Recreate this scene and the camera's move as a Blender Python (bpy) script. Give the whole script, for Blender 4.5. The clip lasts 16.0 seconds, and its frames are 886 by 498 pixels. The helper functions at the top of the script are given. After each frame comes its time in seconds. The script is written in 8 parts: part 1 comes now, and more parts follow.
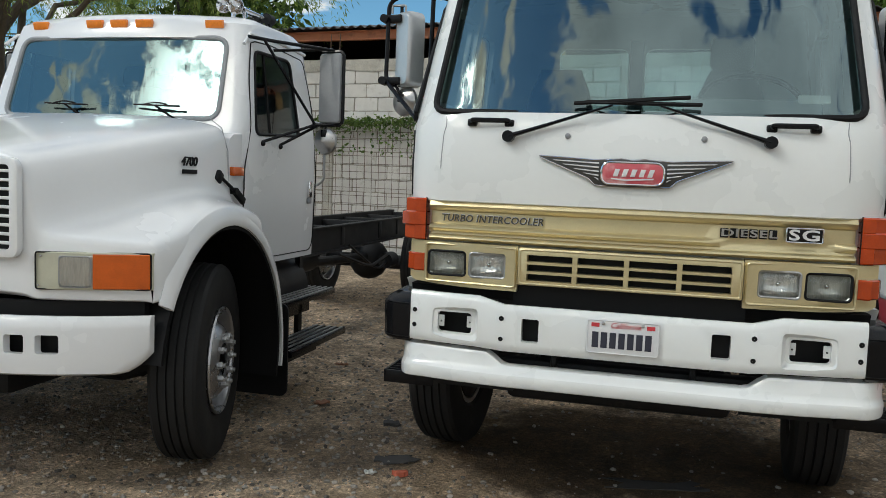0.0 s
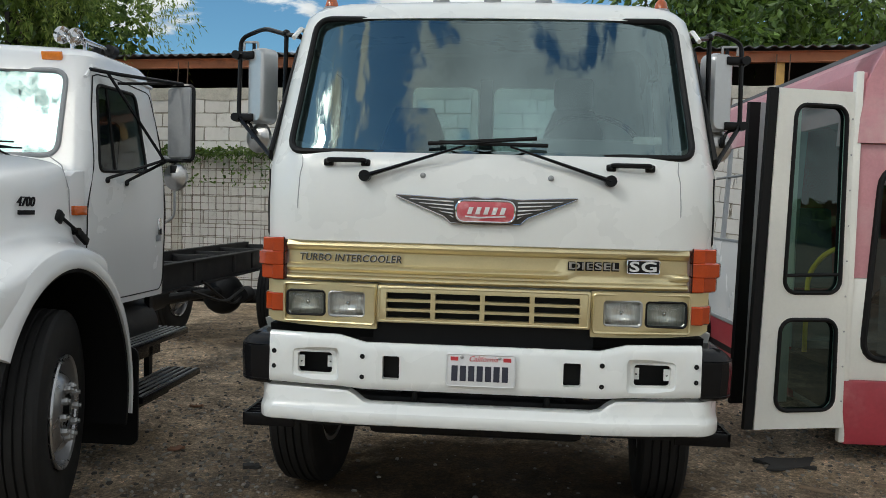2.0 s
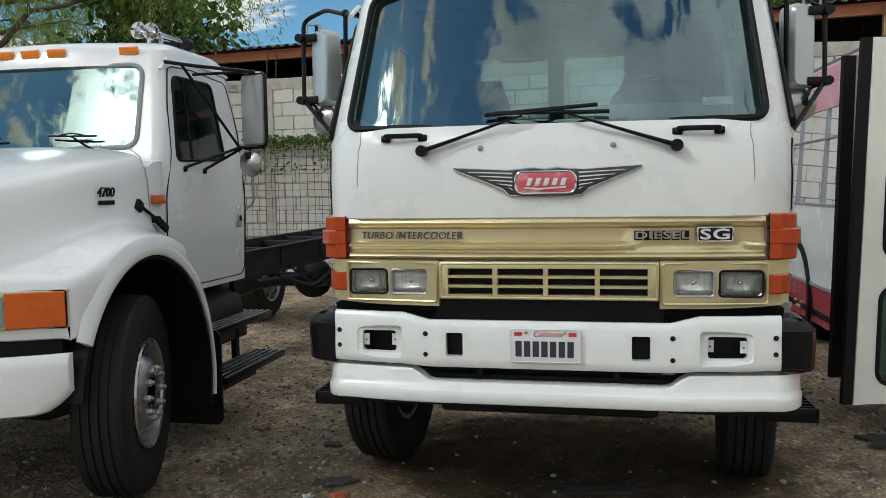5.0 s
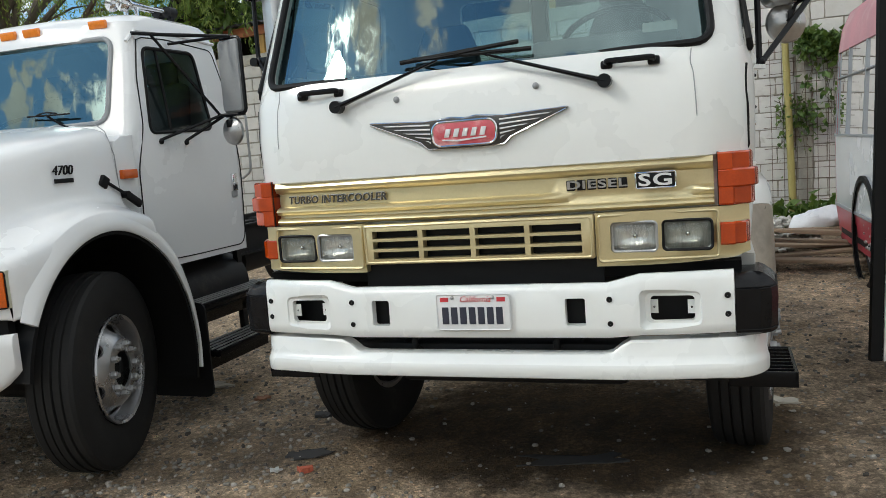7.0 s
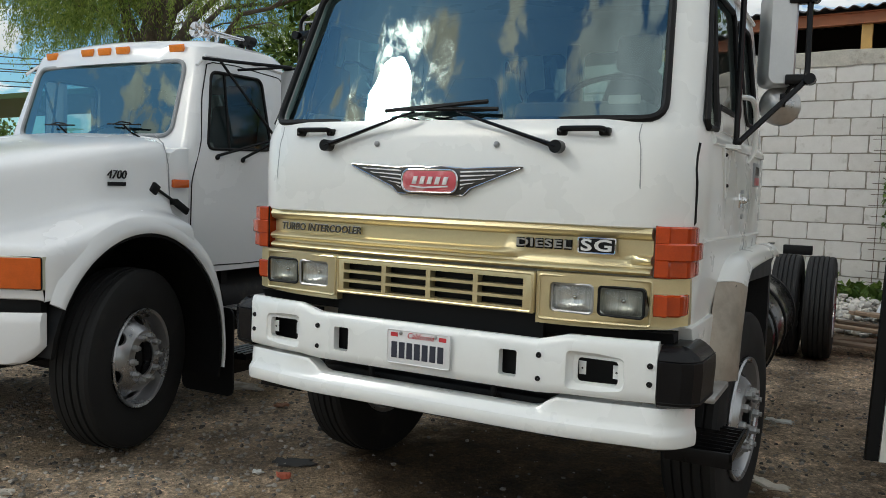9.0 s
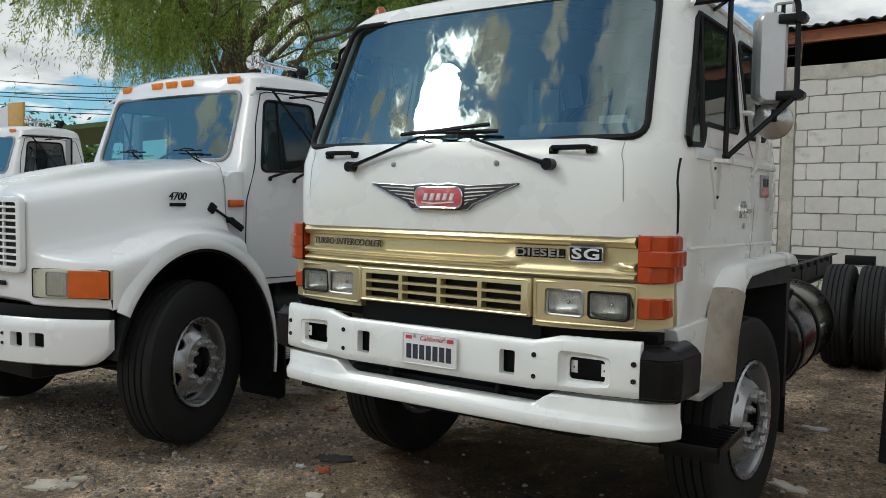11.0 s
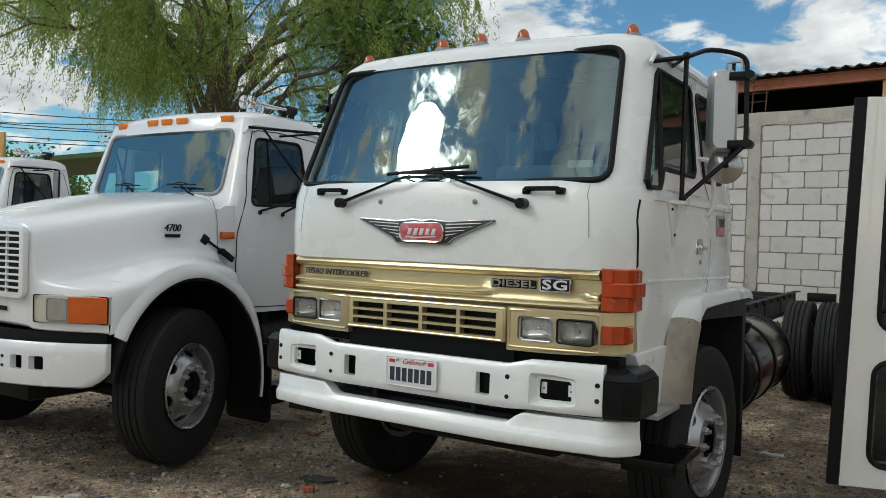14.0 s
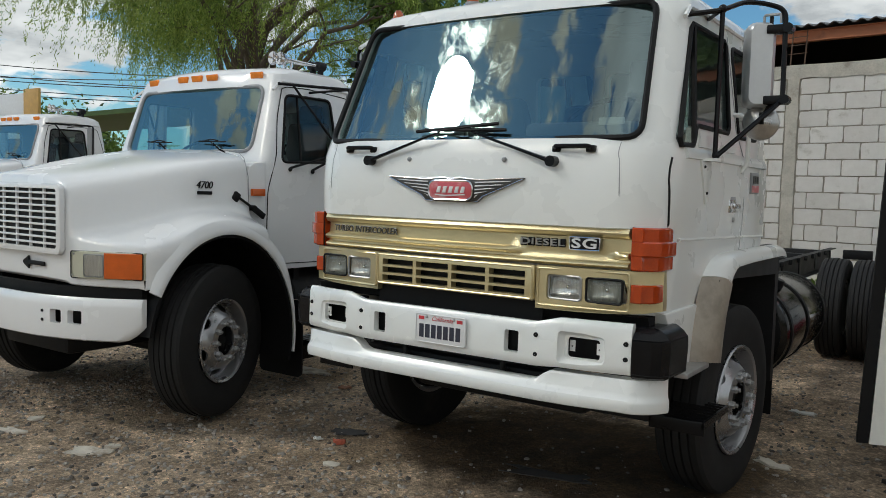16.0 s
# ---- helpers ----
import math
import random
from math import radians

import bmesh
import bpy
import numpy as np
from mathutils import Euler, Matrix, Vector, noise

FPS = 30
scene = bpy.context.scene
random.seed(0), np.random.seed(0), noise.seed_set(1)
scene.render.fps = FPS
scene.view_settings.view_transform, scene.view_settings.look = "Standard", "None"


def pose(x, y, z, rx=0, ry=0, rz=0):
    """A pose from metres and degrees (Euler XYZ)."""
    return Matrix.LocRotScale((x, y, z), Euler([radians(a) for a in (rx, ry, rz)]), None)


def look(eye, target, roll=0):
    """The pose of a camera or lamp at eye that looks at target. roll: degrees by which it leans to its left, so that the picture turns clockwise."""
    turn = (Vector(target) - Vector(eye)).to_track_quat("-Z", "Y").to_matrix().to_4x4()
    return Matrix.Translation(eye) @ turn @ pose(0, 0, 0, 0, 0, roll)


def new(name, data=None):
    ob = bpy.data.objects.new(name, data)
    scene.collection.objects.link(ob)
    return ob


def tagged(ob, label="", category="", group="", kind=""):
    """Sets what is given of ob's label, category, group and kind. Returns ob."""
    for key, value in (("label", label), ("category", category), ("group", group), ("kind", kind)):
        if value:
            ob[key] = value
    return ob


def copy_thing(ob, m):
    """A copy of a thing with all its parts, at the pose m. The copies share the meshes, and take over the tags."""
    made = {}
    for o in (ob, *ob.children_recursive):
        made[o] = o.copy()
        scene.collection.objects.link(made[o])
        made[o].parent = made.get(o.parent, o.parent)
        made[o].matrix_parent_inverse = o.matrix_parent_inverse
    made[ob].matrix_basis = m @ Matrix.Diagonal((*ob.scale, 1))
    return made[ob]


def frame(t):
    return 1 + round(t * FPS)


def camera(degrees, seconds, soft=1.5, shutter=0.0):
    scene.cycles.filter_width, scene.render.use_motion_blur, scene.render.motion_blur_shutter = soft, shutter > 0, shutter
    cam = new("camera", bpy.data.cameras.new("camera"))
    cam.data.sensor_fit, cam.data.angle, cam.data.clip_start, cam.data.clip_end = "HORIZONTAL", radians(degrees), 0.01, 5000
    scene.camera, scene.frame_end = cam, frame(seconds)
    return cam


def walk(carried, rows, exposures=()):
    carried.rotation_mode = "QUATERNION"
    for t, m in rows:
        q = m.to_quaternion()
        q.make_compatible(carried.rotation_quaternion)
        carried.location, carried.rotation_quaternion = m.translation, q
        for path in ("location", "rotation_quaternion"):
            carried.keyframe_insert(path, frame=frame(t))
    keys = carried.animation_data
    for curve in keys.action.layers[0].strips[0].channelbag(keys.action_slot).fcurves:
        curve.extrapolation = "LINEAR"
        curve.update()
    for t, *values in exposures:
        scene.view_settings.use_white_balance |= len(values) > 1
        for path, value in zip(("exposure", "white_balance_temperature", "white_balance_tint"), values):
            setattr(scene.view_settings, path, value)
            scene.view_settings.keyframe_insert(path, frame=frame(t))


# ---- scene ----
cam = camera(57.4, 16.0, 0.6)
PATH = [
    (0, (0.093, -3.499, 1.581), (-0.403, -1.569, 1.404), 2.2),
    (0.5, (0.063, -3.525, 1.586), (-0.266, -1.561, 1.399), 2.1),
    (1, (0.078, -3.549, 1.593), (-0.077, -1.564, 1.403), 2.1),
    (1.5, (0.089, -3.544, 1.607), (-0.047, -1.558, 1.419), 1.5),
    (2, (0.09, -3.535, 1.636), (-0.062, -1.544, 1.535), 1.5),
    (2.5, (0.091, -3.532, 1.641), (-0.077, -1.54, 1.593), 1.9),
    (3, (0.077, -3.524, 1.635), (-0.105, -1.533, 1.581), 2.2),
    (3.5, (0.068, -3.521, 1.633), (-0.117, -1.531, 1.576), 2.2),
    (4, (0.079, -3.523, 1.619), (-0.127, -1.535, 1.547), 2.0),
    (6.5, (0.767, -3.14, 1.585), (0.11, -1.266, 1.348), -4.8),
    (7, (0.936, -2.99, 1.565), (0.282, -1.115, 1.323), -4.4),
    (7.5, (1.058, -2.811, 1.599), (0.386, -0.942, 1.366), -3.9),
    (8, (1.304, -2.749, 1.572), (0.555, -0.904, 1.384), -0.6),
    (8.5, (1.48, -2.82, 1.59), (0.653, -1.005, 1.444), 0.8),
    (9, (1.647, -2.901, 1.608), (0.709, -1.142, 1.452), 1.8),
    (11.5, (2.169, -3.092, 1.619), (1.026, -1.452, 1.531), 0.3),
    (12, (2.235, -3.201, 1.628), (1.075, -1.571, 1.622), 0.3),
    (12.5, (2.269, -3.311, 1.631), (1.243, -1.595, 1.638), 0.2),
    (13, (2.284, -3.322, 1.627), (1.265, -1.6, 1.625), 0.8),
    (13.5, (2.258, -3.321, 1.617), (1.207, -1.62, 1.607), 1.3),
    (14, (2.262, -3.319, 1.611), (1.193, -1.629, 1.578), 1.6),
    (14.5, (2.273, -3.332, 1.626), (1.189, -1.653, 1.544), 1.8),
    (15, (2.259, -3.326, 1.623), (1.156, -1.66, 1.527), 1.8),
    (15.5, (2.26, -3.32, 1.628), (1.147, -1.664, 1.493), 1.7),
    (16, (2.267, -3.318, 1.626), (1.141, -1.671, 1.48), 1.6),
]
STOPS = [(0, -0.46), (0.5, -0.42), (1.5, -0.24), (2.0, -0.55), (2.5, -0.65), (3.5, -0.82), (4.2, -0.7), (6.5, -0.21), (7, -0.2), (8, -0.19), (9, -0.51), (11.5, -0.56), (12.5, -0.71), (14.5, -0.58), (16, -0.62)]
walk(cam, [(t, look(eye, target, roll)) for t, eye, target, roll in PATH], [(t, stops, 6470, 6) for t, stops in STOPS])
# ---- world, sun, exposure ----
SUN_DIR = Vector((-0.58, -0.44, 0.685)).normalized()
world = bpy.data.worlds.new("sky")
scene.world = world
world.use_nodes = True
wn, wl = world.node_tree.nodes, world.node_tree.links
wn.clear()


def wnode(kind, **inputs):
    n = wn.new(kind)
    for key, value in inputs.items():
        n.inputs[key.replace("_", " ")].default_value = value
    return n


def wmath(op, a, b=None, clamp=False):
    n = wn.new("ShaderNodeMath")
    n.operation, n.use_clamp = op, clamp
    for i, v in enumerate((a, b)):
        if v is None:
            continue
        if isinstance(v, (int, float)):
            n.inputs[i].default_value = v
        else:
            wl.new(v, n.inputs[i])
    return n.outputs[0]


sky = wn.new("ShaderNodeTexSky")
sky.sky_type, sky.sun_disc = "NISHITA", False
sky.sun_elevation = math.asin(SUN_DIR.z)
sky.sun_rotation = math.atan2(SUN_DIR.x, SUN_DIR.y)
sky.air_density, sky.dust_density, sky.ozone_density = 1.0, 0.3, 3.0
where = wn.new("ShaderNodeTexCoord")
split = wn.new("ShaderNodeSeparateXYZ")
wl.new(where.outputs["Generated"], split.inputs[0])
height = wmath("MAXIMUM", split.outputs[2], 0.06)
flat = wn.new("ShaderNodeCombineXYZ")
wl.new(wmath("DIVIDE", split.outputs[0], wmath("ADD", height, 0.25)), flat.inputs[0])
wl.new(wmath("DIVIDE", split.outputs[1], wmath("ADD", height, 0.25)), flat.inputs[1])
puffs = wnode("ShaderNodeTexNoise", Scale=3.6, Detail=9.0, Roughness=0.58, Distortion=0.3)
shift = wn.new("ShaderNodeVectorMath")
shift.operation = "ADD"
shift.inputs[1].default_value = (0.871, 20.242, 0.0)
wl.new(flat.outputs[0], shift.inputs[0])
wl.new(shift.outputs[0], puffs.inputs["Vector"])
clots = wnode("ShaderNodeTexNoise", Scale=9.0, Detail=9.0, Roughness=0.6, Distortion=0.35)
wl.new(shift.outputs[0], clots.inputs["Vector"])
broken = clots.outputs[0]
wisps = wnode("ShaderNodeTexNoise", Scale=34.0, Detail=6.0, Roughness=0.65, Distortion=0.5)
wl.new(shift.outputs[0], wisps.inputs["Vector"])


def near_to(x, y, rx, ry):
    """1 at a place of the cloud sheet, falling off round it."""
    spot = wn.new("ShaderNodeVectorMath")
    spot.operation = "SUBTRACT"
    spot.inputs[1].default_value = (x, y, 0)
    wl.new(flat.outputs[0], spot.inputs[0])
    size = wn.new("ShaderNodeVectorMath")
    size.operation = "DIVIDE"
    size.inputs[1].default_value = (rx, ry, 1)
    wl.new(spot.outputs[0], size.inputs[0])
    far = wn.new("ShaderNodeVectorMath")
    far.operation = "LENGTH"
    wl.new(size.outputs[0], far.inputs[0])
    return wmath("POWER", 2.718, wmath("MULTIPLY", wmath("MULTIPLY", far.outputs["Value"], far.outputs["Value"]), -1.0))


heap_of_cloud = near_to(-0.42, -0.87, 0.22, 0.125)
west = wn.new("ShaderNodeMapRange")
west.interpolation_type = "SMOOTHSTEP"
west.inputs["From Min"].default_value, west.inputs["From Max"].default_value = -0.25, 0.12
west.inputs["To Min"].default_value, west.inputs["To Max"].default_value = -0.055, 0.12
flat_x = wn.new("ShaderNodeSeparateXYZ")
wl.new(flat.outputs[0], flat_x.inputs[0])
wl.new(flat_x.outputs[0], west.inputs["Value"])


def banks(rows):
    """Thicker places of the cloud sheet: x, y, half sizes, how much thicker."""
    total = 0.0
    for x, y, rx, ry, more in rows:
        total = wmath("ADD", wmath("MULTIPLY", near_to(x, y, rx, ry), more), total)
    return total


# unseen cloud overhead and low in the south, added to warm the fill light
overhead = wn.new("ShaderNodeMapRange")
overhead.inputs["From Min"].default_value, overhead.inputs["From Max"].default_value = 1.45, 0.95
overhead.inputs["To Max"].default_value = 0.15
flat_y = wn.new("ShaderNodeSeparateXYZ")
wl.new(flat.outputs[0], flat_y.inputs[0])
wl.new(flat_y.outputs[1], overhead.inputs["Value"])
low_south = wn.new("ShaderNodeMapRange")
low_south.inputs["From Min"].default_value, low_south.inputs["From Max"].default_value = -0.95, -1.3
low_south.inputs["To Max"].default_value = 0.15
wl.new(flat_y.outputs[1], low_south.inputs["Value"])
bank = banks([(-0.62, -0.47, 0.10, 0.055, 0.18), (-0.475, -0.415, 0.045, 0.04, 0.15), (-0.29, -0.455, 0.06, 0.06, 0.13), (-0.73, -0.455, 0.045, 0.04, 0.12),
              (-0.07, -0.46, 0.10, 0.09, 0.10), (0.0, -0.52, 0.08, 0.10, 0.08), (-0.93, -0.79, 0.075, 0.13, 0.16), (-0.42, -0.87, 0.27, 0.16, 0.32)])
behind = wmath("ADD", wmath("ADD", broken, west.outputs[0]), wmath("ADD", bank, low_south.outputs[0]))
over_wall = banks([(-0.16, 1.93, 0.27, 0.30, 0.16), (-0.87, 1.75, 0.19, 0.25, 0.16), (-1.95, 1.2, 0.6, 0.5, 0.05), (0.62, 1.8, 0.2, 0.16, 0.10)])
ahead = wn.new("ShaderNodeMapRange")
ahead.inputs["From Min"].default_value, ahead.inputs["From Max"].default_value = -0.2, 0.2
wl.new(split.outputs[1], ahead.inputs["Value"])
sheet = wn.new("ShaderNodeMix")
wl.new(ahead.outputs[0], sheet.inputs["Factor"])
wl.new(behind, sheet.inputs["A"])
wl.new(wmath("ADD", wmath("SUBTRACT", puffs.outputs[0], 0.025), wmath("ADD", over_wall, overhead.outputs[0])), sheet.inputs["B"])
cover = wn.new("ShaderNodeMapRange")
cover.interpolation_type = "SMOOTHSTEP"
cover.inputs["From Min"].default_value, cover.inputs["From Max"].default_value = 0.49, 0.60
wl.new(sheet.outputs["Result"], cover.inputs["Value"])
shade = wnode("ShaderNodeTexNoise", Scale=3.4, Detail=6.0, Roughness=0.6)
wl.new(flat.outputs[0], shade.inputs["Vector"])
greys = wn.new("ShaderNodeValToRGB")
greys.color_ramp.elements[0].position, greys.color_ramp.elements[0].color = 0.32, (5.6, 5.9, 6.2, 1)
greys.color_ramp.elements[1].position, greys.color_ramp.elements[1].color = 0.66, (12.0, 12.2, 12.3, 1)
wl.new(shade.outputs[0], greys.inputs[0])
toward = wn.new("ShaderNodeVectorMath")
toward.operation = "DOT_PRODUCT"
toward.inputs[1].default_value = SUN_DIR
wl.new(where.outputs["Generated"], toward.inputs[0])
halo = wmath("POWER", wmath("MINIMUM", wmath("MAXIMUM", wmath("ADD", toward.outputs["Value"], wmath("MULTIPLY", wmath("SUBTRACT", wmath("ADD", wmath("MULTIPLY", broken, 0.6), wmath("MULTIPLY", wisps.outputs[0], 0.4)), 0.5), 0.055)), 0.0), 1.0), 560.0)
warm = wn.new("ShaderNodeMix")
warm.data_type, warm.blend_type = "RGBA", "MULTIPLY"
warm.inputs["B"].default_value = (1.25, 1.0, 0.72, 1)
wl.new(greys.outputs[0], warm.inputs["A"])
wl.new(wmath("POWER", wmath("MAXIMUM", toward.outputs["Value"], 0.0), 14.0), warm.inputs["Factor"])
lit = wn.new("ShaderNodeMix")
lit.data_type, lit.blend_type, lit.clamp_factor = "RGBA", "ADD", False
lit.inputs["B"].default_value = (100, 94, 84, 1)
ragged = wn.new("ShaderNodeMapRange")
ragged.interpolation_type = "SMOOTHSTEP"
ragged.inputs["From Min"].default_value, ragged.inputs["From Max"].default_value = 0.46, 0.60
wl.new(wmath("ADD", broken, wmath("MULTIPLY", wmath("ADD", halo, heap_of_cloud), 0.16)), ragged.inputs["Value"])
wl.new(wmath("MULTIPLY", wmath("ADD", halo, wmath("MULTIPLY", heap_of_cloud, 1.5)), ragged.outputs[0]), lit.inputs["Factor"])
wl.new(warm.outputs["Result"], lit.inputs["A"])
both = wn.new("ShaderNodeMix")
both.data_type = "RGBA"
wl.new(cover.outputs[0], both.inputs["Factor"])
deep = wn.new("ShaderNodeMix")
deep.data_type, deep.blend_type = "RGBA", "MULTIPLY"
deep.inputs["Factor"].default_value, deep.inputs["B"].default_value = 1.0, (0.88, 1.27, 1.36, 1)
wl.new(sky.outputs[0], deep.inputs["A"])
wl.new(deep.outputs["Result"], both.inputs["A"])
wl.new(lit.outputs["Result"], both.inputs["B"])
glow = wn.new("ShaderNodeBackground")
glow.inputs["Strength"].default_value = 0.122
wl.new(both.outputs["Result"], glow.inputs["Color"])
wout = wn.new("ShaderNodeOutputWorld")
wl.new(glow.outputs[0], wout.inputs["Surface"])

sun = new("sun", bpy.data.lights.new("sun", "SUN"))
sun.data.energy, sun.data.angle, sun.data.color = 1.2, radians(6), (1.0, 0.96, 0.89)
sun.matrix_world = look(SUN_DIR * 60, (0, 0, 0))


# ---- materials ----
def mat(name, base, rough=0.5, metal=0.0, vary=0.15, grain=6.0, fine=60.0, bump=0.0, coat=0.0, spread=None,
        dirt=None, dirt_at=(0.55, 0.75), island=0.0, each=0.0, stretch=(1, 1, 1), spec=0.5):
    """Principled paint with colour change at two scales, patches of dirt, fine relief."""
    m = bpy.data.materials.new(name)
    m.use_nodes = True
    n, l = m.node_tree.nodes, m.node_tree.links
    p = n["Principled BSDF"]
    p.inputs["Roughness"].default_value, p.inputs["Metallic"].default_value = rough, metal
    p.inputs["Coat Weight"].default_value, p.inputs["Coat Roughness"].default_value = coat, 0.08
    p.inputs["Specular IOR Level"].default_value = spec
    at = n.new("ShaderNodeTexCoord")
    scale = n.new("ShaderNodeVectorMath")
    scale.operation = "MULTIPLY"
    scale.inputs[1].default_value = stretch
    l.new(at.outputs["Object"], scale.inputs[0])
    place = scale.outputs[0]
    if each:
        info = n.new("ShaderNodeObjectInfo")
        off = n.new("ShaderNodeVectorMath")
        off.operation = "SCALE"
        off.inputs[0].default_value = (31, 17, 23)
        l.new(info.outputs["Random"], off.inputs["Scale"])
        add = n.new("ShaderNodeVectorMath")
        add.operation = "ADD"
        l.new(place, add.inputs[0])
        l.new(off.outputs[0], add.inputs[1])
        place = add.outputs[0]

    def noisy(s, d, r):
        t = n.new("ShaderNodeTexNoise")
        t.inputs["Scale"].default_value, t.inputs["Detail"].default_value, t.inputs["Roughness"].default_value = s, d, r
        l.new(place, t.inputs["Vector"])
        return t.outputs[0]

    def mathn(op, a, b):
        t = n.new("ShaderNodeMath")
        t.operation = op
        for i, v in enumerate((a, b)):
            if isinstance(v, (int, float)):
                t.inputs[i].default_value = v
            else:
                l.new(v, t.inputs[i])
        return t.outputs[0]

    big, small = noisy(grain, 4, 0.55), noisy(fine, 3, 0.6)
    tone = mathn("ADD", mathn("MULTIPLY", big, 0.65), mathn("MULTIPLY", small, 0.35))
    if island:
        geo = n.new("ShaderNodeNewGeometry")
        tone = mathn("ADD", mathn("MULTIPLY", tone, 1 - island), mathn("MULTIPLY", geo.outputs["Random Per Island"], island))
    if each:
        tone = mathn("ADD", mathn("MULTIPLY", tone, 1 - each), mathn("MULTIPLY", info.outputs["Random"], each))
    ramp = n.new("ShaderNodeValToRGB")
    lo, hi = spread or (tuple(c * (1 - vary) for c in base), tuple(min(1, c * (1 + vary)) for c in base))
    a, b = (0.3, 0.7) if not (island or each) else (0.2, 0.8)
    ramp.color_ramp.elements[0].position, ramp.color_ramp.elements[0].color = a, (*lo, 1)
    ramp.color_ramp.elements[1].position, ramp.color_ramp.elements[1].color = b, (*hi, 1)
    l.new(tone, ramp.inputs[0])
    colour = ramp.outputs[0]
    if dirt:
        patches = noisy(grain * 0.6, 7, 0.65)
        ease = n.new("ShaderNodeMapRange")
        ease.interpolation_type = "SMOOTHSTEP"
        ease.inputs["From Min"].default_value, ease.inputs["From Max"].default_value = dirt_at
        l.new(patches, ease.inputs["Value"])
        mixn = n.new("ShaderNodeMix")
        mixn.data_type = "RGBA"
        mixn.inputs["B"].default_value = (*dirt, 1)
        l.new(ease.outputs[0], mixn.inputs["Factor"])
        l.new(colour, mixn.inputs["A"])
        colour = mixn.outputs["Result"]
    l.new(colour, p.inputs["Base Color"])
    r = mathn("ADD", mathn("MULTIPLY", mathn("SUBTRACT", big, 0.5), rough * 0.5), rough)
    l.new(r, p.inputs["Roughness"])
    if bump:
        b = n.new("ShaderNodeBump")
        b.inputs["Strength"].default_value, b.inputs["Distance"].default_value = 0.6, bump
        l.new(tone, b.inputs["Height"])
        l.new(b.outputs[0], p.inputs["Normal"])
    return m


def glass(name, tint, rough=0.0, ior=1.75, shine=(1, 1, 1)):
    m = bpy.data.materials.new(name)
    m.use_nodes = True
    n, l = m.node_tree.nodes, m.node_tree.links
    n.clear()
    clear, gloss = n.new("ShaderNodeBsdfTransparent"), n.new("ShaderNodeBsdfGlossy")
    clear.inputs[0].default_value = (*tint, 1)
    gloss.inputs["Roughness"].default_value = rough
    gloss.inputs["Color"].default_value = (*shine, 1)
    wave, b = n.new("ShaderNodeTexNoise"), n.new("ShaderNodeBump")
    at, tall = n.new("ShaderNodeTexCoord"), n.new("ShaderNodeVectorMath")
    tall.operation = "MULTIPLY"
    tall.inputs[1].default_value = (4.0, 4.0, 1.1)
    l.new(at.outputs["Object"], tall.inputs[0])
    l.new(tall.outputs[0], wave.inputs["Vector"])
    wave.inputs["Scale"].default_value, wave.inputs["Detail"].default_value, wave.inputs["Roughness"].default_value = 0.9, 3.0, 0.5
    b.inputs["Strength"].default_value, b.inputs["Distance"].default_value = 0.10, 0.010
    l.new(wave.outputs[0], b.inputs["Height"])
    l.new(b.outputs[0], gloss.inputs["Normal"])
    fres = n.new("ShaderNodeFresnel")
    fres.inputs["IOR"].default_value = ior
    mixn, out = n.new("ShaderNodeMixShader"), n.new("ShaderNodeOutputMaterial")
    l.new(fres.outputs[0], mixn.inputs[0])
    l.new(clear.outputs[0], mixn.inputs[1])
    l.new(gloss.outputs[0], mixn.inputs[2])
    l.new(mixn.outputs[0], out.inputs[0])
    return m


WHITE = mat("white_truck_paint", (0.79, 0.80, 0.78), 0.28, vary=0.015, grain=3, fine=40, coat=0.6)
WHITE_B = mat("white_fleet_paint", (0.78, 0.785, 0.79), 0.26, vary=0.015, grain=2, fine=40, coat=0.6)
CREAM = mat("cream_door_paint", (0.82, 0.81, 0.75), 0.35, vary=0.05, grain=4, fine=50, coat=0.2, dirt=(0.5, 0.46, 0.38), dirt_at=(0.62, 0.82))
GOLD = mat("gold_paint", (0.66, 0.56, 0.325), 0.34, 0.66, vary=0.08, grain=5, fine=120, coat=0.25)
BLACK = mat("black_plastic", (0.007, 0.007, 0.008), 0.24, vary=0.3, grain=12, fine=150, bump=0.0003, spec=0.20)
DARK = mat("black_chassis_paint", (0.011, 0.011, 0.012), 0.55, vary=0.4, grain=6, fine=60, bump=0.001, dirt=(0.05, 0.042, 0.034), dirt_at=(0.58, 0.8), spec=0.25)
RUBBER = mat("tyre_rubber", (0.013, 0.0128, 0.013), 0.72, vary=0.3, grain=5, fine=90, bump=0.0008, dirt=(0.045, 0.04, 0.034), dirt_at=(0.58, 0.85), spec=0.3)
SEAL = mat("black_rubber_seal", (0.006, 0.006, 0.0065), 0.55, vary=0.2, grain=10, spec=0.22)
RIM = mat("silver_wheel_paint", (0.40, 0.40, 0.41), 0.28, 0.8, vary=0.12, grain=6, fine=80, dirt=(0.20, 0.18, 0.15), dirt_at=(0.6, 0.85))
TANKS = mat("polished_tank_steel", (0.26, 0.25, 0.235), 0.18, 1.0, vary=0.2, grain=5, dirt=(0.12, 0.09, 0.06), dirt_at=(0.55, 0.8))
DULL = mat("dulled_chrome", (0.46, 0.45, 0.44), 0.30, 0.9, vary=0.2, grain=10)
BRIGHT = mat("bright_letters", (0.82, 0.82, 0.82), 0.25, 0.3, vary=0.05)
CHROME = mat("chrome", (0.72, 0.72, 0.73), 0.10, 1.0, vary=0.06, grain=9)
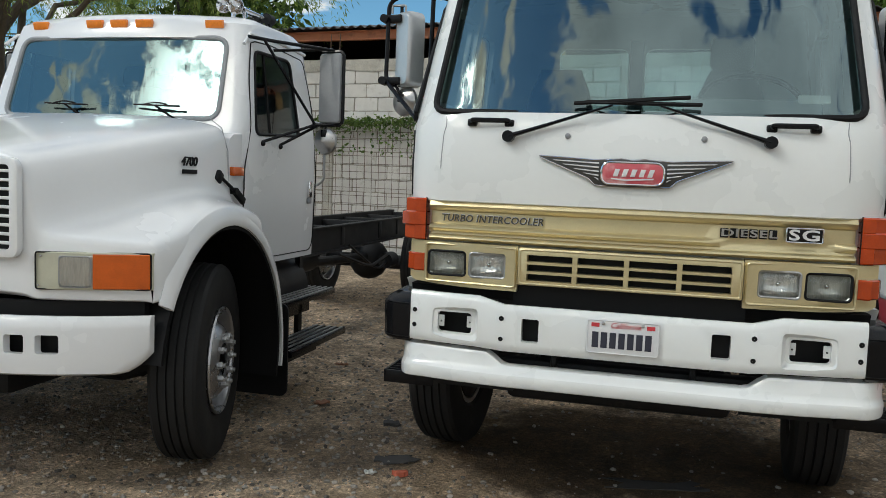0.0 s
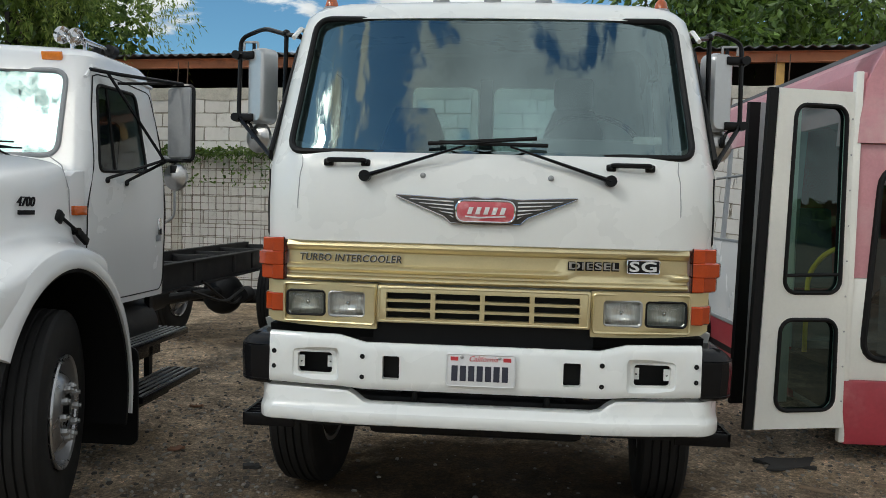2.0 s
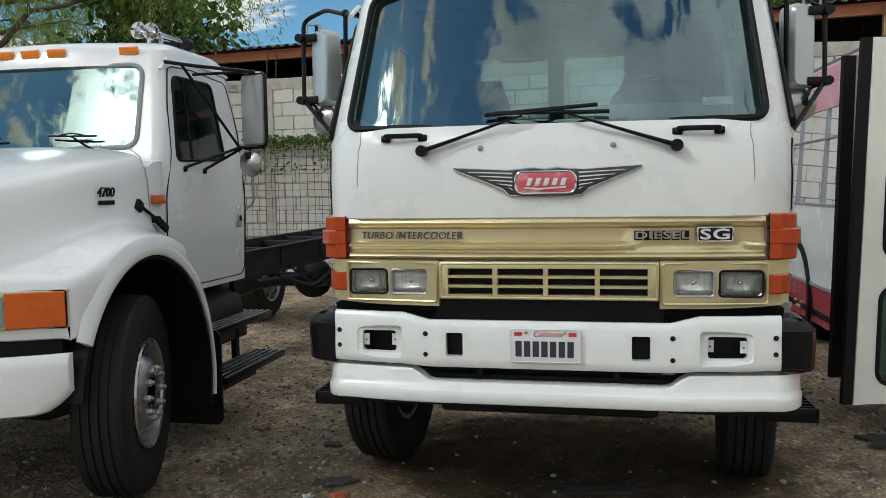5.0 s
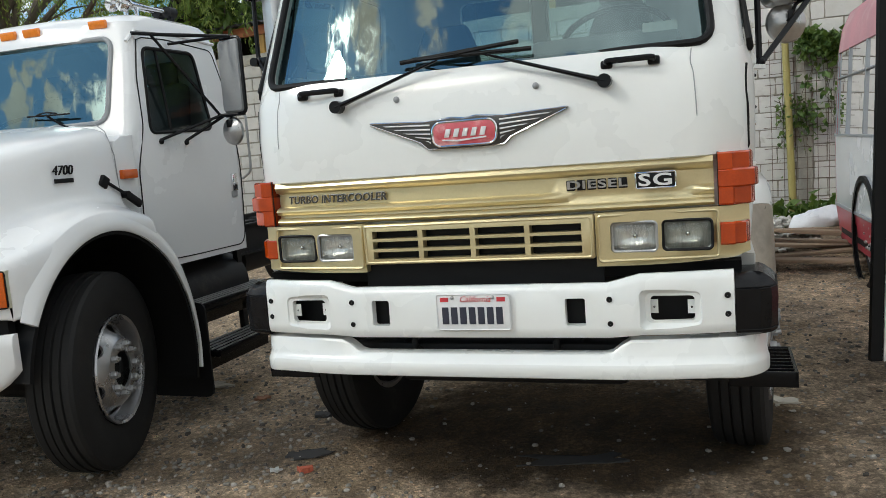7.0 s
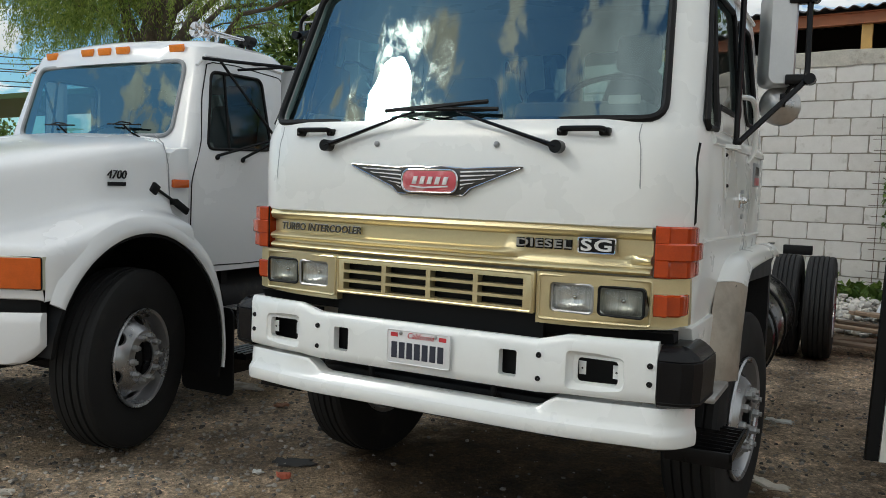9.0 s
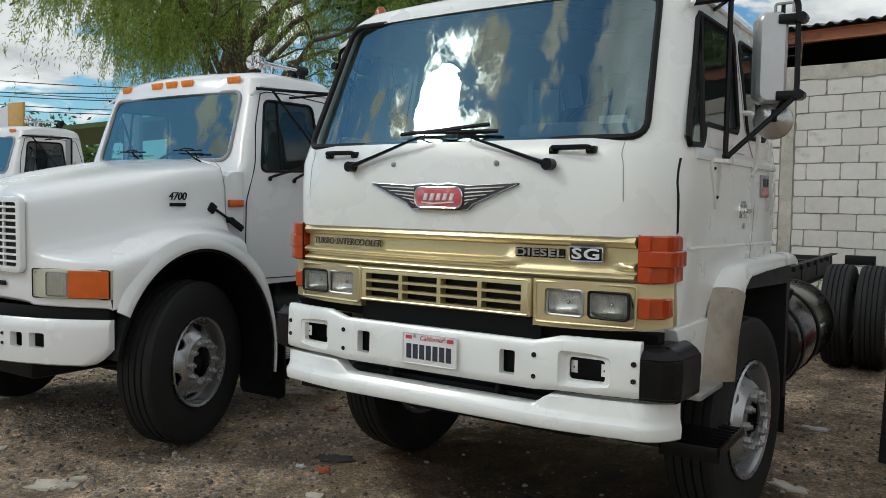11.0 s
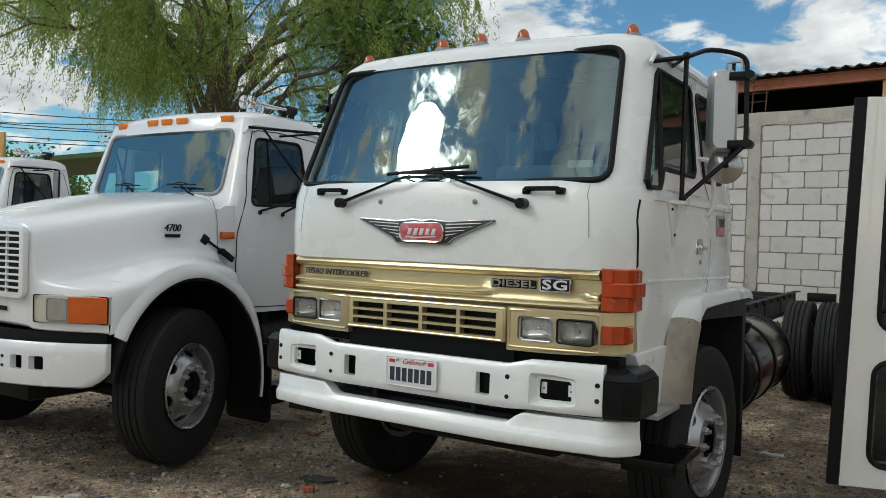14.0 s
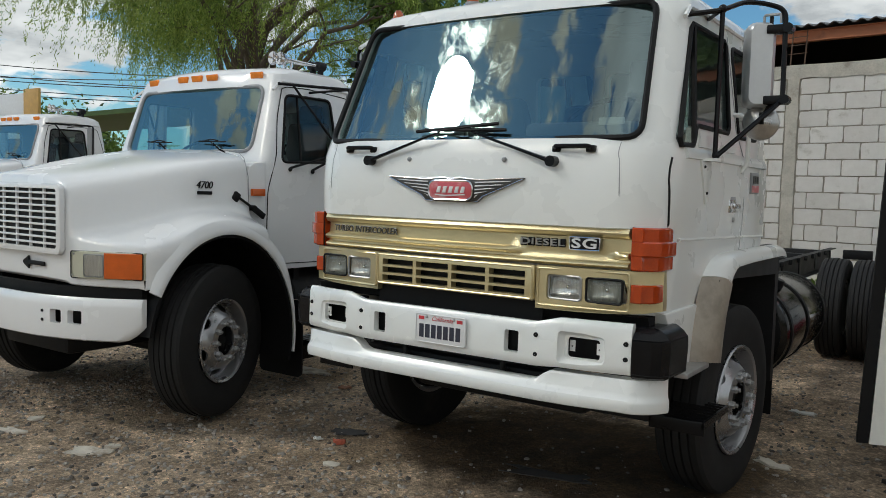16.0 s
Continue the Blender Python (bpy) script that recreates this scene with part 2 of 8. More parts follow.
STEEL = mat("dull_steel", (0.42, 0.42, 0.42), 0.38, 0.7, vary=0.25, grain=9, fine=70, dirt=(0.16, 0.12, 0.09), dirt_at=(0.6, 0.85))
BARE = mat("scuffed_primer_metal", (0.36, 0.31, 0.25), 0.42, 0.25, vary=0.12, grain=5, fine=60, dirt=(0.24, 0.205, 0.165), dirt_at=(0.48, 0.7))
SILVER = mat("silver_mirror_shell", (0.55, 0.56, 0.57), 0.34, 0.55, vary=0.06, grain=8)
GREYP = mat("grey_plastic", (0.30, 0.31, 0.32), 0.5, vary=0.1, grain=8)
AMBER = mat("amber_lens", (0.42, 0.046, 0.004), 0.12, vary=0.22, grain=14, fine=160, coat=0.7)
AMBER_L = mat("pale_amber_lens", (0.86, 0.24, 0.025), 0.2, vary=0.15, grain=20, fine=160, coat=0.5)
AMBER_T = mat("orange_turn_lens", (0.60, 0.105, 0.008), 0.18, vary=0.2, grain=9, fine=160, coat=0.6)
AMBER_DK = mat("dark_amber_dome", (0.40, 0.075, 0.008), 0.15, vary=0.15, grain=20, coat=0.7)
RED = mat("red_enamel", (0.58, 0.09, 0.11), 0.35, vary=0.2, grain=12, coat=0.3, dirt=(0.72, 0.38, 0.38), dirt_at=(0.45, 0.62))
BADGE = mat("tarnished_badge", (0.06, 0.058, 0.055), 0.4, 0.3, vary=0.25, grain=14)
LAMP = mat("lamp_reflector", (0.80, 0.81, 0.80), 0.16, 0.55, vary=0.3, grain=14, fine=50, bump=0.005, stretch=(5, 1, 0.6))
LAMP_DIM = mat("clouded_lamp", (0.50, 0.51, 0.48), 0.25, 0.35, vary=0.3, grain=10, fine=40, bump=0.004, stretch=(5, 1, 0.6))
LENS = glass("lamp_glass", (0.94, 0.95, 0.93), 0.03, 1.45)
PANE = glass("tinted_windscreen", (0.54, 0.72, 0.72), 0.0, 2.8, (0.75, 0.96, 1.0))
PANE_B = glass("blue_windscreen", (0.50, 0.70, 0.72), 0.0, 2.5, (0.68, 0.95, 1.0))
PANE_DK = glass("dark_side_glass", (0.62, 0.72, 0.70), 0.0, 1.5)
PANE_BUS = glass("bus_window_glass", (0.34, 0.44, 0.42))
PANE_DOOR = glass("green_door_glass", (0.26, 0.44, 0.40), 0.0, 1.75, (0.75, 0.95, 0.95))
MIRROR = mat("mirror_glass", (0.85, 0.86, 0.87), 0.02, 1.0, vary=0.01)
INSIDE = mat("grey_cab_lining", (0.15, 0.165, 0.17), 0.75, vary=0.12, grain=8, fine=80)
SEATS = mat("dark_seat_cloth", (0.085, 0.09, 0.10), 0.85, vary=0.2, grain=14, fine=200, bump=0.001)
BEIGE = mat("beige_moulding", (0.50, 0.49, 0.38), 0.45, vary=0.08, grain=9, fine=90)
PAPER = mat("white_paper", (0.70, 0.70, 0.66), 0.7, vary=0.08, grain=20)
PLATE = mat("number_plate_white", (0.72, 0.72, 0.72), 0.35, vary=0.05, grain=20, fine=120, dirt=(0.5, 0.47, 0.43), dirt_at=(0.6, 0.8))
INK = mat("dark_blue_ink", (0.03, 0.032, 0.05), 0.5, vary=0.1)
RED_INK = mat("red_ink", (0.55, 0.04, 0.05), 0.5, vary=0.1)
SCRIPT = mat("dark_lettering", (0.05, 0.045, 0.035), 0.5, vary=0.1)
MAROON = mat("faded_maroon_paint", (0.42, 0.045, 0.065), 0.42, vary=0.15, grain=2.5, fine=40, coat=0.15, dirt=(0.52, 0.22, 0.22), dirt_at=(0.5, 0.8))
PINK = mat("chalky_pink_paint", (0.58, 0.27, 0.30), 0.5, vary=0.15, grain=2.2, fine=50, dirt=(0.66, 0.45, 0.45), dirt_at=(0.48, 0.75))
YELLOW = mat("yellow_handrail", (0.75, 0.50, 0.02), 0.35, vary=0.06, coat=0.3)
BLOCK = mat("white_washed_block", (0.62, 0.60, 0.565), 0.9, grain=9, fine=60, bump=0.012, each=0.28,
            spread=((0.52, 0.495, 0.455), (0.69, 0.67, 0.635)), dirt=(0.40, 0.37, 0.32), dirt_at=(0.56, 0.80))
MORTAR = mat("grey_mortar", (0.29, 0.26, 0.215), 0.9, grain=6, fine=60, bump=0.006, vary=0.22, dirt=(0.42, 0.385, 0.325), dirt_at=(0.52, 0.7))
RENDER = mat("rough_cement_band", (0.45, 0.425, 0.37), 0.95, grain=5, fine=40, bump=0.02, vary=0.22, dirt=(0.27, 0.24, 0.20), dirt_at=(0.55, 0.72))
ORANGE = mat("orange_steel_beam", (0.50, 0.19, 0.09), 0.55, vary=0.15, grain=4, fine=60, dirt=(0.28, 0.11, 0.06), dirt_at=(0.55, 0.75))
OCHRE = mat("ochre_post_paint", (0.55, 0.33, 0.10), 0.6, vary=0.15, grain=5)
TANK_BLK = mat("gloss_black_tank", (0.008, 0.008, 0.008), 0.14, vary=0.3, grain=6, spec=0.35, dirt=(0.04, 0.034, 0.028), dirt_at=(0.6, 0.9))
TIN = mat("weathered_roof_sheet", (0.10, 0.105, 0.11), 0.6, 0.3, vary=0.25, grain=3, dirt=(0.13, 0.08, 0.06), dirt_at=(0.55, 0.75))
GLOOM = mat("shed_inside_shade", (0.035, 0.033, 0.031), 0.9, vary=0.2, grain=2)
REBAR = mat("rusty_wire", (0.13, 0.085, 0.06), 0.75, 0.3, vary=0.3, grain=20)
BAMBOO = mat("yellow_bamboo", (0.36, 0.30, 0.10), 0.5, vary=0.25, grain=4, fine=30, stretch=(6, 6, 1))
TIMBER = mat("weathered_timber", (0.24, 0.17, 0.115), 0.8, vary=0.3, grain=5, fine=70, bump=0.002, each=0.3, stretch=(1, 6, 6))
RUBBLE = mat("pale_rubble", (0.52, 0.50, 0.46), 0.9, vary=0.2, grain=8, fine=60, bump=0.003, island=0.4)
BARK = mat("grey_brown_bark", (0.13, 0.105, 0.08), 0.9, vary=0.35, grain=6, fine=40, bump=0.01, stretch=(3, 3, 0.8))


def leafy(m, share, glow):
    """Leaves pass part of the light through."""
    n, l = m.node_tree.nodes, m.node_tree.links
    thin, both_ways = n.new("ShaderNodeBsdfTranslucent"), n.new("ShaderNodeMixShader")
    tone = n["Principled BSDF"].inputs["Base Color"].links[0].from_socket
    warm = n.new("ShaderNodeMix")
    warm.data_type, warm.blend_type = "RGBA", "MULTIPLY"
    warm.inputs["Factor"].default_value, warm.inputs["B"].default_value = 1.0, (*glow, 1)
    l.new(tone, warm.inputs["A"])
    l.new(warm.outputs["Result"], thin.inputs["Color"])
    both_ways.inputs[0].default_value = share
    l.new(n["Principled BSDF"].outputs[0], both_ways.inputs[1])
    l.new(thin.outputs[0], both_ways.inputs[2])
    l.new(both_ways.outputs[0], n["Material Output"].inputs["Surface"])
    return m


LEAF_W = leafy(mat("willow_leaf", (0.17, 0.25, 0.05), 0.5, island=0.7, grain=0.6, spread=((0.10, 0.17, 0.04), (0.31, 0.38, 0.12))), 0.5, (1.6, 1.6, 0.9))
LEAF_B = leafy(mat("broad_leaf", (0.06, 0.11, 0.03), 0.45, island=0.7, grain=0.6, spread=((0.035, 0.07, 0.015), (0.19, 0.29, 0.075))), 0.35, (1.4, 1.4, 0.7))
LEAF_V = leafy(mat("vine_leaf", (0.10, 0.17, 0.04), 0.5, island=0.7, grain=3, spread=((0.05, 0.10, 0.02), (0.17, 0.25, 0.07))), 0.3, (1.3, 1.3, 0.7))
CABLE = mat("black_cable", (0.02, 0.02, 0.02), 0.6)
FABRIC = mat("white_sack", (0.68, 0.70, 0.73), 0.6, vary=0.08, grain=10, bump=0.004)
def ground_mat():
    """Packed dirt: brown and grey earth, gravel speckle, damp patches, shade painted under the cab-over truck."""
    m = bpy.data.materials.new("yard_dirt")
    m.use_nodes = True
    n, l = m.node_tree.nodes, m.node_tree.links
    p = n["Principled BSDF"]
    at = n.new("ShaderNodeTexCoord").outputs["Object"]

    def noisy(s, d, r):
        t = n.new("ShaderNodeTexNoise")
        t.inputs["Scale"].default_value, t.inputs["Detail"].default_value, t.inputs["Roughness"].default_value = s, d, r
        l.new(at, t.inputs["Vector"])
        return t.outputs[0]

    def ramp(v, stops):
        r = n.new("ShaderNodeValToRGB")
        while len(r.color_ramp.elements) < len(stops):
            r.color_ramp.elements.new(0.5)
        for e, (pos, c) in zip(r.color_ramp.elements, stops):
            e.position, e.color = pos, (*c, 1)
        l.new(v, r.inputs[0])
        return r.outputs[0]

    def mix(f, a, b, kind="MIX"):
        x = n.new("ShaderNodeMix")
        x.data_type, x.blend_type = "RGBA", kind
        for key, v in (("Factor", f), ("A", a), ("B", b)):
            if isinstance(v, (int, float)):
                x.inputs[key].default_value = v
            elif isinstance(v, tuple):
                x.inputs[key].default_value = (*v, 1)
            else:
                l.new(v, x.inputs[key])
        return x.outputs["Result"]

    earth = ramp(noisy(1.3, 8, 0.6), [(0.3, (0.235, 0.182, 0.135)), (0.5, (0.40, 0.322, 0.245)), (0.7, (0.60, 0.495, 0.385))])
    clumps = ramp(noisy(5.0, 8, 0.75), [(0.35, (0.48, 0.47, 0.46)), (0.65, (1.5, 1.46, 1.4))])
    col = mix(1.0, earth, clumps, "MULTIPLY")
    stones = n.new("ShaderNodeTexVoronoi")
    stones.inputs["Scale"].default_value = 85
    l.new(at, stones.inputs["Vector"])
    grit = ramp(stones.outputs["Color"], [(0.0, (0.62, 0.60, 0.58)), (0.6, (0.95, 0.93, 0.91)), (0.9, (1.7, 1.66, 1.6))])
    col = mix(0.5, col, grit, "MULTIPLY")
    crumbs = ramp(noisy(46, 9, 0.8), [(0.36, (0.42, 0.40, 0.38)), (0.52, (1.0, 0.98, 0.95)), (0.66, (1.9, 1.85, 1.75))])
    col = mix(0.75, col, crumbs, "MULTIPLY")
    pebbles = n.new("ShaderNodeTexVoronoi")
    pebbles.inputs["Scale"].default_value = 38
    l.new(at, pebbles.inputs["Vector"])
    lumps = ramp(pebbles.outputs["Color"], [(0.0, (0.6, 0.58, 0.55)), (0.55, (1.0, 0.99, 0.97)), (0.9, (2.0, 1.95, 1.85))])
    col = mix(0.6, col, lumps, "MULTIPLY")
    damp = ramp(noisy(0.55, 5, 0.55), [(0.50, (0, 0, 0)), (0.62, (1, 1, 1))])
    col = mix(damp, col, mix(1.0, col, (0.55, 0.53, 0.5), "MULTIPLY"))
    tan = ramp(noisy(0.9, 6, 0.6), [(0.54, (0, 0, 0)), (0.70, (0.6, 0.6, 0.6))])
    col = mix(tan, col, mix(1.0, grit, (0.40, 0.29, 0.17), "MULTIPLY"))
    rust = ramp(noisy(2.6, 7, 0.65), [(0.62, (0, 0, 0)), (0.74, (0.7, 0.7, 0.7))])
    col = mix(rust, col, (0.33, 0.17, 0.085))
    # damp olive-brown drip patch; shade under the cab-over truck is painted in
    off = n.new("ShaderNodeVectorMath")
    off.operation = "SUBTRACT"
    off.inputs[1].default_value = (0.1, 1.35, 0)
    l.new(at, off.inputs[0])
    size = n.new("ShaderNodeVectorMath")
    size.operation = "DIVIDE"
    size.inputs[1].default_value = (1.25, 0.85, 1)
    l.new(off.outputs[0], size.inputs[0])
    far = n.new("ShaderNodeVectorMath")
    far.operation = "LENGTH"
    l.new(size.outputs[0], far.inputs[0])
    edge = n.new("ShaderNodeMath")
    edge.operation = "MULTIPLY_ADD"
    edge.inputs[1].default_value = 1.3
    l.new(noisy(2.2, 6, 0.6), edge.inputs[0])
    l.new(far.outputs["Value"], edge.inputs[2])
    wet_shade = n.new("ShaderNodeMapRange")
    wet_shade.inputs["From Min"].default_value, wet_shade.inputs["From Max"].default_value = 1.95, 1.45
    wet_shade.interpolation_type = "SMOOTHSTEP"
    l.new(edge.outputs[0], wet_shade.inputs["Value"])
    col = mix(wet_shade.outputs[0], col, mix(0.6, (0.060, 0.043, 0.025), mix(1.0, col, (0.25, 0.21, 0.15), "MULTIPLY")))
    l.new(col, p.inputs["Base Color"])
    rough = n.new("ShaderNodeMapRange")
    rough.inputs["To Min"].default_value, rough.inputs["To Max"].default_value = 0.92, 0.62
    l.new(damp, rough.inputs["Value"])
    l.new(rough.outputs[0], p.inputs["Roughness"])
    p.inputs["Specular IOR Level"].default_value = 0.3
    h = n.new("ShaderNodeMath")
    h.operation = "ADD"
    l.new(noisy(34, 9, 0.78), h.inputs[0])
    half = n.new("ShaderNodeMath")
    half.operation = "MULTIPLY"
    half.inputs[1].default_value = 0.35
    l.new(pebbles.outputs["Distance"], half.inputs[0])
    l.new(half.outputs[0], h.inputs[1])
    b = n.new("ShaderNodeBump")
    b.inputs["Strength"].default_value, b.inputs["Distance"].default_value = 1.0, 0.03
    l.new(h.outputs[0], b.inputs["Height"])
    l.new(b.outputs[0], p.inputs["Normal"])
    return m


GROUND = ground_mat()
# ---- shape helpers ----
def bm_box(x0, x1, y0, y1, z0, z1, bev=0.0, seg=2):
    bm = bmesh.new()
    bmesh.ops.create_cube(bm, size=1.0, matrix=Matrix.LocRotScale(((x0 + x1) / 2, (y0 + y1) / 2, (z0 + z1) / 2), None, (abs(x1 - x0), abs(y1 - y0), abs(z1 - z0))))
    if bev:
        bmesh.ops.bevel(bm, geom=list(bm.edges), offset=bev, segments=seg, profile=0.5, affect="EDGES")
    return bm


def moved(bm, m):
    bm.transform(m)
    return bm


def join(*bms):
    out = bmesh.new()
    for b in bms:
        me = bpy.data.meshes.new("tmp")
        b.to_mesh(me)
        out.from_mesh(me)
        bpy.data.meshes.remove(me)
        b.free()
    return out


def arc(cx, cy, r, a0, a1, n):
    return [(cx + r * math.cos(radians(a0 + (a1 - a0) * i / n)), cy + r * math.sin(radians(a0 + (a1 - a0) * i / n))) for i in range(n + 1)]


def rrect(x0, x1, z0, z1, r, n=5):
    """Outline of a rounded rectangle, anticlockwise."""
    return arc(x1 - r, z0 + r, r, -90, 0, n) + arc(x1 - r, z1 - r, r, 0, 90, n) + arc(x0 + r, z1 - r, r, 90, 180, n) + arc(x0 + r, z0 + r, r, 180, 270, n)


def rquad(c, r, n=5):
    """A rounded four-sided outline through corners c."""
    out = []
    for i in range(4):
        p, a, b = Vector(c[i]), Vector(c[i - 1]), Vector(c[(i + 1) % 4])
        u, v = p + (a - p).normalized() * r, p + (b - p).normalized() * r
        for k in range(n + 1):
            t = k / n
            q = u * (1 - t) ** 2 + p * 2 * t * (1 - t) + v * t * t
            out.append((q.x, q.y))
    return out


def lift(plane, a, b, d):
    return {"xz": (a, d, b), "xy": (a, b, d), "yz": (d, a, b)}[plane]


def bm_prism(outline, plane, d0, d1, bev=0.0, seg=2):
    bm = bmesh.new()
    lo = [bm.verts.new(lift(plane, a, b, d0)) for a, b in outline]
    hi = [bm.verts.new(lift(plane, a, b, d1)) for a, b in outline]
    k = len(lo)
    for i in range(k):
        bm.faces.new((lo[i], lo[(i + 1) % k], hi[(i + 1) % k], hi[i]))
    caps = [bm.faces.new(lo[::-1]), bm.faces.new(hi)]
    bmesh.ops.recalc_face_normals(bm, faces=bm.faces)
    if bev:
        bmesh.ops.bevel(bm, geom=[e for f in caps for e in f.edges], offset=bev, segments=seg, profile=0.5, affect="EDGES")
    return bm


def bm_loft(rings, ends=True, around=True):
    bm = bmesh.new()
    vs = [[bm.verts.new(p) for p in r] for r in rings]
    k = len(vs[0])
    for a, b in zip(vs, vs[1:]):
        for i in range(k if around else k - 1):
            j = (i + 1) % k
            bm.faces.new((a[i], a[j], b[j], b[i]))
    if ends and around:
        bm.faces.new(vs[0][::-1])
        bm.faces.new(vs[-1])
    bmesh.ops.recalc_face_normals(bm, faces=bm.faces)
    return bm


def bent(pts, r=0.05, n=4):
    """A polyline with its corners rounded."""
    out = [Vector(pts[0])]
    for a, p, b in zip(pts, pts[1:], pts[2:]):
        a, p, b = Vector(a), Vector(p), Vector(b)
        k = min(r, (a - p).length * 0.45, (b - p).length * 0.45)
        u, v = p + (a - p).normalized() * k, p + (b - p).normalized() * k
        out += [u * (1 - t) ** 2 + p * 2 * t * (1 - t) + v * t * t for t in (i / n for i in range(n + 1))]
    return out + [Vector(pts[-1])]


def bm_tube(pts, r, n=8, closed=False, flat=1.0, taper=None):
    pts = [Vector(p) for p in pts]
    k, rings, up = len(pts), [], None
    for i, p in enumerate(pts):
        d = (pts[(i + 1) % k] - pts[i - 1]) if closed else (pts[min(i + 1, k - 1)] - pts[max(i - 1, 0)])
        d = d.normalized() if d.length > 1e-9 else Vector((0, 0, 1))
        if up is None:
            up = Vector((0, 0, 1)) if abs(d.z) < 0.9 else Vector((0, 1, 0))
        side = d.cross(up).normalized()
        up = side.cross(d).normalized()
        q = r if taper is None else r + (taper - r) * i / (k - 1)
        rings.append([p + side * (q * math.cos(2 * math.pi * j / n)) + up * (q * flat * math.sin(2 * math.pi * j / n)) for j in range(n)])
    if closed:
        rings.append(rings[0])
        bm = bm_loft(rings, ends=False)
        bmesh.ops.remove_doubles(bm, verts=bm.verts, dist=1e-5)
        return bm
    return bm_loft(rings)


def bm_revolve(profile, n=32, axis="x"):
    """Turns (radius, along) points about an axis; a closed profile makes a ring."""
    rings = []
    for i in range(n):
        a = 2 * math.pi * i / n
        c, s = math.cos(a), math.sin(a)
        rings.append([{"x": (h, r * c, r * s), "y": (r * c, h, r * s), "z": (r * c, r * s, h)}[axis] for r, h in profile])
    bm = bmesh.new()
    vs = [[bm.verts.new(p) for p in r] for r in rings]
    k = len(profile)
    for i in range(n):
        a, b = vs[i], vs[(i + 1) % n]
        for j in range(k - 1):
            bm.faces.new((a[j], a[j + 1], b[j + 1], b[j]))
    bmesh.ops.remove_doubles(bm, verts=bm.verts, dist=1e-5)
    bmesh.ops.recalc_face_normals(bm, faces=bm.faces)
    return bm


def bm_ball(x, y, z, r, sx=1, sy=1, sz=1, u=12, v=8):
    bm = bmesh.new()
    bmesh.ops.create_uvsphere(bm, u_segments=u, v_segments=v, radius=r, matrix=pose(x, y, z) @ Matrix.Diagonal((sx, sy, sz, 1)))
    return bm


def carve(bm, cutters, op="DIFFERENCE"):
    """A solid less (or times) other solids."""
    def solid(b):
        me = bpy.data.meshes.new("tmp")
        b.to_mesh(me)
        b.free()
        return new("tmp", me)
    ob = solid(bm)
    tools = [solid(c) for c in cutters]
    for t in tools:
        mod = ob.modifiers.new("cut", "BOOLEAN")
        mod.operation, mod.object, mod.solver = op, t, "EXACT"
    bpy.context.view_layer.update()
    me = bpy.data.meshes.new_from_object(ob.evaluated_get(bpy.context.evaluated_depsgraph_get()))
    out = bmesh.new()
    out.from_mesh(me)
    for o in (ob, *tools):
        old = o.data
        bpy.data.objects.remove(o)
        bpy.data.meshes.remove(old)
    bpy.data.meshes.remove(me)
    return out


def mesh_of(name, bm, material, sharp=32):
    me = bpy.data.meshes.new(name)
    bm.to_mesh(me)
    bm.free()
    me.materials.append(material)
    me.shade_smooth()
    me.set_sharp_from_angle(angle=radians(sharp))
    return me


def part(name, bm, material, parent, label="", sharp=32):
    ob = new(name, mesh_of(name, bm, material, sharp))
    ob.parent = parent
    return tagged(ob, label)


def thing(name, bm, material, label, category, group="", kind="", sharp=32):
    return tagged(new(name, mesh_of(name, bm, material, sharp)), label, category, group, kind)


def holder(name, label, category, m=None, group="", kind=""):
    ob = tagged(new(name), label, category, group, kind)
    ob.empty_display_size = 0.1
    if m is not None:
        ob.matrix_basis = m
    return ob


def repeat(ob, m, parent):
    """One more of a part, on the same mesh."""
    o = ob.copy()
    scene.collection.objects.link(o)
    o.parent = parent
    o.matrix_basis = m
    return o


def words(text, size, depth, m, spacing=1.0, shear=0.0, width=None, bold=0.0):
    """Lettering as a bmesh, standing in the xz plane of m."""
    cu = bpy.data.curves.new("tmp", "FONT")
    cu.body, cu.size, cu.extrude, cu.align_x, cu.align_y = text, size, depth, "CENTER", "CENTER"
    cu.space_character, cu.shear = spacing, shear
    cu.resolution_u, cu.offset = 3, bold
    ob = new("tmp", cu)
    bpy.context.view_layer.update()
    me = bpy.data.meshes.new_from_object(ob.evaluated_get(bpy.context.evaluated_depsgraph_get()))
    bm = bmesh.new()
    bm.from_mesh(me)
    bpy.data.objects.remove(ob)
    bpy.data.curves.remove(cu)
    bpy.data.meshes.remove(me)
    if width:
        xs = [v.co.x for v in bm.verts]
        k = width / (max(xs) - min(xs))
        bm.transform(Matrix.Diagonal((k, 1, 1, 1)))
    bm.transform(m @ pose(0, 0, 0, 90, 0, 0))
    return bm


def interp(table, z):
    """Rows of (z, a, b, ...) read between levels."""
    if z <= table[0][0]:
        return table[0][1:]
    for lo, hi in zip(table, table[1:]):
        if z <= hi[0]:
            t = (z - lo[0]) / (hi[0] - lo[0])
            return tuple(p + (q - p) * t for p, q in zip(lo[1:], hi[1:]))
    return table[-1][1:]


def cab_front(table, x, z):
    """Depth y of a cab's front at x, z; rows: z, half width, front y, bulge, front radius, back y, back radius."""
    w, yf, bulge, rf, yb, rb = interp(table, z)
    ax = min(abs(x), w)
    y = yf + bulge * min(ax / (w - rf), 1) ** 2
    if ax > w - rf:
        y += rf - math.sqrt(max(rf * rf - (ax - w + rf) ** 2, 0))
    return y


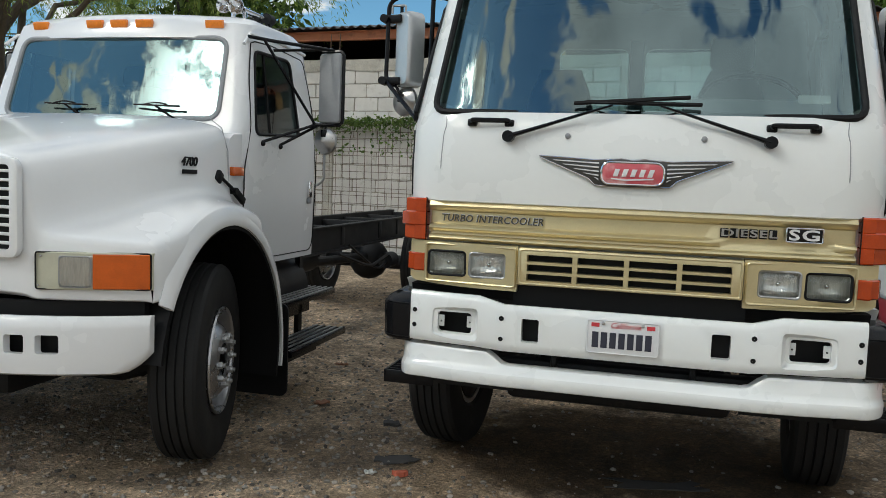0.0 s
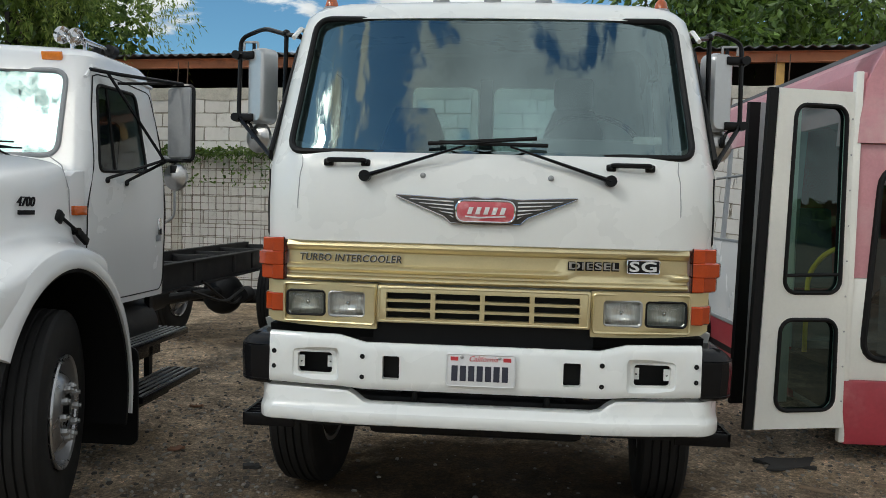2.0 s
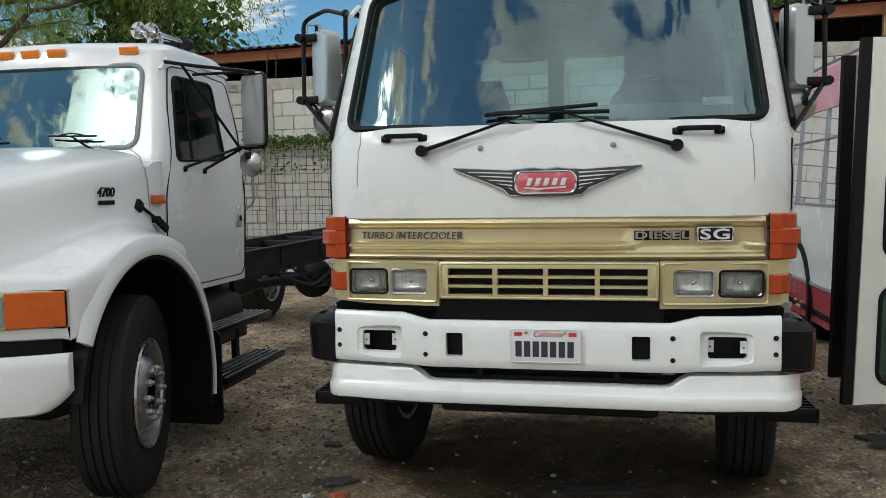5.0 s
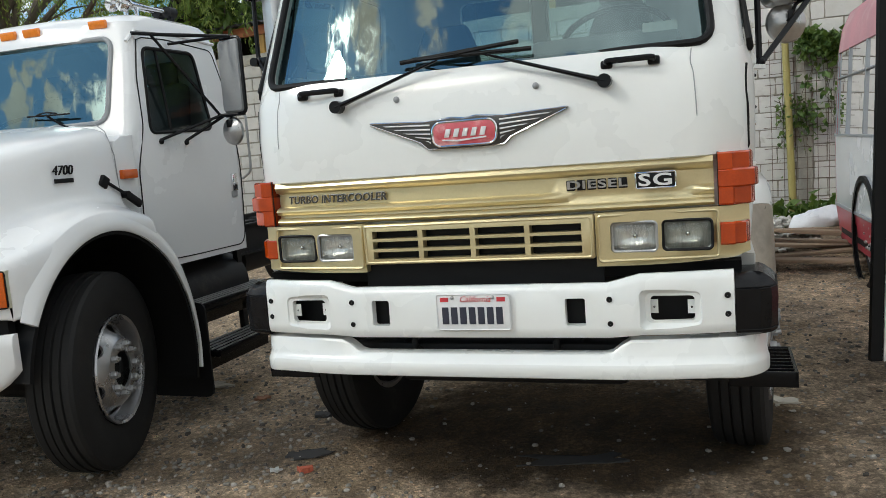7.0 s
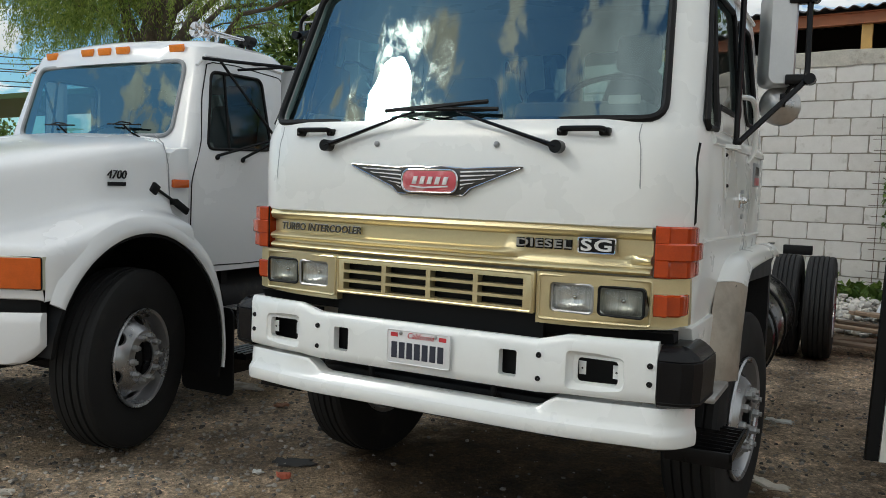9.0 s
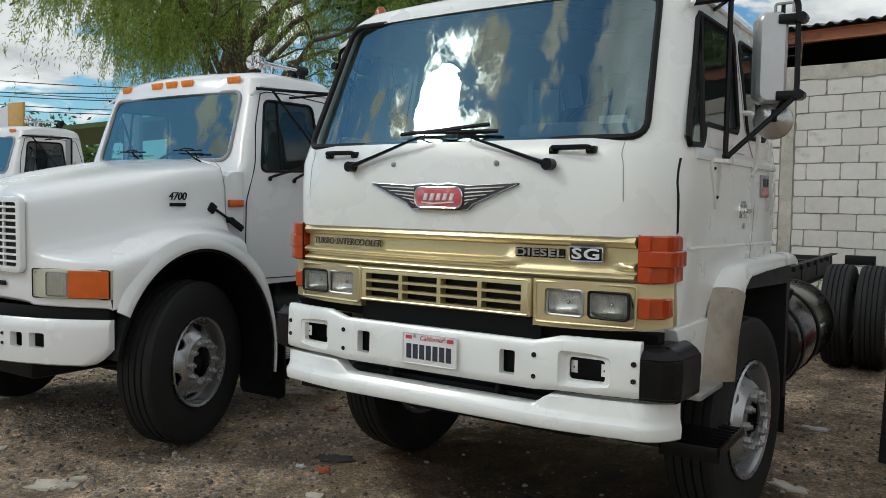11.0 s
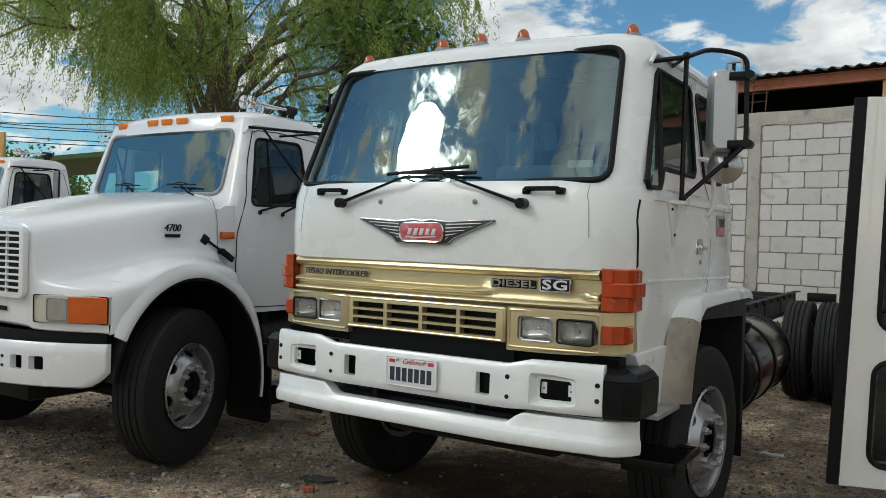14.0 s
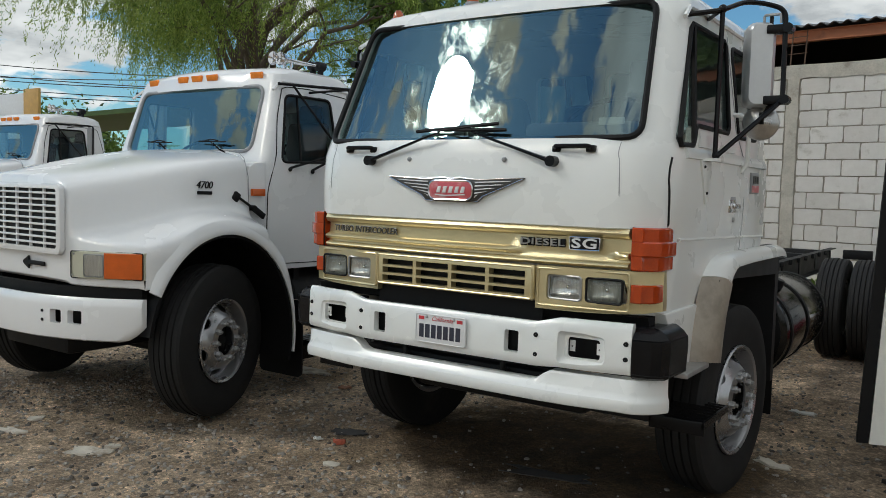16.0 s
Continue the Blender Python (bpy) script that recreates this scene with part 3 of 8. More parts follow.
def cab_ring(table, z, inset=0.0):
    w, yf, bulge, rf, yb, rb = interp(table, z)
    w, yf, yb = w - inset, yf + inset, yb - inset
    rf, rb = max(rf - inset, 0.02), max(rb - inset, 0.02)
    half = [((w - rf) * i / 6, yf + bulge * (i / 6) ** 2) for i in range(6)]
    half += arc(w - rf, yf + bulge + rf, rf, -90, 0, 6)
    ys = [yf + bulge + rf + (yb - rb - yf - bulge - rf) * i / 5 for i in range(1, 5)]
    half += [(w, y) for y in ys]
    half += arc(w - rb, yb - rb, rb, 0, 90, 4)
    half += [((w - rb) * (1 - i / 3), yb) for i in range(1, 3)]
    pts = half + [(0, yb)] + [(-x, y) for x, y in half[:0:-1]]
    return [(x, y, z) for x, y in pts]


def cab_shell(table, levels, wall=0.045, floor=0.06, roof=0.05):
    outer = bm_loft([cab_ring(table, z) for z in levels])
    inner_levels = [levels[0] + floor] + [z for z in levels if levels[0] + floor < z < levels[-1] - roof] + [levels[-1] - roof]
    inner = bm_loft([cab_ring(table, z, wall) for z in inner_levels])
    return outer, inner


def pane_on(fn, outline, rings=6, out=(0, -1, 0)):
    """A pane whose points lie on fn(a, b) -> xyz, filled from its middle."""
    fine = []
    for (a0, b0), (a1, b1) in zip(outline, list(outline[1:]) + [outline[0]]):
        k = max(1, int(math.hypot(a1 - a0, b1 - b0) / 0.06))
        fine += [(a0 + (a1 - a0) * i / k, b0 + (b1 - b0) * i / k) for i in range(k)]
    outline = fine
    ca = sum(a for a, b in outline) / len(outline)
    cb = sum(b for a, b in outline) / len(outline)
    bm = bmesh.new()
    mid = bm.verts.new(fn(ca, cb))
    last = None
    for i in range(1, rings + 1):
        t = i / rings
        row = [bm.verts.new(fn(ca + (a - ca) * t, cb + (b - cb) * t)) for a, b in outline]
        k = len(row)
        for j in range(k):
            if last is None:
                bm.faces.new((mid, row[j], row[(j + 1) % k]))
            else:
                bm.faces.new((last[j], row[j], row[(j + 1) % k], last[(j + 1) % k]))
        last = row
    bmesh.ops.recalc_face_normals(bm, faces=bm.faces)
    if sum((f.normal * f.calc_area() for f in bm.faces), Vector()).dot(Vector(out)) < 0:
        bmesh.ops.reverse_faces(bm, faces=bm.faces)
    return bm


def tyre_bm(r=0.52, rim=0.29, w=0.27, ribs=5):
    """Tyre about the x axis, centred, with grooves round the tread."""
    h = w / 2
    prof = [(rim, -h * 0.72), (rim + 0.02, -h * 0.86), ((r + rim) / 2, -h), (r - 0.06, -h * 0.97), (r - 0.022, -h * 0.90)]
    tread = w * 0.82
    step = tread / ribs
    for i in range(ribs):
        a = -tread / 2 + step * i
        prof += [(r - 0.004 * abs(i - (ribs - 1) / 2), a + 0.006), (r - 0.004 * abs(i - (ribs - 1) / 2), a + step - 0.006)]
        if i < ribs - 1:
            prof += [(r - 0.018, a + step - 0.003), (r - 0.018, a + step + 0.003)]
    prof += [(q, -a) for q, a in prof[4::-1]]
    return bm_revolve(prof, 56)


def wheel(parent, m, out=1, front=True, r=0.52):
    """A truck wheel as one part: tyre, rim and nuts under it. Its outer side is +x, or -x."""
    hub = part("tyre", tyre_bm(r), RUBBER, parent)
    hub.matrix_basis = m @ Matrix.Diagonal((out, 1, 1, 1)) if out == 1 else m @ pose(0, 0, 0, 0, 0, 180)
    if front:
        prof = [(0.292, -0.10), (0.292, 0.10), (0.306, 0.125), (0.302, 0.136), (0.286, 0.128), (0.278, 0.10), (0.272, 0.050), (0.258, 0.050), (0.225, 0.088), (0.190, 0.125), (0.168, 0.140), (0.105, 0.140), (0.105, 0.128), (0.165, 0.128), (0.188, 0.112), (0.222, 0.076), (0.255, 0.036), (0.266, 0.02), (0.268, -0.10), (0.292, -0.10)]
    else:
        prof = [(0.292, -0.10), (0.292, 0.10), (0.305, 0.125), (0.30, 0.135), (0.283, 0.125), (0.275, 0.10), (0.26, 0.0), (0.23, -0.05), (0.17, -0.075), (0.10, -0.075), (0.10, -0.10), (0.28, -0.11), (0.292, -0.10)]
    disc = bm_revolve(prof, 48)
    holes = []
    for i in range(6):
        a = radians(60 * i + 20)
        holes.append(moved(bm_prism([(0.026 * math.cos(k * math.pi / 9), 0.045 * math.sin(k * math.pi / 9)) for k in range(18)], "yz", -0.08, 0.2), Matrix.Translation((0, 0.226 * math.cos(a), 0.226 * math.sin(a))) @ Matrix.Rotation(a, 4, "X")))
    disc = carve(disc, holes)
    rimo = part("rim", disc, RIM, hub, "silver steel disc wheel")
    back = part("brake_drum", bm_revolve([(0.001, -0.10), (0.255, -0.10), (0.255, -0.02), (0.12, 0.0), (0.001, 0.0)], 28), SEAL, hub)
    cap = part("hub", bm_revolve([(0.001, 0.10), (0.045, 0.10), (0.055, 0.085), (0.065, 0.03), (0.102, 0.03), (0.102, -0.02)], 24) if front else
               bm_revolve([(0.001, 0.10), (0.07, 0.10), (0.085, 0.085), (0.09, -0.06), (0.13, -0.06)], 24), SEAL, hub)
    nut = None
    for i in range(10):
        a = radians(36 * i)
        at = pose(0.140 if front else -0.075, 0.137 * math.cos(a), 0.137 * math.sin(a))
        if nut is None:
            nut = part("nut", join(bm_prism(arc(0, 0, 0.021, 0, 300, 5), "yz", -0.002, 0.028, 0.003), bm_revolve([(0.012, 0.02), (0.012, 0.042), (0.001, 0.044)], 8)), STEEL, hub)
            nut.matrix_basis = at
        else:
            repeat(nut, at, hub)
    return hub
# ---- ground, wall, shed ----
def ground_z(x, y):
    z = 0.018 * noise.noise((x * 0.9, y * 0.9, 3.0)) + 0.009 * noise.noise((x * 3.1, y * 3.1, 8.0))
    z += 0.005 * noise.noise((x * 11, y * 11, 2.0)) + 0.004 * noise.noise((x * 23, y * 23, 5.0))
    near = max(0.0, 1 - math.hypot(x, y - 2) / 14)
    z *= near ** 0.5 if near > 0 else 0
    k = min(max((-1.6 - x) / 0.7, 0.0), 1.0)
    z -= 0.018 + 0.012 * k * k * (3 - 2 * k)
    if y > 6.3:
        z += 0.10 * min((y - 6.3) / 2.5, 1)
    return z


def ground_levels(lo, hi, step, far):
    a = [lo + step * i for i in range(int(round((hi - lo) / step)) + 1)]
    return [lo - d for d in far[::-1]] + a + [hi + d for d in far]


FAR = [1.5, 5, 15, 50, 150, 400]
gx, gy = ground_levels(-6, 4, 0.045, FAR), ground_levels(-2.5, 9.2, 0.045, FAR)
verts = [(x, y, ground_z(x, y)) for y in gy for x in gx]
nx = len(gx)
faces = [(j * nx + i, j * nx + i + 1, (j + 1) * nx + i + 1, (j + 1) * nx + i) for j in range(len(gy) - 1) for i in range(nx - 1)]
me = bpy.data.meshes.new("ground")
me.from_pydata(verts, [], faces)
me.materials.append(GROUND)
me.shade_smooth()
tagged(new("ground", me), "trodden brown dirt yard with gravel, damp patches and shade painted under a truck", "ground", kind="structure")

WALL_Y, WALL_TOP, COURSE, LONG = 9.9, 3.66, 0.2455, 0.472
WALL_TURN = pose(0.5, 9.85, 0, 0, 0, -7.4) @ Matrix.Translation((-0.5, -9.9, 0))
WALL_X0, WALL_X1 = -9.2, 5.4
wall = thing("wall_north", bm_box(WALL_X0, WALL_X1, WALL_Y + 0.018, WALL_Y + 0.20, -0.2, WALL_TOP - 0.05), MORTAR, "whitewashed concrete block wall with grey mortar joints", "wall", kind="structure")
cap_pts = []
random.seed(11)
for i in range(120):
    x = WALL_X0 + (WALL_X1 - WALL_X0) * i / 119
    lo = WALL_TOP - 0.21 + 0.05 * noise.noise((x * 2.3, 0, 1)) + 0.02 * noise.noise((x * 9, 0, 4))
    hi = WALL_TOP + 0.02 * noise.noise((x * 1.4, 5, 1))
    d = 0.012 * noise.noise((x * 5, 2, 2))
    cap_pts.append([(x, WALL_Y - 0.012 + d, lo), (x, WALL_Y - 0.018 - d, (lo + hi) / 2), (x, WALL_Y - 0.010, hi - 0.01), (x, WALL_Y + 0.01, hi), (x, WALL_Y + 0.21, hi), (x, WALL_Y + 0.21, lo)])
part("cement_cap", bm_loft(cap_pts), RENDER, wall, "rough grey cement cap band", 50)
COLS = (-8.35, -5.88, -3.4, -0.44, 2.10, 4.40)
for cx in COLS:
    rings = []
    for i in range(40):
        z = -0.1 + (WALL_TOP - 0.1) * i / 39
        a, b = 0.02 * noise.noise((cx, z * 4, 1)), 0.02 * noise.noise((cx, z * 4, 9))
        d = 0.010 * noise.noise((cx * 3, z * 6, 3))
        rings.append([(cx - 0.10 + a, WALL_Y + 0.03, z), (cx - 0.09 + a, WALL_Y - 0.008 + d, z), (cx, WALL_Y - 0.014 + d, z), (cx + 0.09 + b, WALL_Y - 0.008 - d, z), (cx + 0.10 + b, WALL_Y + 0.03, z)])
    part("cement_column", bm_loft(rings), RENDER, wall, "rough cast cement column", 60)

# open shed behind the wall
shed = holder("shed", "open shed with orange steel beams and dark roof sheets", "shed", kind="")
EAVE_Y, EAVE_Z = 10.15, 4.255
part("beam", join(bm_box(-9.5, 9.0, EAVE_Y, EAVE_Y + 0.05, EAVE_Z - 0.20, EAVE_Z - 0.04, 0.004), bm_box(-9.5, 9.0, EAVE_Y - 0.04, EAVE_Y + 0.09, EAVE_Z - 0.205, EAVE_Z - 0.19), bm_box(-9.5, 9.0, EAVE_Y - 0.04, EAVE_Y + 0.09, EAVE_Z - 0.05, EAVE_Z - 0.035)), ORANGE, shed, "orange steel eaves beam")
rings = []
n = 0
for i in range(0, 720):
    x = -9.8 + i * 0.0265
    h = 0.022 * math.sin(i * 2 * math.pi / 7)
    rings.append([(x, EAVE_Y - 0.22, EAVE_Z - 0.01 + h), (x, EAVE_Y + 6.0, EAVE_Z + 0.9 + h), (x, EAVE_Y + 6.0, EAVE_Z + 0.905 + h), (x, EAVE_Y - 0.22, EAVE_Z + 0.0 + h)])
part("roof", bm_loft(rings), TIN, shed, "dark corrugated roof sheet", 60)
post = part("post", bm_box(1.27, 1.41, 10.17, 10.24, 3.6, EAVE_Z - 0.2, 0.004), OCHRE, shed, "ochre painted steel post")
for x in (-7.5, -4.58, -1.62, 4.30, 7.2):
    repeat(post, pose(x - 1.34, 0, 0), shed)
# near-black sheets; the shed's inner shade is put into their colour
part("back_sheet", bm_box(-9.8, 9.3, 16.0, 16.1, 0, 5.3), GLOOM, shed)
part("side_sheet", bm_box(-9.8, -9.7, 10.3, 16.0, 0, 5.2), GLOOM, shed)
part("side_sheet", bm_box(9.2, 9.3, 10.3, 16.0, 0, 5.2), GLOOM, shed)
for x in (-0.55, -0.34, 2.00, 2.20):
    part("rebar", bm_tube([(x, 10.02, 3.6), (x + 0.02, 10.03, 4.2)], 0.010, 5), REBAR, shed)
for z in (3.85, 3.98, 4.1):
    part("rebar", bm_tube([(-0.59, 10.02, z), (-0.30, 10.03, z + 0.01)], 0.006, 5), REBAR, shed)
for x in (-5.97, -5.78, 4.20, 4.40):
    part("rebar", bm_tube([(x, 10.02, 3.5), (x + 0.02, 10.03, 4.15)], 0.010, 5), REBAR, shed)
for ob in (wall, shed):
    ob.matrix_basis = WALL_TURN
# ---- cab-over truck with gold grille ----
A_CAB = [  # z, half width, front y, bulge, front radius, back y, back radius
    (1.08, 1.035, 0.16, 0.04, 0.16, 2.02, 0.06),
    (1.30, 1.055, 0.14, 0.04, 0.20, 2.02, 0.08),
    (1.455, 1.065, 0.13, 0.04, 0.26, 2.02, 0.08),
    (1.475, 1.067, 0.072, 0.036, 0.29, 2.02, 0.08),
    (1.66, 1.072, 0.068, 0.036, 0.30, 2.02, 0.08),
    (1.80, 1.068, 0.082, 0.036, 0.29, 2.02, 0.08),
    (1.855, 1.058, 0.102, 0.036, 0.28, 2.02, 0.08),
    (2.20, 1.022, 0.255, 0.038, 0.25, 2.01, 0.08),
    (2.50, 0.985, 0.390, 0.040, 0.22, 1.99, 0.08),
    (2.59, 0.965, 0.440, 0.045, 0.21, 1.97, 0.10),
    (2.640, 0.930, 0.495, 0.06, 0.20, 1.94, 0.12),
    (2.672, 0.870, 0.575, 0.06, 0.18, 1.88, 0.12),
    (2.705, 0.70, 0.75, 0.05, 0.12, 1.70, 0.12),
]
truck = holder("truck", "white cab-over truck with gold grille and bare chassis", "truck")
outer, inner = cab_shell(A_CAB, [r[0] for r in A_CAB])
SCREEN_A = rquad([(-0.925, 1.882), (0.925, 1.882), (0.868, 2.555), (-0.868, 2.555)], 0.075)
SIDE_A = [(0.345, 1.862), (0.52, 1.868), (0.55, 1.90), (0.58, 1.955), (0.62, 1.968), (1.13, 1.968), (1.165, 2.0), (1.205, 2.43), (1.175, 2.465), (0.64, 2.462), (0.60, 2.43), (0.335, 1.89)]
REAR_A = rquad([(1.335, 1.96), (1.75, 1.965), (1.69, 2.45), (1.30, 2.45)], 0.06)
BACK_A = [rrect(-0.56, -0.115, 2.02, 2.45, 0.05), rrect(-0.01, 0.56, 2.02, 2.45, 0.05)]
ARCH_A = [(0.70, 0.9), (0.74, 1.06), (0.90, 1.25), (1.10, 1.28), (2.4, 1.28), (2.4, 0.9)]
cab = carve(outer, [inner, bm_prism(SCREEN_A, "xz", -0.2, 0.9), bm_prism(SIDE_A, "yz", -2, 2), bm_prism(REAR_A, "yz", -2, 2),
                    bm_prism(BACK_A[0], "xz", 1.7, 2.3), bm_prism(BACK_A[1], "xz", 1.7, 2.3), bm_prism(ARCH_A, "yz", -2, 2)])
part("cab", cab, WHITE, truck, "white painted steel cab", 28)


def a_front(off):
    return lambda x, z: (x, cab_front(A_CAB, x, z) + off, z)


def a_side(s, off):
    return lambda y, z: (s * (interp(A_CAB, z)[0] + off), y, z)


screen = part("windscreen", pane_on(lambda x, z: (x, 0.113 + 0.455 * (z - 1.855) + 0.062 * x * x + 0.080 * x ** 6, z), SCREEN_A, 10), PANE, truck, "tinted curved windscreen glass")
screen.visible_shadow = False
part("seal", bm_tube([a_front(0.0)(x, z) for x, z in SCREEN_A], 0.0155, 8, True), SEAL, screen)
for s in (-1, 1):
    for nm, line in (("door_window", SIDE_A), ("rear_side_window", REAR_A)):
        w = part(nm, pane_on(a_side(s, -0.012), line, 4, (s, 0, 0)), PANE_DK, truck)
        w.visible_shadow = False
        part("seal", bm_tube([a_side(s, 0.0)(y, z) for y, z in line], 0.013, 6, True), SEAL, w)
    part("quarter_bar", bm_tube([a_side(s, -0.002)(0.545, 1.89), a_side(s, -0.002)(0.665, 2.455)], 0.013, 6), SEAL, truck)
for line in BACK_A:
    w = part("back_window", pane_on(lambda x, z: (x, interp(A_CAB, z)[4] - 0.01, z), line, 3, (0, 1, 0)), PANE, truck)
    w.visible_shadow = False

# shut lines of the front panel and the doors
for s in (-1, 1):
    line = [(s * 0.862, 1.46), (s * 0.862, 1.66), (s * 0.855, 1.78), (s * 0.845, 1.815), (s * 0.85, 1.862)]
    part("panel_gap", bm_tube([a_front(0.001)(v.x, v.z) for v in bent([(x, 0, z) for x, z in line], 0.03)], 0.0026, 5), GREYP, truck)
    gap = [(0.300, 1.10), (0.285, 1.30), (0.275, 1.55), (0.265, 1.72), (0.285, 1.80)]
    corner = lambda y, z: (s * next((x for x in [interp(A_CAB, z)[0] - 0.002 * k for k in range(140)] if cab_front(A_CAB, x, z) <= y), 0.9), y, z)
    part("door_gap", bm_tube([corner(interp([(z, y) for y, z in gap], 1.10 + 0.05 * k)[0], 1.10 + 0.05 * k) for k in range(15)], 0.006, 5), SEAL, truck)
    part("door_gap", bm_tube([a_side(s, 0.0005)(y, z) for y, z in [(1.44, 1.33), (1.44, 1.6), (1.43, 1.85), (1.30, 2.0), (1.26, 2.3), (1.24, 2.5)]], 0.0035, 5), GREYP, truck)
    part("body_crease", bm_tube([a_side(s, -0.004)(y, 1.425 - 0.018 * (y - 0.35)) for y in (0.36, 0.7, 1.1, 1.5, 1.97)], 0.011, 6, flat=0.8), WHITE, truck)
    part("belt_moulding", bm_loft([[a_side(s, o)(y, z) for o, z in ((-0.01, 1.80), (0.012, 1.806), (0.016, 1.822), (0.012, 1.840), (-0.01, 1.875))] for y in (0.40, 0.7, 1.1, 1.5, 1.90)]), WHITE, truck, "", 40)
    part("window_ledge", bm_loft([[a_side(s, o)(y, z) for o, z in ((-0.02, 1.86), (0.010, 1.866), (0.014, 1.90), (0.010, 1.944), (-0.02, 1.95))] for y in (0.60, 0.64, 0.9, 1.12, 1.24)]), WHITE, truck, "", 40)
    handle = part("door_handle", join(bm_box(s * 1.085, s * 1.104, 1.15, 1.265, 1.568, 1.592, 0.006), bm_box(s * 1.06, s * 1.100, 1.15, 1.175, 1.565, 1.597, 0.006), bm_box(s * 1.06, s * 1.076, 1.14, 1.275, 1.545, 1.615, 0.005)), CHROME, truck, "chrome door handle")
    part("handle_recess", bm_box(s * 1.060, s * 1.0735, 1.165, 1.265, 1.592, 1.632, 0.004), GREYP, handle)
    part("lock", moved(bm_revolve([(0.001, 0.012), (0.012, 0.010), (0.014, 0)], 12), Matrix.Translation((s * 1.068, 1.235, 1.505)) @ Matrix.Diagonal((s, 1, 1, 1))), STEEL, truck)
    part("badge", bm_box(s * 1.066, s * 1.078, 1.555, 1.74, 1.652, 1.775, 0.004), GREYP, truck, "grey and red side badge plate")
    part("badge_stripe", bm_box(s * 1.0785, s * 1.081, 1.575, 1.73, 1.660, 1.70), RED, truck)
    part("badge_bars", join(*[bm_box(s * 1.0785, s * 1.081, 1.60 + 0.045 * k, 1.63 + 0.045 * k, 1.712, 1.755) for k in range(3)]), BADGE, truck)
    part("drip_rail", bm_tube([a_side(s, 0.008)(y, z) for y, z in ((0.50, 2.47), (0.60, 2.535), (1.0, 2.552), (1.90, 2.545))], 0.012, 6), WHITE, truck)
    part("grab_rail", bm_tube(bent([(s * 1.03, 1.27, 2.08), (s * 1.085, 1.28, 2.075), (s * 1.095, 1.37, 2.02), (s * 1.095, 1.385, 1.82), (s * 1.065, 1.36, 1.765)], 0.05), 0.013, 8), WHITE, truck, "bent white grab rail")

# front fittings
for s in (-1, 1):
    x0 = s * 0.635
    y = cab_front(A_CAB, x0, 1.84)
    part("grab_handle", bm_tube(bent([(x0 - 0.085, y + 0.0, 1.830), (x0 - 0.085, y - 0.035, 1.842), (x0 + 0.085, y - 0.035, 1.842), (x0 + 0.085, y + 0.0, 1.830)], 0.025), 0.012, 8), BLACK, truck, "black plastic grab handle")
    for e in (-0.085, 0.085):
        part("handle_foot", bm_box(x0 + e - 0.022, x0 + e + 0.022, y - 0.02, y + 0.02, 1.815, 1.848, 0.008), BLACK, truck)
    x1 = s * 0.285
    part("washer_nozzle", bm_ball(x1, cab_front(A_CAB, x1, 1.78) - 0.002, 1.78, 0.013), GREYP, truck)
for s in (-1, 1):
    px, pz = s * 0.545, 1.772
    pv = Vector((px, cab_front(A_CAB, px, pz) - 0.03, pz))
    tip = Vector((s * 0.10, cab_front(A_CAB, 0.1, 1.905) - 0.045, 1.915))
    arm = part("wiper_arm", join(bm_tube([pv, pv.lerp(tip, 0.35), pv.lerp(tip, 0.75) + Vector((0, -0.008, 0)), tip], 0.017, 8, flat=0.6, taper=0.008),
                                 bm_tube([pv + Vector((0, 0.05, 0)), pv + Vector((0, -0.018, 0))], 0.026, 12),
                                 bm_tube([pv, pv.lerp(tip, 0.22)], 0.021, 8, flat=0.6, taper=0.014)), BLACK, truck, "black wiper arm")
    b0 = Vector((s * 0.27, cab_front(A_CAB, 0.27, 1.925) - 0.02, 1.925))
    b1 = Vector((s * -0.22, cab_front(A_CAB, 0.2, 1.95) - 0.02, 1.945 - 0.012 * s))
    part("wiper_blade", join(bm_tube([b0, b0.lerp(b1, 0.5), b1], 0.0055, 6, flat=1.8), bm_tube(bent([b0.lerp(b1, 0.15), tip + Vector((0, 0, 0.008)), b0.lerp(b1, 0.85)], 0.05), 0.005, 6)), SEAL, arm)

# winged badge: plain shapes only
badge = part("winged_badge", bm_prism([(-0.185, 1.598), (-0.155, 1.570), (0, 1.566), (0.155, 1.570), (0.185, 1.598), (0.40, 1.684), (0.405, 1.692), (0.16, 1.680), (0.05, 1.690), (0.0, 1.684), (-0.05, 1.690), (-0.16, 1.680), (-0.405, 1.692), (-0.40, 1.684)], "xz", 0.052, 0.078, 0.003), BADGE, truck, "tarnished chrome winged badge with faded red centre")
for v in badge.data.vertices:
    v.co.y += 0.055 * (v.co.x / 0.87) ** 2
for s in (-1, 1):
    edge = [(s * x, 0.053 + 0.055 * (x / 0.87) ** 2, z) for x, z in ((0.0, 1.683), (0.05, 1.689), (0.16, 1.679), (0.28, 1.686), (0.402, 1.6915))]
    part("wing_edge", bm_tube(edge, 0.0032, 6), CHROME, badge)
    edge = [(s * x, 0.053 + 0.055 * (x / 0.87) ** 2, z) for x, z in ((0.0, 1.567), (0.155, 1.571), (0.185, 1.599), (0.40, 1.685))]
    part("wing_edge", bm_tube(edge, 0.0028, 6), CHROME, badge)
part("oval_rim", bm_tube([(x, 0.047, z) for x, z in rrect(-0.130, 0.130, 1.578, 1.672, 0.035)], 0.005, 6, True), CHROME, badge)
part("red_centre", bm_prism(rrect(-0.128, 0.128, 1.580, 1.670, 0.035), "xz", 0.044, 0.060, 0.004), RED, badge, "faded red enamel oval")
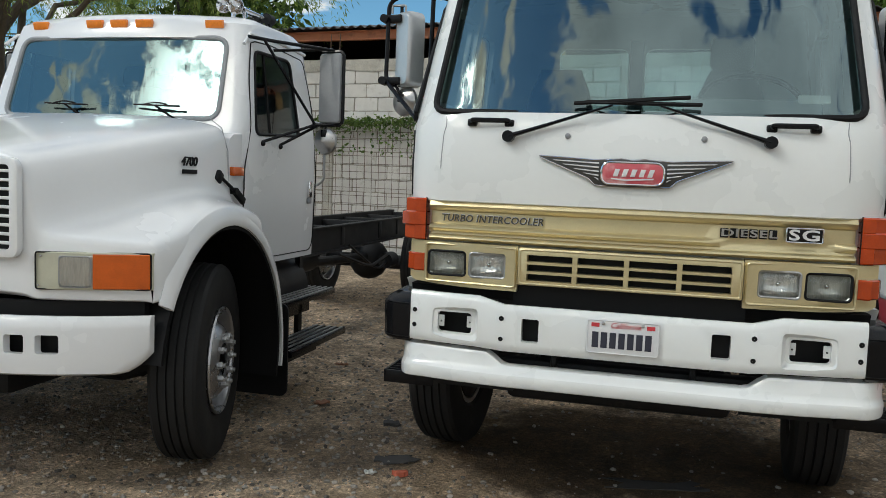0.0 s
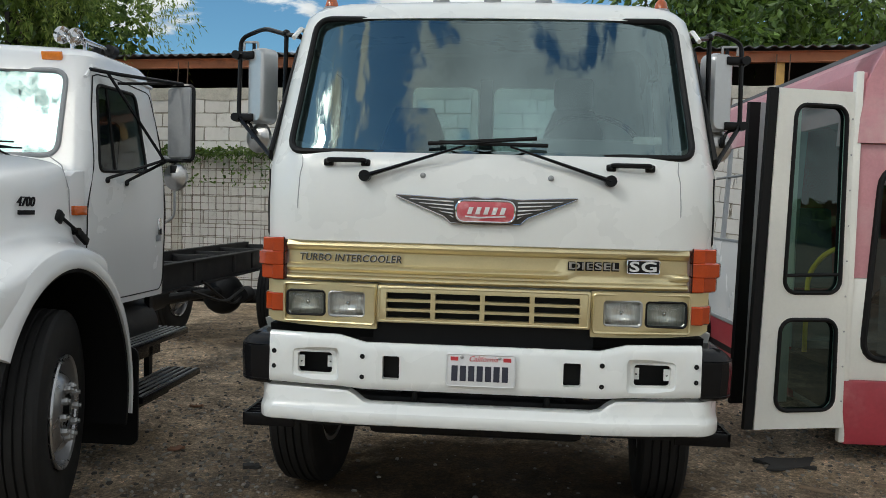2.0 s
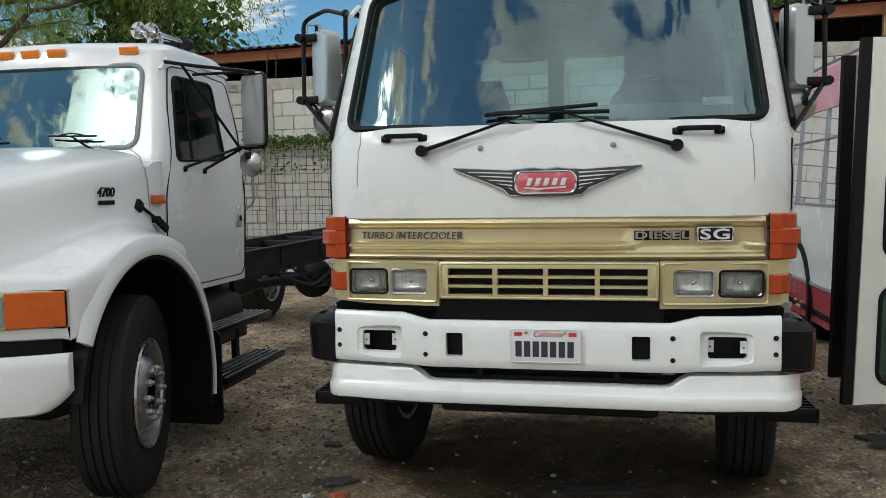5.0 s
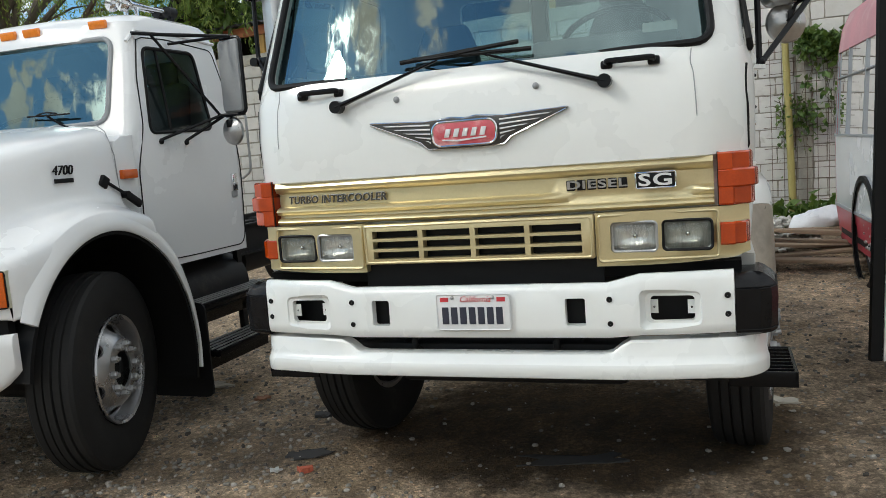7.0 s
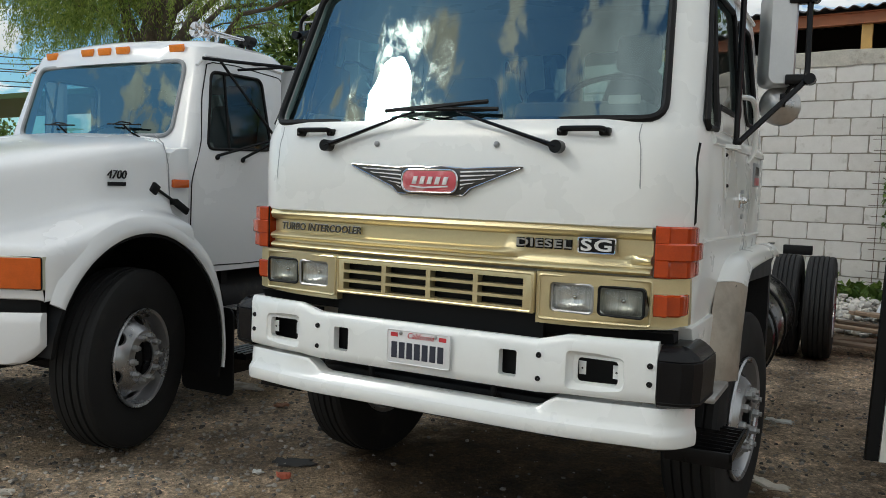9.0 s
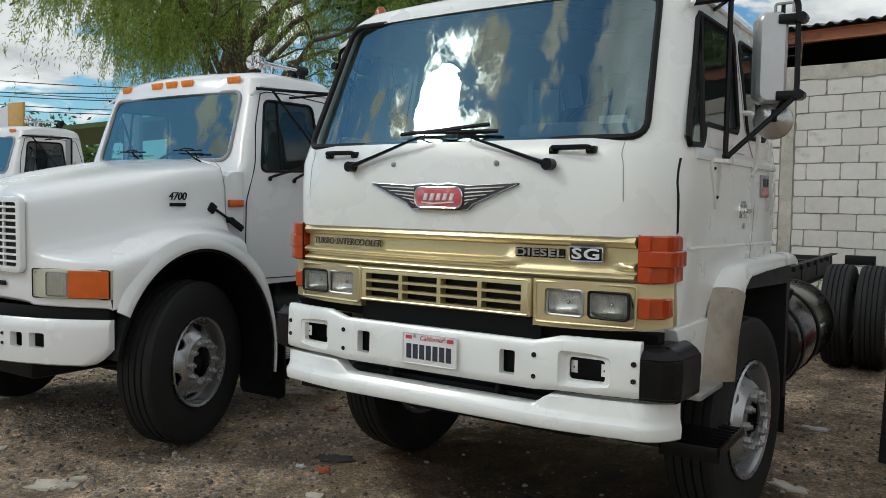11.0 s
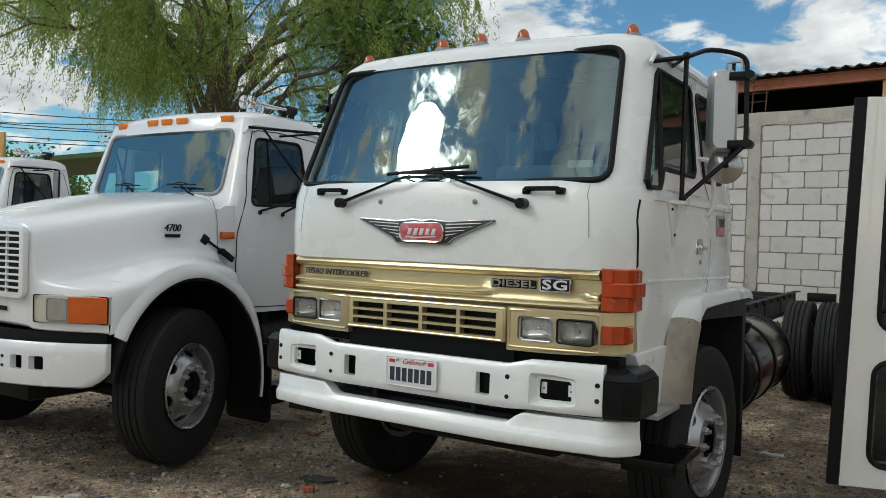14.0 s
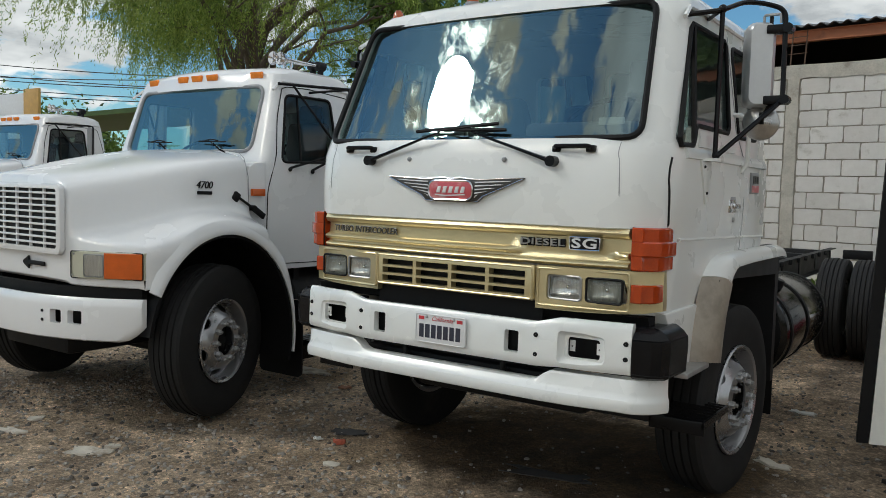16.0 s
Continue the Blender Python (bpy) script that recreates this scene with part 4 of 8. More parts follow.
part("white_scroll", join(*[bm_prism([(x - 0.010, 1.612), (x + 0.010, 1.612), (x + 0.020, 1.644), (x, 1.644)], "xz", 0.0395, 0.046, 0.001) for x in (-0.072, -0.036, 0.0, 0.036, 0.072)],
                          bm_prism([(-0.09, 1.600), (-0.03, 1.594), (0.09, 1.602), (0.088, 1.608), (-0.03, 1.601), (-0.088, 1.606)], "xz", 0.040, 0.046)), PLATE, badge)
for s in (-1, 1):
    for i in range(5):
        z = 1.671 - 0.0175 * i
        x1 = 0.345 - 0.045 * i
        f = bm_prism([(s * 0.142, z - 0.009), (s * 0.142, z - 0.002), (s * x1, z + 0.006), (s * (x1 - 0.015), z + 0.001)], "xz", 0.0475, 0.058, 0.0015)
        for v in f.verts:
            v.co.y += 0.055 * (v.co.x / 0.87) ** 2
        part("feather", f, BRIGHT, badge, "bright chrome feather line")

# gold panel with pressed ridges
GP = [(1.288, 0.028), (1.291, -0.004), (1.302, -0.018), (1.313, -0.012), (1.319, 0.012), (1.329, 0.014), (1.334, -0.010), (1.348, -0.022), (1.360, -0.012), (1.368, 0.018),
      (1.424, 0.020), (1.432, -0.008), (1.452, -0.020), (1.472, -0.010), (1.478, 0.028)]
GD = [(z, d) if not 1.332 < z < 1.362 else (z, 0.019) for z, d in GP]
xs = [-0.912 + 1.824 * i / 48 for i in range(49)]
rings = []
for x in xs:
    t = min(max((x - 0.32) / 0.06, 0), 1) - min(max((x - 0.84) / 0.04, 0), 1)
    col = [(x, 0.092 + 0.055 * (x / 0.86) ** 2 + d0 * (1 - t) + d1 * t, z) for (z, d0), (_, d1) in zip(GP, GD)]
    rings.append(col + [(x, 0.16 + 0.03 * x * x, z) for z in (1.478, 1.288)])
panel = part("grille_panel", bm_loft(rings), GOLD, truck, "gold painted pressed grille panel", 50)
letters = part("lettering", words("TURBO INTERCOOLER", 0.046, 0.003, pose(-0.617, 0.127, 1.394), 1.05, 0.15, 0.480, 0.0005), SCRIPT, panel, "dark model lettering")
edge_letters = part("lettering", words("TURBO INTERCOOLER", 0.046, 0.002, pose(-0.618, 0.1295, 1.3952), 1.05, 0.15, 0.481, 0.0016), BRIGHT, panel, "bright edge of the lettering")
for v in list(letters.data.vertices) + list(edge_letters.data.vertices):
    v.co.y += 0.055 * ((v.co.x / 0.86) ** 2 - 0.53)
plate_d = part("badge_plate", join(*[bm_box(0.375 + 0.039 * i, 0.408 + 0.039 * i, 0.109 + 0.003 * i, 0.122 + 0.003 * i, 1.372, 1.412, 0.003) for i in range(6)]), SEAL, panel, "black letter blocks with chrome edges")
dl = part("lettering", words("DIESEL", 0.043, 0.003, pose(0.490, 0.1125, 1.392), 1.05, 0, 0.226, 0.0008), DULL, panel)
for v in dl.data.vertices:
    v.co.y += 0.077 * (v.co.x - 0.490)
sgp = part("badge_plate", moved(bm_box(-0.072, 0.072, -0.006, 0.006, -0.029, 0.029, 0.003), pose(0.707, 0.121, 1.396, 0, 0, 5)), SEAL, panel)
part("badge_rim", moved(bm_tube([(x, -0.007, z) for x, z in rrect(-0.072, 0.072, -0.029, 0.029, 0.006, 2)], 0.003, 5, True), pose(0.707, 0.121, 1.396, 0, 0, 5)), CHROME, panel)
part("lettering", words("SG", 0.062, 0.003, pose(0.707, 0.114, 1.395, 0, 0, 5), 1.1, 0, 0.120, 0.0014), BRIGHT, panel)

# lower gold: centre grille and two lamp bezels
slots = []
for c in range(4):
    for r in range(3):
        x0 = -0.435 + c * 0.2215
        z0 = 1.136 + r * 0.0425
        slots.append(bm_box(x0, x0 + 0.200, -0.1, 0.5, z0, z0 + 0.030))
grille = part("grille", carve(bm_box(-0.477, 0.477, 0.066, 0.112, 1.113, 1.282, 0.008), slots), GOLD, truck, "gold slotted grille")
part("grille_edge", bm_tube([(x, 0.066, z) for x, z in rrect(-0.467, 0.467, 1.122, 1.273, 0.01, 3)], 0.005, 6, True), GOLD, grille)
part("radiator_screen", bm_box(-0.50, 0.50, 0.125, 0.15, 1.00, 1.27), SEAL, truck)
for s in (-1, 1):
    bez = bm_loft([[(s * x, (0.085 if k == 0 else 0.135) + 0.075 * max(0, (x - 0.5) / 0.5) ** 2 + (0.10 if x > 1 else 0), z) for x, z in [(0.48 + (1.035 - 0.48) * i / 10, 1.284) for i in range(11)] + [(0.48 + (1.035 - 0.48) * i / 10, 1.080 + 0.02 * (i / 10) ** 3) for i in range(10, -1, -1)]] for k in (0, 1)])
    lamps = [(0.535, 0.708), (0.722, 0.905)]
    bez = carve(bez, [bm_prism(rrect(min(s * a, s * b), max(s * a, s * b), 1.128, 1.246, 0.018), "xz", -0.1, 0.5) for a, b in lamps])
    bezel = part("lamp_bezel", bez, GOLD, truck, "gold headlamp bezel")
    part("bezel_lip", bm_tube([(s * x, 0.082 + 0.075 * max(0, (x - 0.5) / 0.5) ** 2, z) for x, z in rrect(0.492, 0.922, 1.100, 1.272, 0.012, 3)], 0.006, 6, True), GOLD, bezel)
    for k, (a, b) in enumerate(lamps):
        yy = 0.098 + 0.06 * max(0, (a + b) / 2 - 0.5)
        line = rrect(min(s * a, s * b) + 0.004, max(s * a, s * b) - 0.004, 1.132, 1.242, 0.016)
        dish = part("headlamp", pane_on(lambda x, z, c=s * (a + b) / 2, yy=yy: (x, yy + 0.045 - 0.035 * (((x - c) / 0.075) ** 2 + ((z - 1.187) / 0.052) ** 2) / 2, z), line, 6), LAMP if k == 0 else LAMP_DIM, truck, "rectangular sealed-beam headlamp" if k == 0 else "clouded rectangular headlamp")
        part("lens", pane_on(lambda x, z, c=s * (a + b) / 2, yy=yy: (x, yy - 0.006 + 0.01 * (((x - c) / 0.075) ** 2 + ((z - 1.187) / 0.052) ** 2), z), line, 4), LENS, dish)
        part("bulb", bm_ball(s * (a + b) / 2, yy + 0.034, 1.187, 0.010), CHROME, dish)
        part("retainer", bm_tube([(x, yy - 0.004, z) for x, z in line], 0.006, 6, True), SEAL if k else STEEL, dish)
    # corner lamps, upper with three steps
    def wrapped(x0, x1, z0, z1, back, proud):
        out = []
        for z, o in ((z0, -0.006), (z0 + 0.006, 0), (z1 - 0.006, 0), (z1, -0.006)):
            p = [(x0, 0.150), (x0 + 0.05, 0.150), (x1 - 0.05, 0.165), (x1 - 0.015, 0.19), (x1, 0.23), (x1, back), (x1 - 0.06, back), (x0, back)]
            out.append([(s * (x + (proud + o if x > x0 + 0.06 else 0)), y - (proud + o if y < back - 0.01 else 0), z) for x, y in p])
        return bm_loft(out)
    upper = part("corner_lamp", join(wrapped(0.928, 1.034, 1.288, 1.358, 0.32, 0.020), wrapped(0.928, 1.046, 1.352, 1.420, 0.32, 0.0215), wrapped(0.928, 1.030, 1.414, 1.482, 0.32, 0.020)), AMBER, truck, "amber stepped corner lamp")
    part("lens_rim", bm_tube([(s * 0.9285, 0.140, 1.286), (s * 0.9285, 0.140, 1.484)], 0.004, 5), SEAL, upper)
    lower = part("turn_lamp", wrapped(0.930, 1.022, 1.140, 1.224, 0.29, 0.012), AMBER, truck, "amber turn signal lamp")
    part("valance", bm_loft([[(s * x, y + (0.055 * (x / 0.86) ** 2), z) for x, y, z in [(x, 0.11, 1.075), (x, 0.20, 1.075), (x, 0.20, 1.03), (x, 0.13, 1.03)]] for x in (0.50, 0.7, 0.9, 1.0)]), SEAL, truck)

# bumper, end caps, lower lip
def bump_y(x):
    return 0.004 + 0.062 * max(0, (abs(x) - 0.45) / 0.5) ** 2


st = [-0.970, -0.85, -0.75, -0.64, -0.60, -0.56, -0.52, -0.3, 0, 0.3, 0.52, 0.56, 0.60, 0.64, 0.75, 0.85, 0.970]
rings = []
for x in st:
    top = 1.026 + 0.030 * min(max((abs(x) - 0.52) / 0.12, 0), 1)
    bot = 0.818 + 0.008 * min(max((abs(x) - 0.52) / 0.12, 0), 1)
    y = bump_y(x)
    rings.append([(x, y + 0.012, bot), (x, y + 0.002, bot + 0.012), (x, y, bot + 0.04), (x, y + 0.004, top - 0.03), (x, y + 0.012, top - 0.008), (x, y + 0.02, top), (x, y + 0.042, top), (x, y + 0.042, bot)])
bump = bm_loft(rings)
cuts = []
for s in (-1, 1):
    a, b = sorted((s * 0.362, s * 0.438))
    cuts.append(bm_prism(rrect(a, b, 0.868, 0.972, 0.008, 2), "xz", -0.1, 0.3))
    a, b = sorted((s * 0.674, s * 0.832))
    cuts.append(bm_prism(rrect(a, b, 0.877, 0.970, 0.015, 3), "xz", -0.1, 0.3))
    a, b = sorted((s * 0.640, s * 0.868))
    cuts.append(bm_loft([[(x, yy, z) for x, z in rrect(a + g, b - g, 0.852 + g, 0.996 - g, 0.02, 3)] for yy, g in ((-0.05, -0.012), (0.030, 0.0), (0.052, 0.016))]))
bumper = part("bumper", carve(bump, cuts), WHITE, truck, "white steel bumper with empty lamp holes", 40)
for s in (-1, 1):
    for x, z in ((0.529, 0.966), (0.529, 0.874), (0.946, 0.966), (0.946, 0.897)):
        part("bolt_hole", moved(bm_revolve([(0.001, -0.002), (0.010, -0.003), (0.012, 0.004)], 12, "y"), Matrix.Translation((s * x, bump_y(x) + 0.0005, z))), SEAL, bumper)
    # black sheets standing in for the shade behind the bumper's holes
    part("backing", bm_box(s * 0.34, s * 0.46, 0.07, 0.09, 0.84, 1.0), SEAL, bumper)
    part("backing", bm_box(s * 0.62, s * 0.92, 0.16, 0.18, 0.84, 1.02), SEAL, bumper)
    for x, z in ((0.686, 0.928), (0.820, 0.926)):
        tab = part("lamp_bracket", bm_box(s * x - 0.014, s * x + 0.014, 0.075, 0.079, z - 0.028, z + 0.024, 0.001), WHITE, bumper)
        part("screw_hole", moved(bm_revolve([(0.001, -0.001), (0.004, -0.001), (0.004, 0.002)], 10, "y"), Matrix.Translation((s * x, 0.0745, z - 0.004))), SEAL, tab)
    cap_line = [(s * 0.973, 0.066), (s * 1.06, 0.080), (s * 1.098, 0.105), (s * 1.122, 0.150), (s * 1.132, 0.36), (s * 1.08, 0.36), (s * 1.04, 0.20), (s * 0.973, 0.14)]
    part("bumper_end", bm_loft([[(x + (0 if abs(x) < 1.03 else -s * g), y + (g if y < 0.15 else 0), z) for x, y in cap_line] for z, g in ((0.812, 0.022), (0.824, 0.006), (0.94, 0.0), (0.985, 0.002), (1.012, 0.022), (1.032, 0.050), (1.038, 0.065))]), BLACK, truck, "black plastic bumper end cap", 20)
    for z, g in ((0.835, 0.004), (0.992, 0.004)):
        part("groove", bm_tube([(x + (0 if abs(x) < 1.03 else -s * g), y - 0.0012 + (g if y < 0.15 else 0), z) for x, y in cap_line[:5]], 0.0022, 5), SEAL, bumper)
def lip_line(q):
    """Plan of the lip: straight over the middle, swept back in a curve at its ends."""
    ax = abs(q)
    x = min(ax, 0.93)
    y = bump_y(x)
    if ax > 0.93:
        a = min((ax - 0.93) / 0.22, 1.0) * radians(72)
        x, y = 0.93 + 0.158 * math.sin(a) / math.sin(radians(72)) * (0.66 if q < 0 else 1.0), y + 0.19 * (1 - math.cos(a)) / (1 - math.cos(radians(72))) * (0.68 if q < 0 else 1.0)
    return Vector((math.copysign(x, q), y))


rings = []
for q in [-1.15 + 0.022 * i for i in range(10)] + [-0.9, -0.75, -0.64, -0.60, -0.565, -0.53, -0.50, -0.3, 0, 0.3, 0.50, 0.53, 0.565, 0.60, 0.64, 0.75, 0.9] + [1.15 - 0.022 * i for i in range(9, -1, -1)]:
    ax = abs(q)
    k = min(max((ax - 0.49) / 0.12, 0), 1)
    top = 0.742 + 0.064 * k * k * (3 - 2 * k)
    end = max(0, (ax - 0.85) / 0.30)
    bot = 0.657 - 0.014 * end * end
    here = lip_line(q)
    along = (lip_line(q + 0.004) - lip_line(q - 0.004)) if ax < 1.14 else (lip_line(math.copysign(1.146, q)) - lip_line(math.copysign(1.130, q))) * math.copysign(1, q)
    out = Vector((along.y, -along.x)).normalized()
    ridge = bot + 0.058
    prof = [(-0.05, bot + 0.004), (-0.004, bot), (0.007, bot + 0.005), (0.012, bot + 0.016), (0.014, ridge - 0.012), (0.010, ridge), (-0.004, ridge + 0.012), (-0.014, ridge + 0.030), (-0.018, max(top - 0.010, ridge + 0.034)), (-0.024, max(top, ridge + 0.036)), (-0.085, max(top, ridge + 0.036)), (-0.085, bot + 0.02)]
    rings.append([(here.x + out.x * d, here.y + out.y * d, z) for d, z in [(d if d < -0.03 else d * (1 - 0.7 * end), z) for d, z in prof]])
part("lower_lip", bm_loft(rings), WHITE, truck, "white lower bumper lip", 26)
plate = part("number_plate", bm_prism(rrect(-0.1525, 0.1525, 0.852, 1.0, 0.012, 3), "xz", -0.008, -0.002, 0.0015), PLATE, truck, "white number plate with dark bars")
part("plate_rim", bm_tube([(x, -0.009, z) for x, z in rrect(-0.149, 0.149, 0.8555, 0.9965, 0.010, 3)], 0.0025, 5, True), PLATE, plate)
part("plate_word", words("California", 0.034, 0.0006, pose(0.01, -0.0095, 0.977), 1.0, 0.35, 0.125), RED_INK, plate)
for i in range(7):
    part("bar", bm_box(-0.128 + 0.037 * i, -0.101 + 0.037 * i, -0.0098, -0.0075, 0.878, 0.946), INK, plate)
for s in (-1, 1):
    part("sticker", bm_box(s * 0.116 - 0.017, s * 0.116 + 0.017, -0.0098, -0.0075, 0.968, 0.985), RED_INK, plate)
    part("plate_bolt", moved(bm_revolve([(0.001, -0.006), (0.007, -0.004), (0.008, 0)], 8, "y"), Matrix.Translation((s * 0.083, -0.009, 0.984))), STEEL, plate)

# roof lamps
for x, y, z in ((-0.845, 0.68, 2.650), (-0.268, 0.62, 2.676), (-0.008, 0.61, 2.678), (0.248, 0.62, 2.676), (0.840, 0.68, 2.650)):
    base = part("roof_lamp", moved(bm_revolve([(0.001, 0.052), (0.016, 0.050), (0.028, 0.036), (0.034, 0.012), (0.036, 0.0), (0.04, -0.03)], 20, "z"), Matrix.Translation((x, y, z + 0.012))), AMBER_DK, truck, "amber dome marker lamp")
    part("lamp_base", moved(bm_revolve([(0.001, 0.012), (0.042, 0.012), (0.044, 0.0), (0.044, -0.04)], 20, "z"), Matrix.Translation((x, y, z))), GREYP, base)

# mirrors on their tubes
for s, turn, o in ((-1, -34, 0.10), (1, 24, 0.0)):
    mx, my = s * (1.215 + o), 1.02
    arm = part("mirror_arm", join(
        bm_tube(bent([(s * 0.985, 0.58, 2.495), (s * 1.10, 0.74, 2.535), (s * (1.16 + o), 0.90, 2.60), (s * (1.24 + o), 0.98, 2.60), (s * (1.335 + o), 1.00, 2.565), (s * (1.342 + o), 1.00, 2.12), (s * 1.118, 0.715, 1.832)], 0.05, 5), 0.0125, 8),
        bm_tube([(s * 1.10, 0.74, 2.54), (s * 1.105, 0.715, 1.825)], 0.0125, 8),
        bm_tube([(s * 0.985, 0.90, 2.53), (s * 1.10, 0.74, 2.54)], 0.010, 8), bm_ball(s * 1.10, 0.74, 2.54, 0.022), bm_ball(s * 1.11, 0.715, 1.83, 0.020)), BLACK, truck, "black tubular mirror arm")
    part("arm_bracket", join(bm_prism([(0.60, 1.80), (0.78, 1.79), (0.72, 1.60), (0.69, 1.59)], "yz", s * 1.066, s * 1.080, 0.003), bm_loft([[(s * x, y, z) for x, y in ((1.05, 0.58), (1.128, 0.69), (1.128, 0.74), (1.05, 0.80))] for z in (1.800, 1.816)])), WHITE, arm)
    for y, z in ((0.645, 1.772), (0.695, 1.645)):
        part("bracket_screw", bm_ball(s * 1.081, y, z, 0.008, u=8, v=6), SEAL, arm)
    shell = part("mirror", moved(bm_loft([[(x * k, y, z * q) for x, z in rrect(-0.072, 0.072, -0.212, 0.212, 0.045, 5)] for y, k, q in ((-0.055, 0.72, 0.93), (-0.045, 0.88, 0.97), (-0.02, 1.0, 1.0), (0.05, 1.0, 1.0), (0.055, 0.97, 0.99))]), pose(mx, my, 2.30, 0, 0, turn)), SILVER, truck, "silver rectangular rear-view mirror")
    part("mirror_glass", moved(bm_prism(rrect(-0.064, 0.064, -0.202, 0.202, 0.04, 4), "xz", 0.054, 0.058), pose(mx, my, 2.30, 0, 0, turn)), MIRROR, shell)
    for z in (2.47, 2.12):
        part("mirror_clamp", join(moved(bm_box(-0.05, 0.055, -0.028, 0.028, -0.022, 0.022, 0.006), pose(mx + s * 0.085, my - 0.015, z, 0, 0, turn * 0.4)), bm_tube([(s * (1.355 + o), 0.965, z), (s * (1.355 + o), 1.03, z)], 0.024, 10), bm_tube([(mx + s * 0.05, my, z - 0.03), (mx + s * 0.05, my, z + 0.075)], 0.010, 6)), BLACK, arm)
    part("hinge_pin", bm_tube(bent([(mx + s * 0.02, my - 0.02, 2.49), (mx + s * 0.02, my - 0.02, 2.545), (mx + s * 0.10, 1.0, 2.545), (mx + s * 0.10, 1.0, 2.50)], 0.01), 0.007, 6), STEEL, arm)
    round_m = part("round_mirror", moved(bm_revolve([(0.001, -0.045), (0.05, -0.035), (0.085, -0.01), (0.09, 0.004), (0.086, 0.010)], 28, "y"), pose(s * (1.235 + o), 1.04, 2.012, 0, 0, turn * 0.7)), DULL, truck, "round convex mirror with bright back")
    part("mirror_glass", moved(bm_revolve([(0.001, 0.016), (0.05, 0.013), (0.086, 0.006)], 28, "y"), pose(s * (1.235 + o), 1.04, 2.012, 0, 0, turn * 0.7)), MIRROR, round_m)
    part("stalk", join(bm_tube(bent([(s * (1.315 + o), 1.0, 2.10), (s * (1.275 + o), 1.0, 2.09), (s * (1.25 + o), 0.99, 2.03), (s * (1.24 + o), 1.0, 2.015)], 0.02), 0.009, 6), moved(bm_box(-0.012, 0.012, -0.012, 0.012, -0.03, 0.03, 0.004), pose(s * (1.25 + o), 0.985, 2.03))), BLACK, round_m)

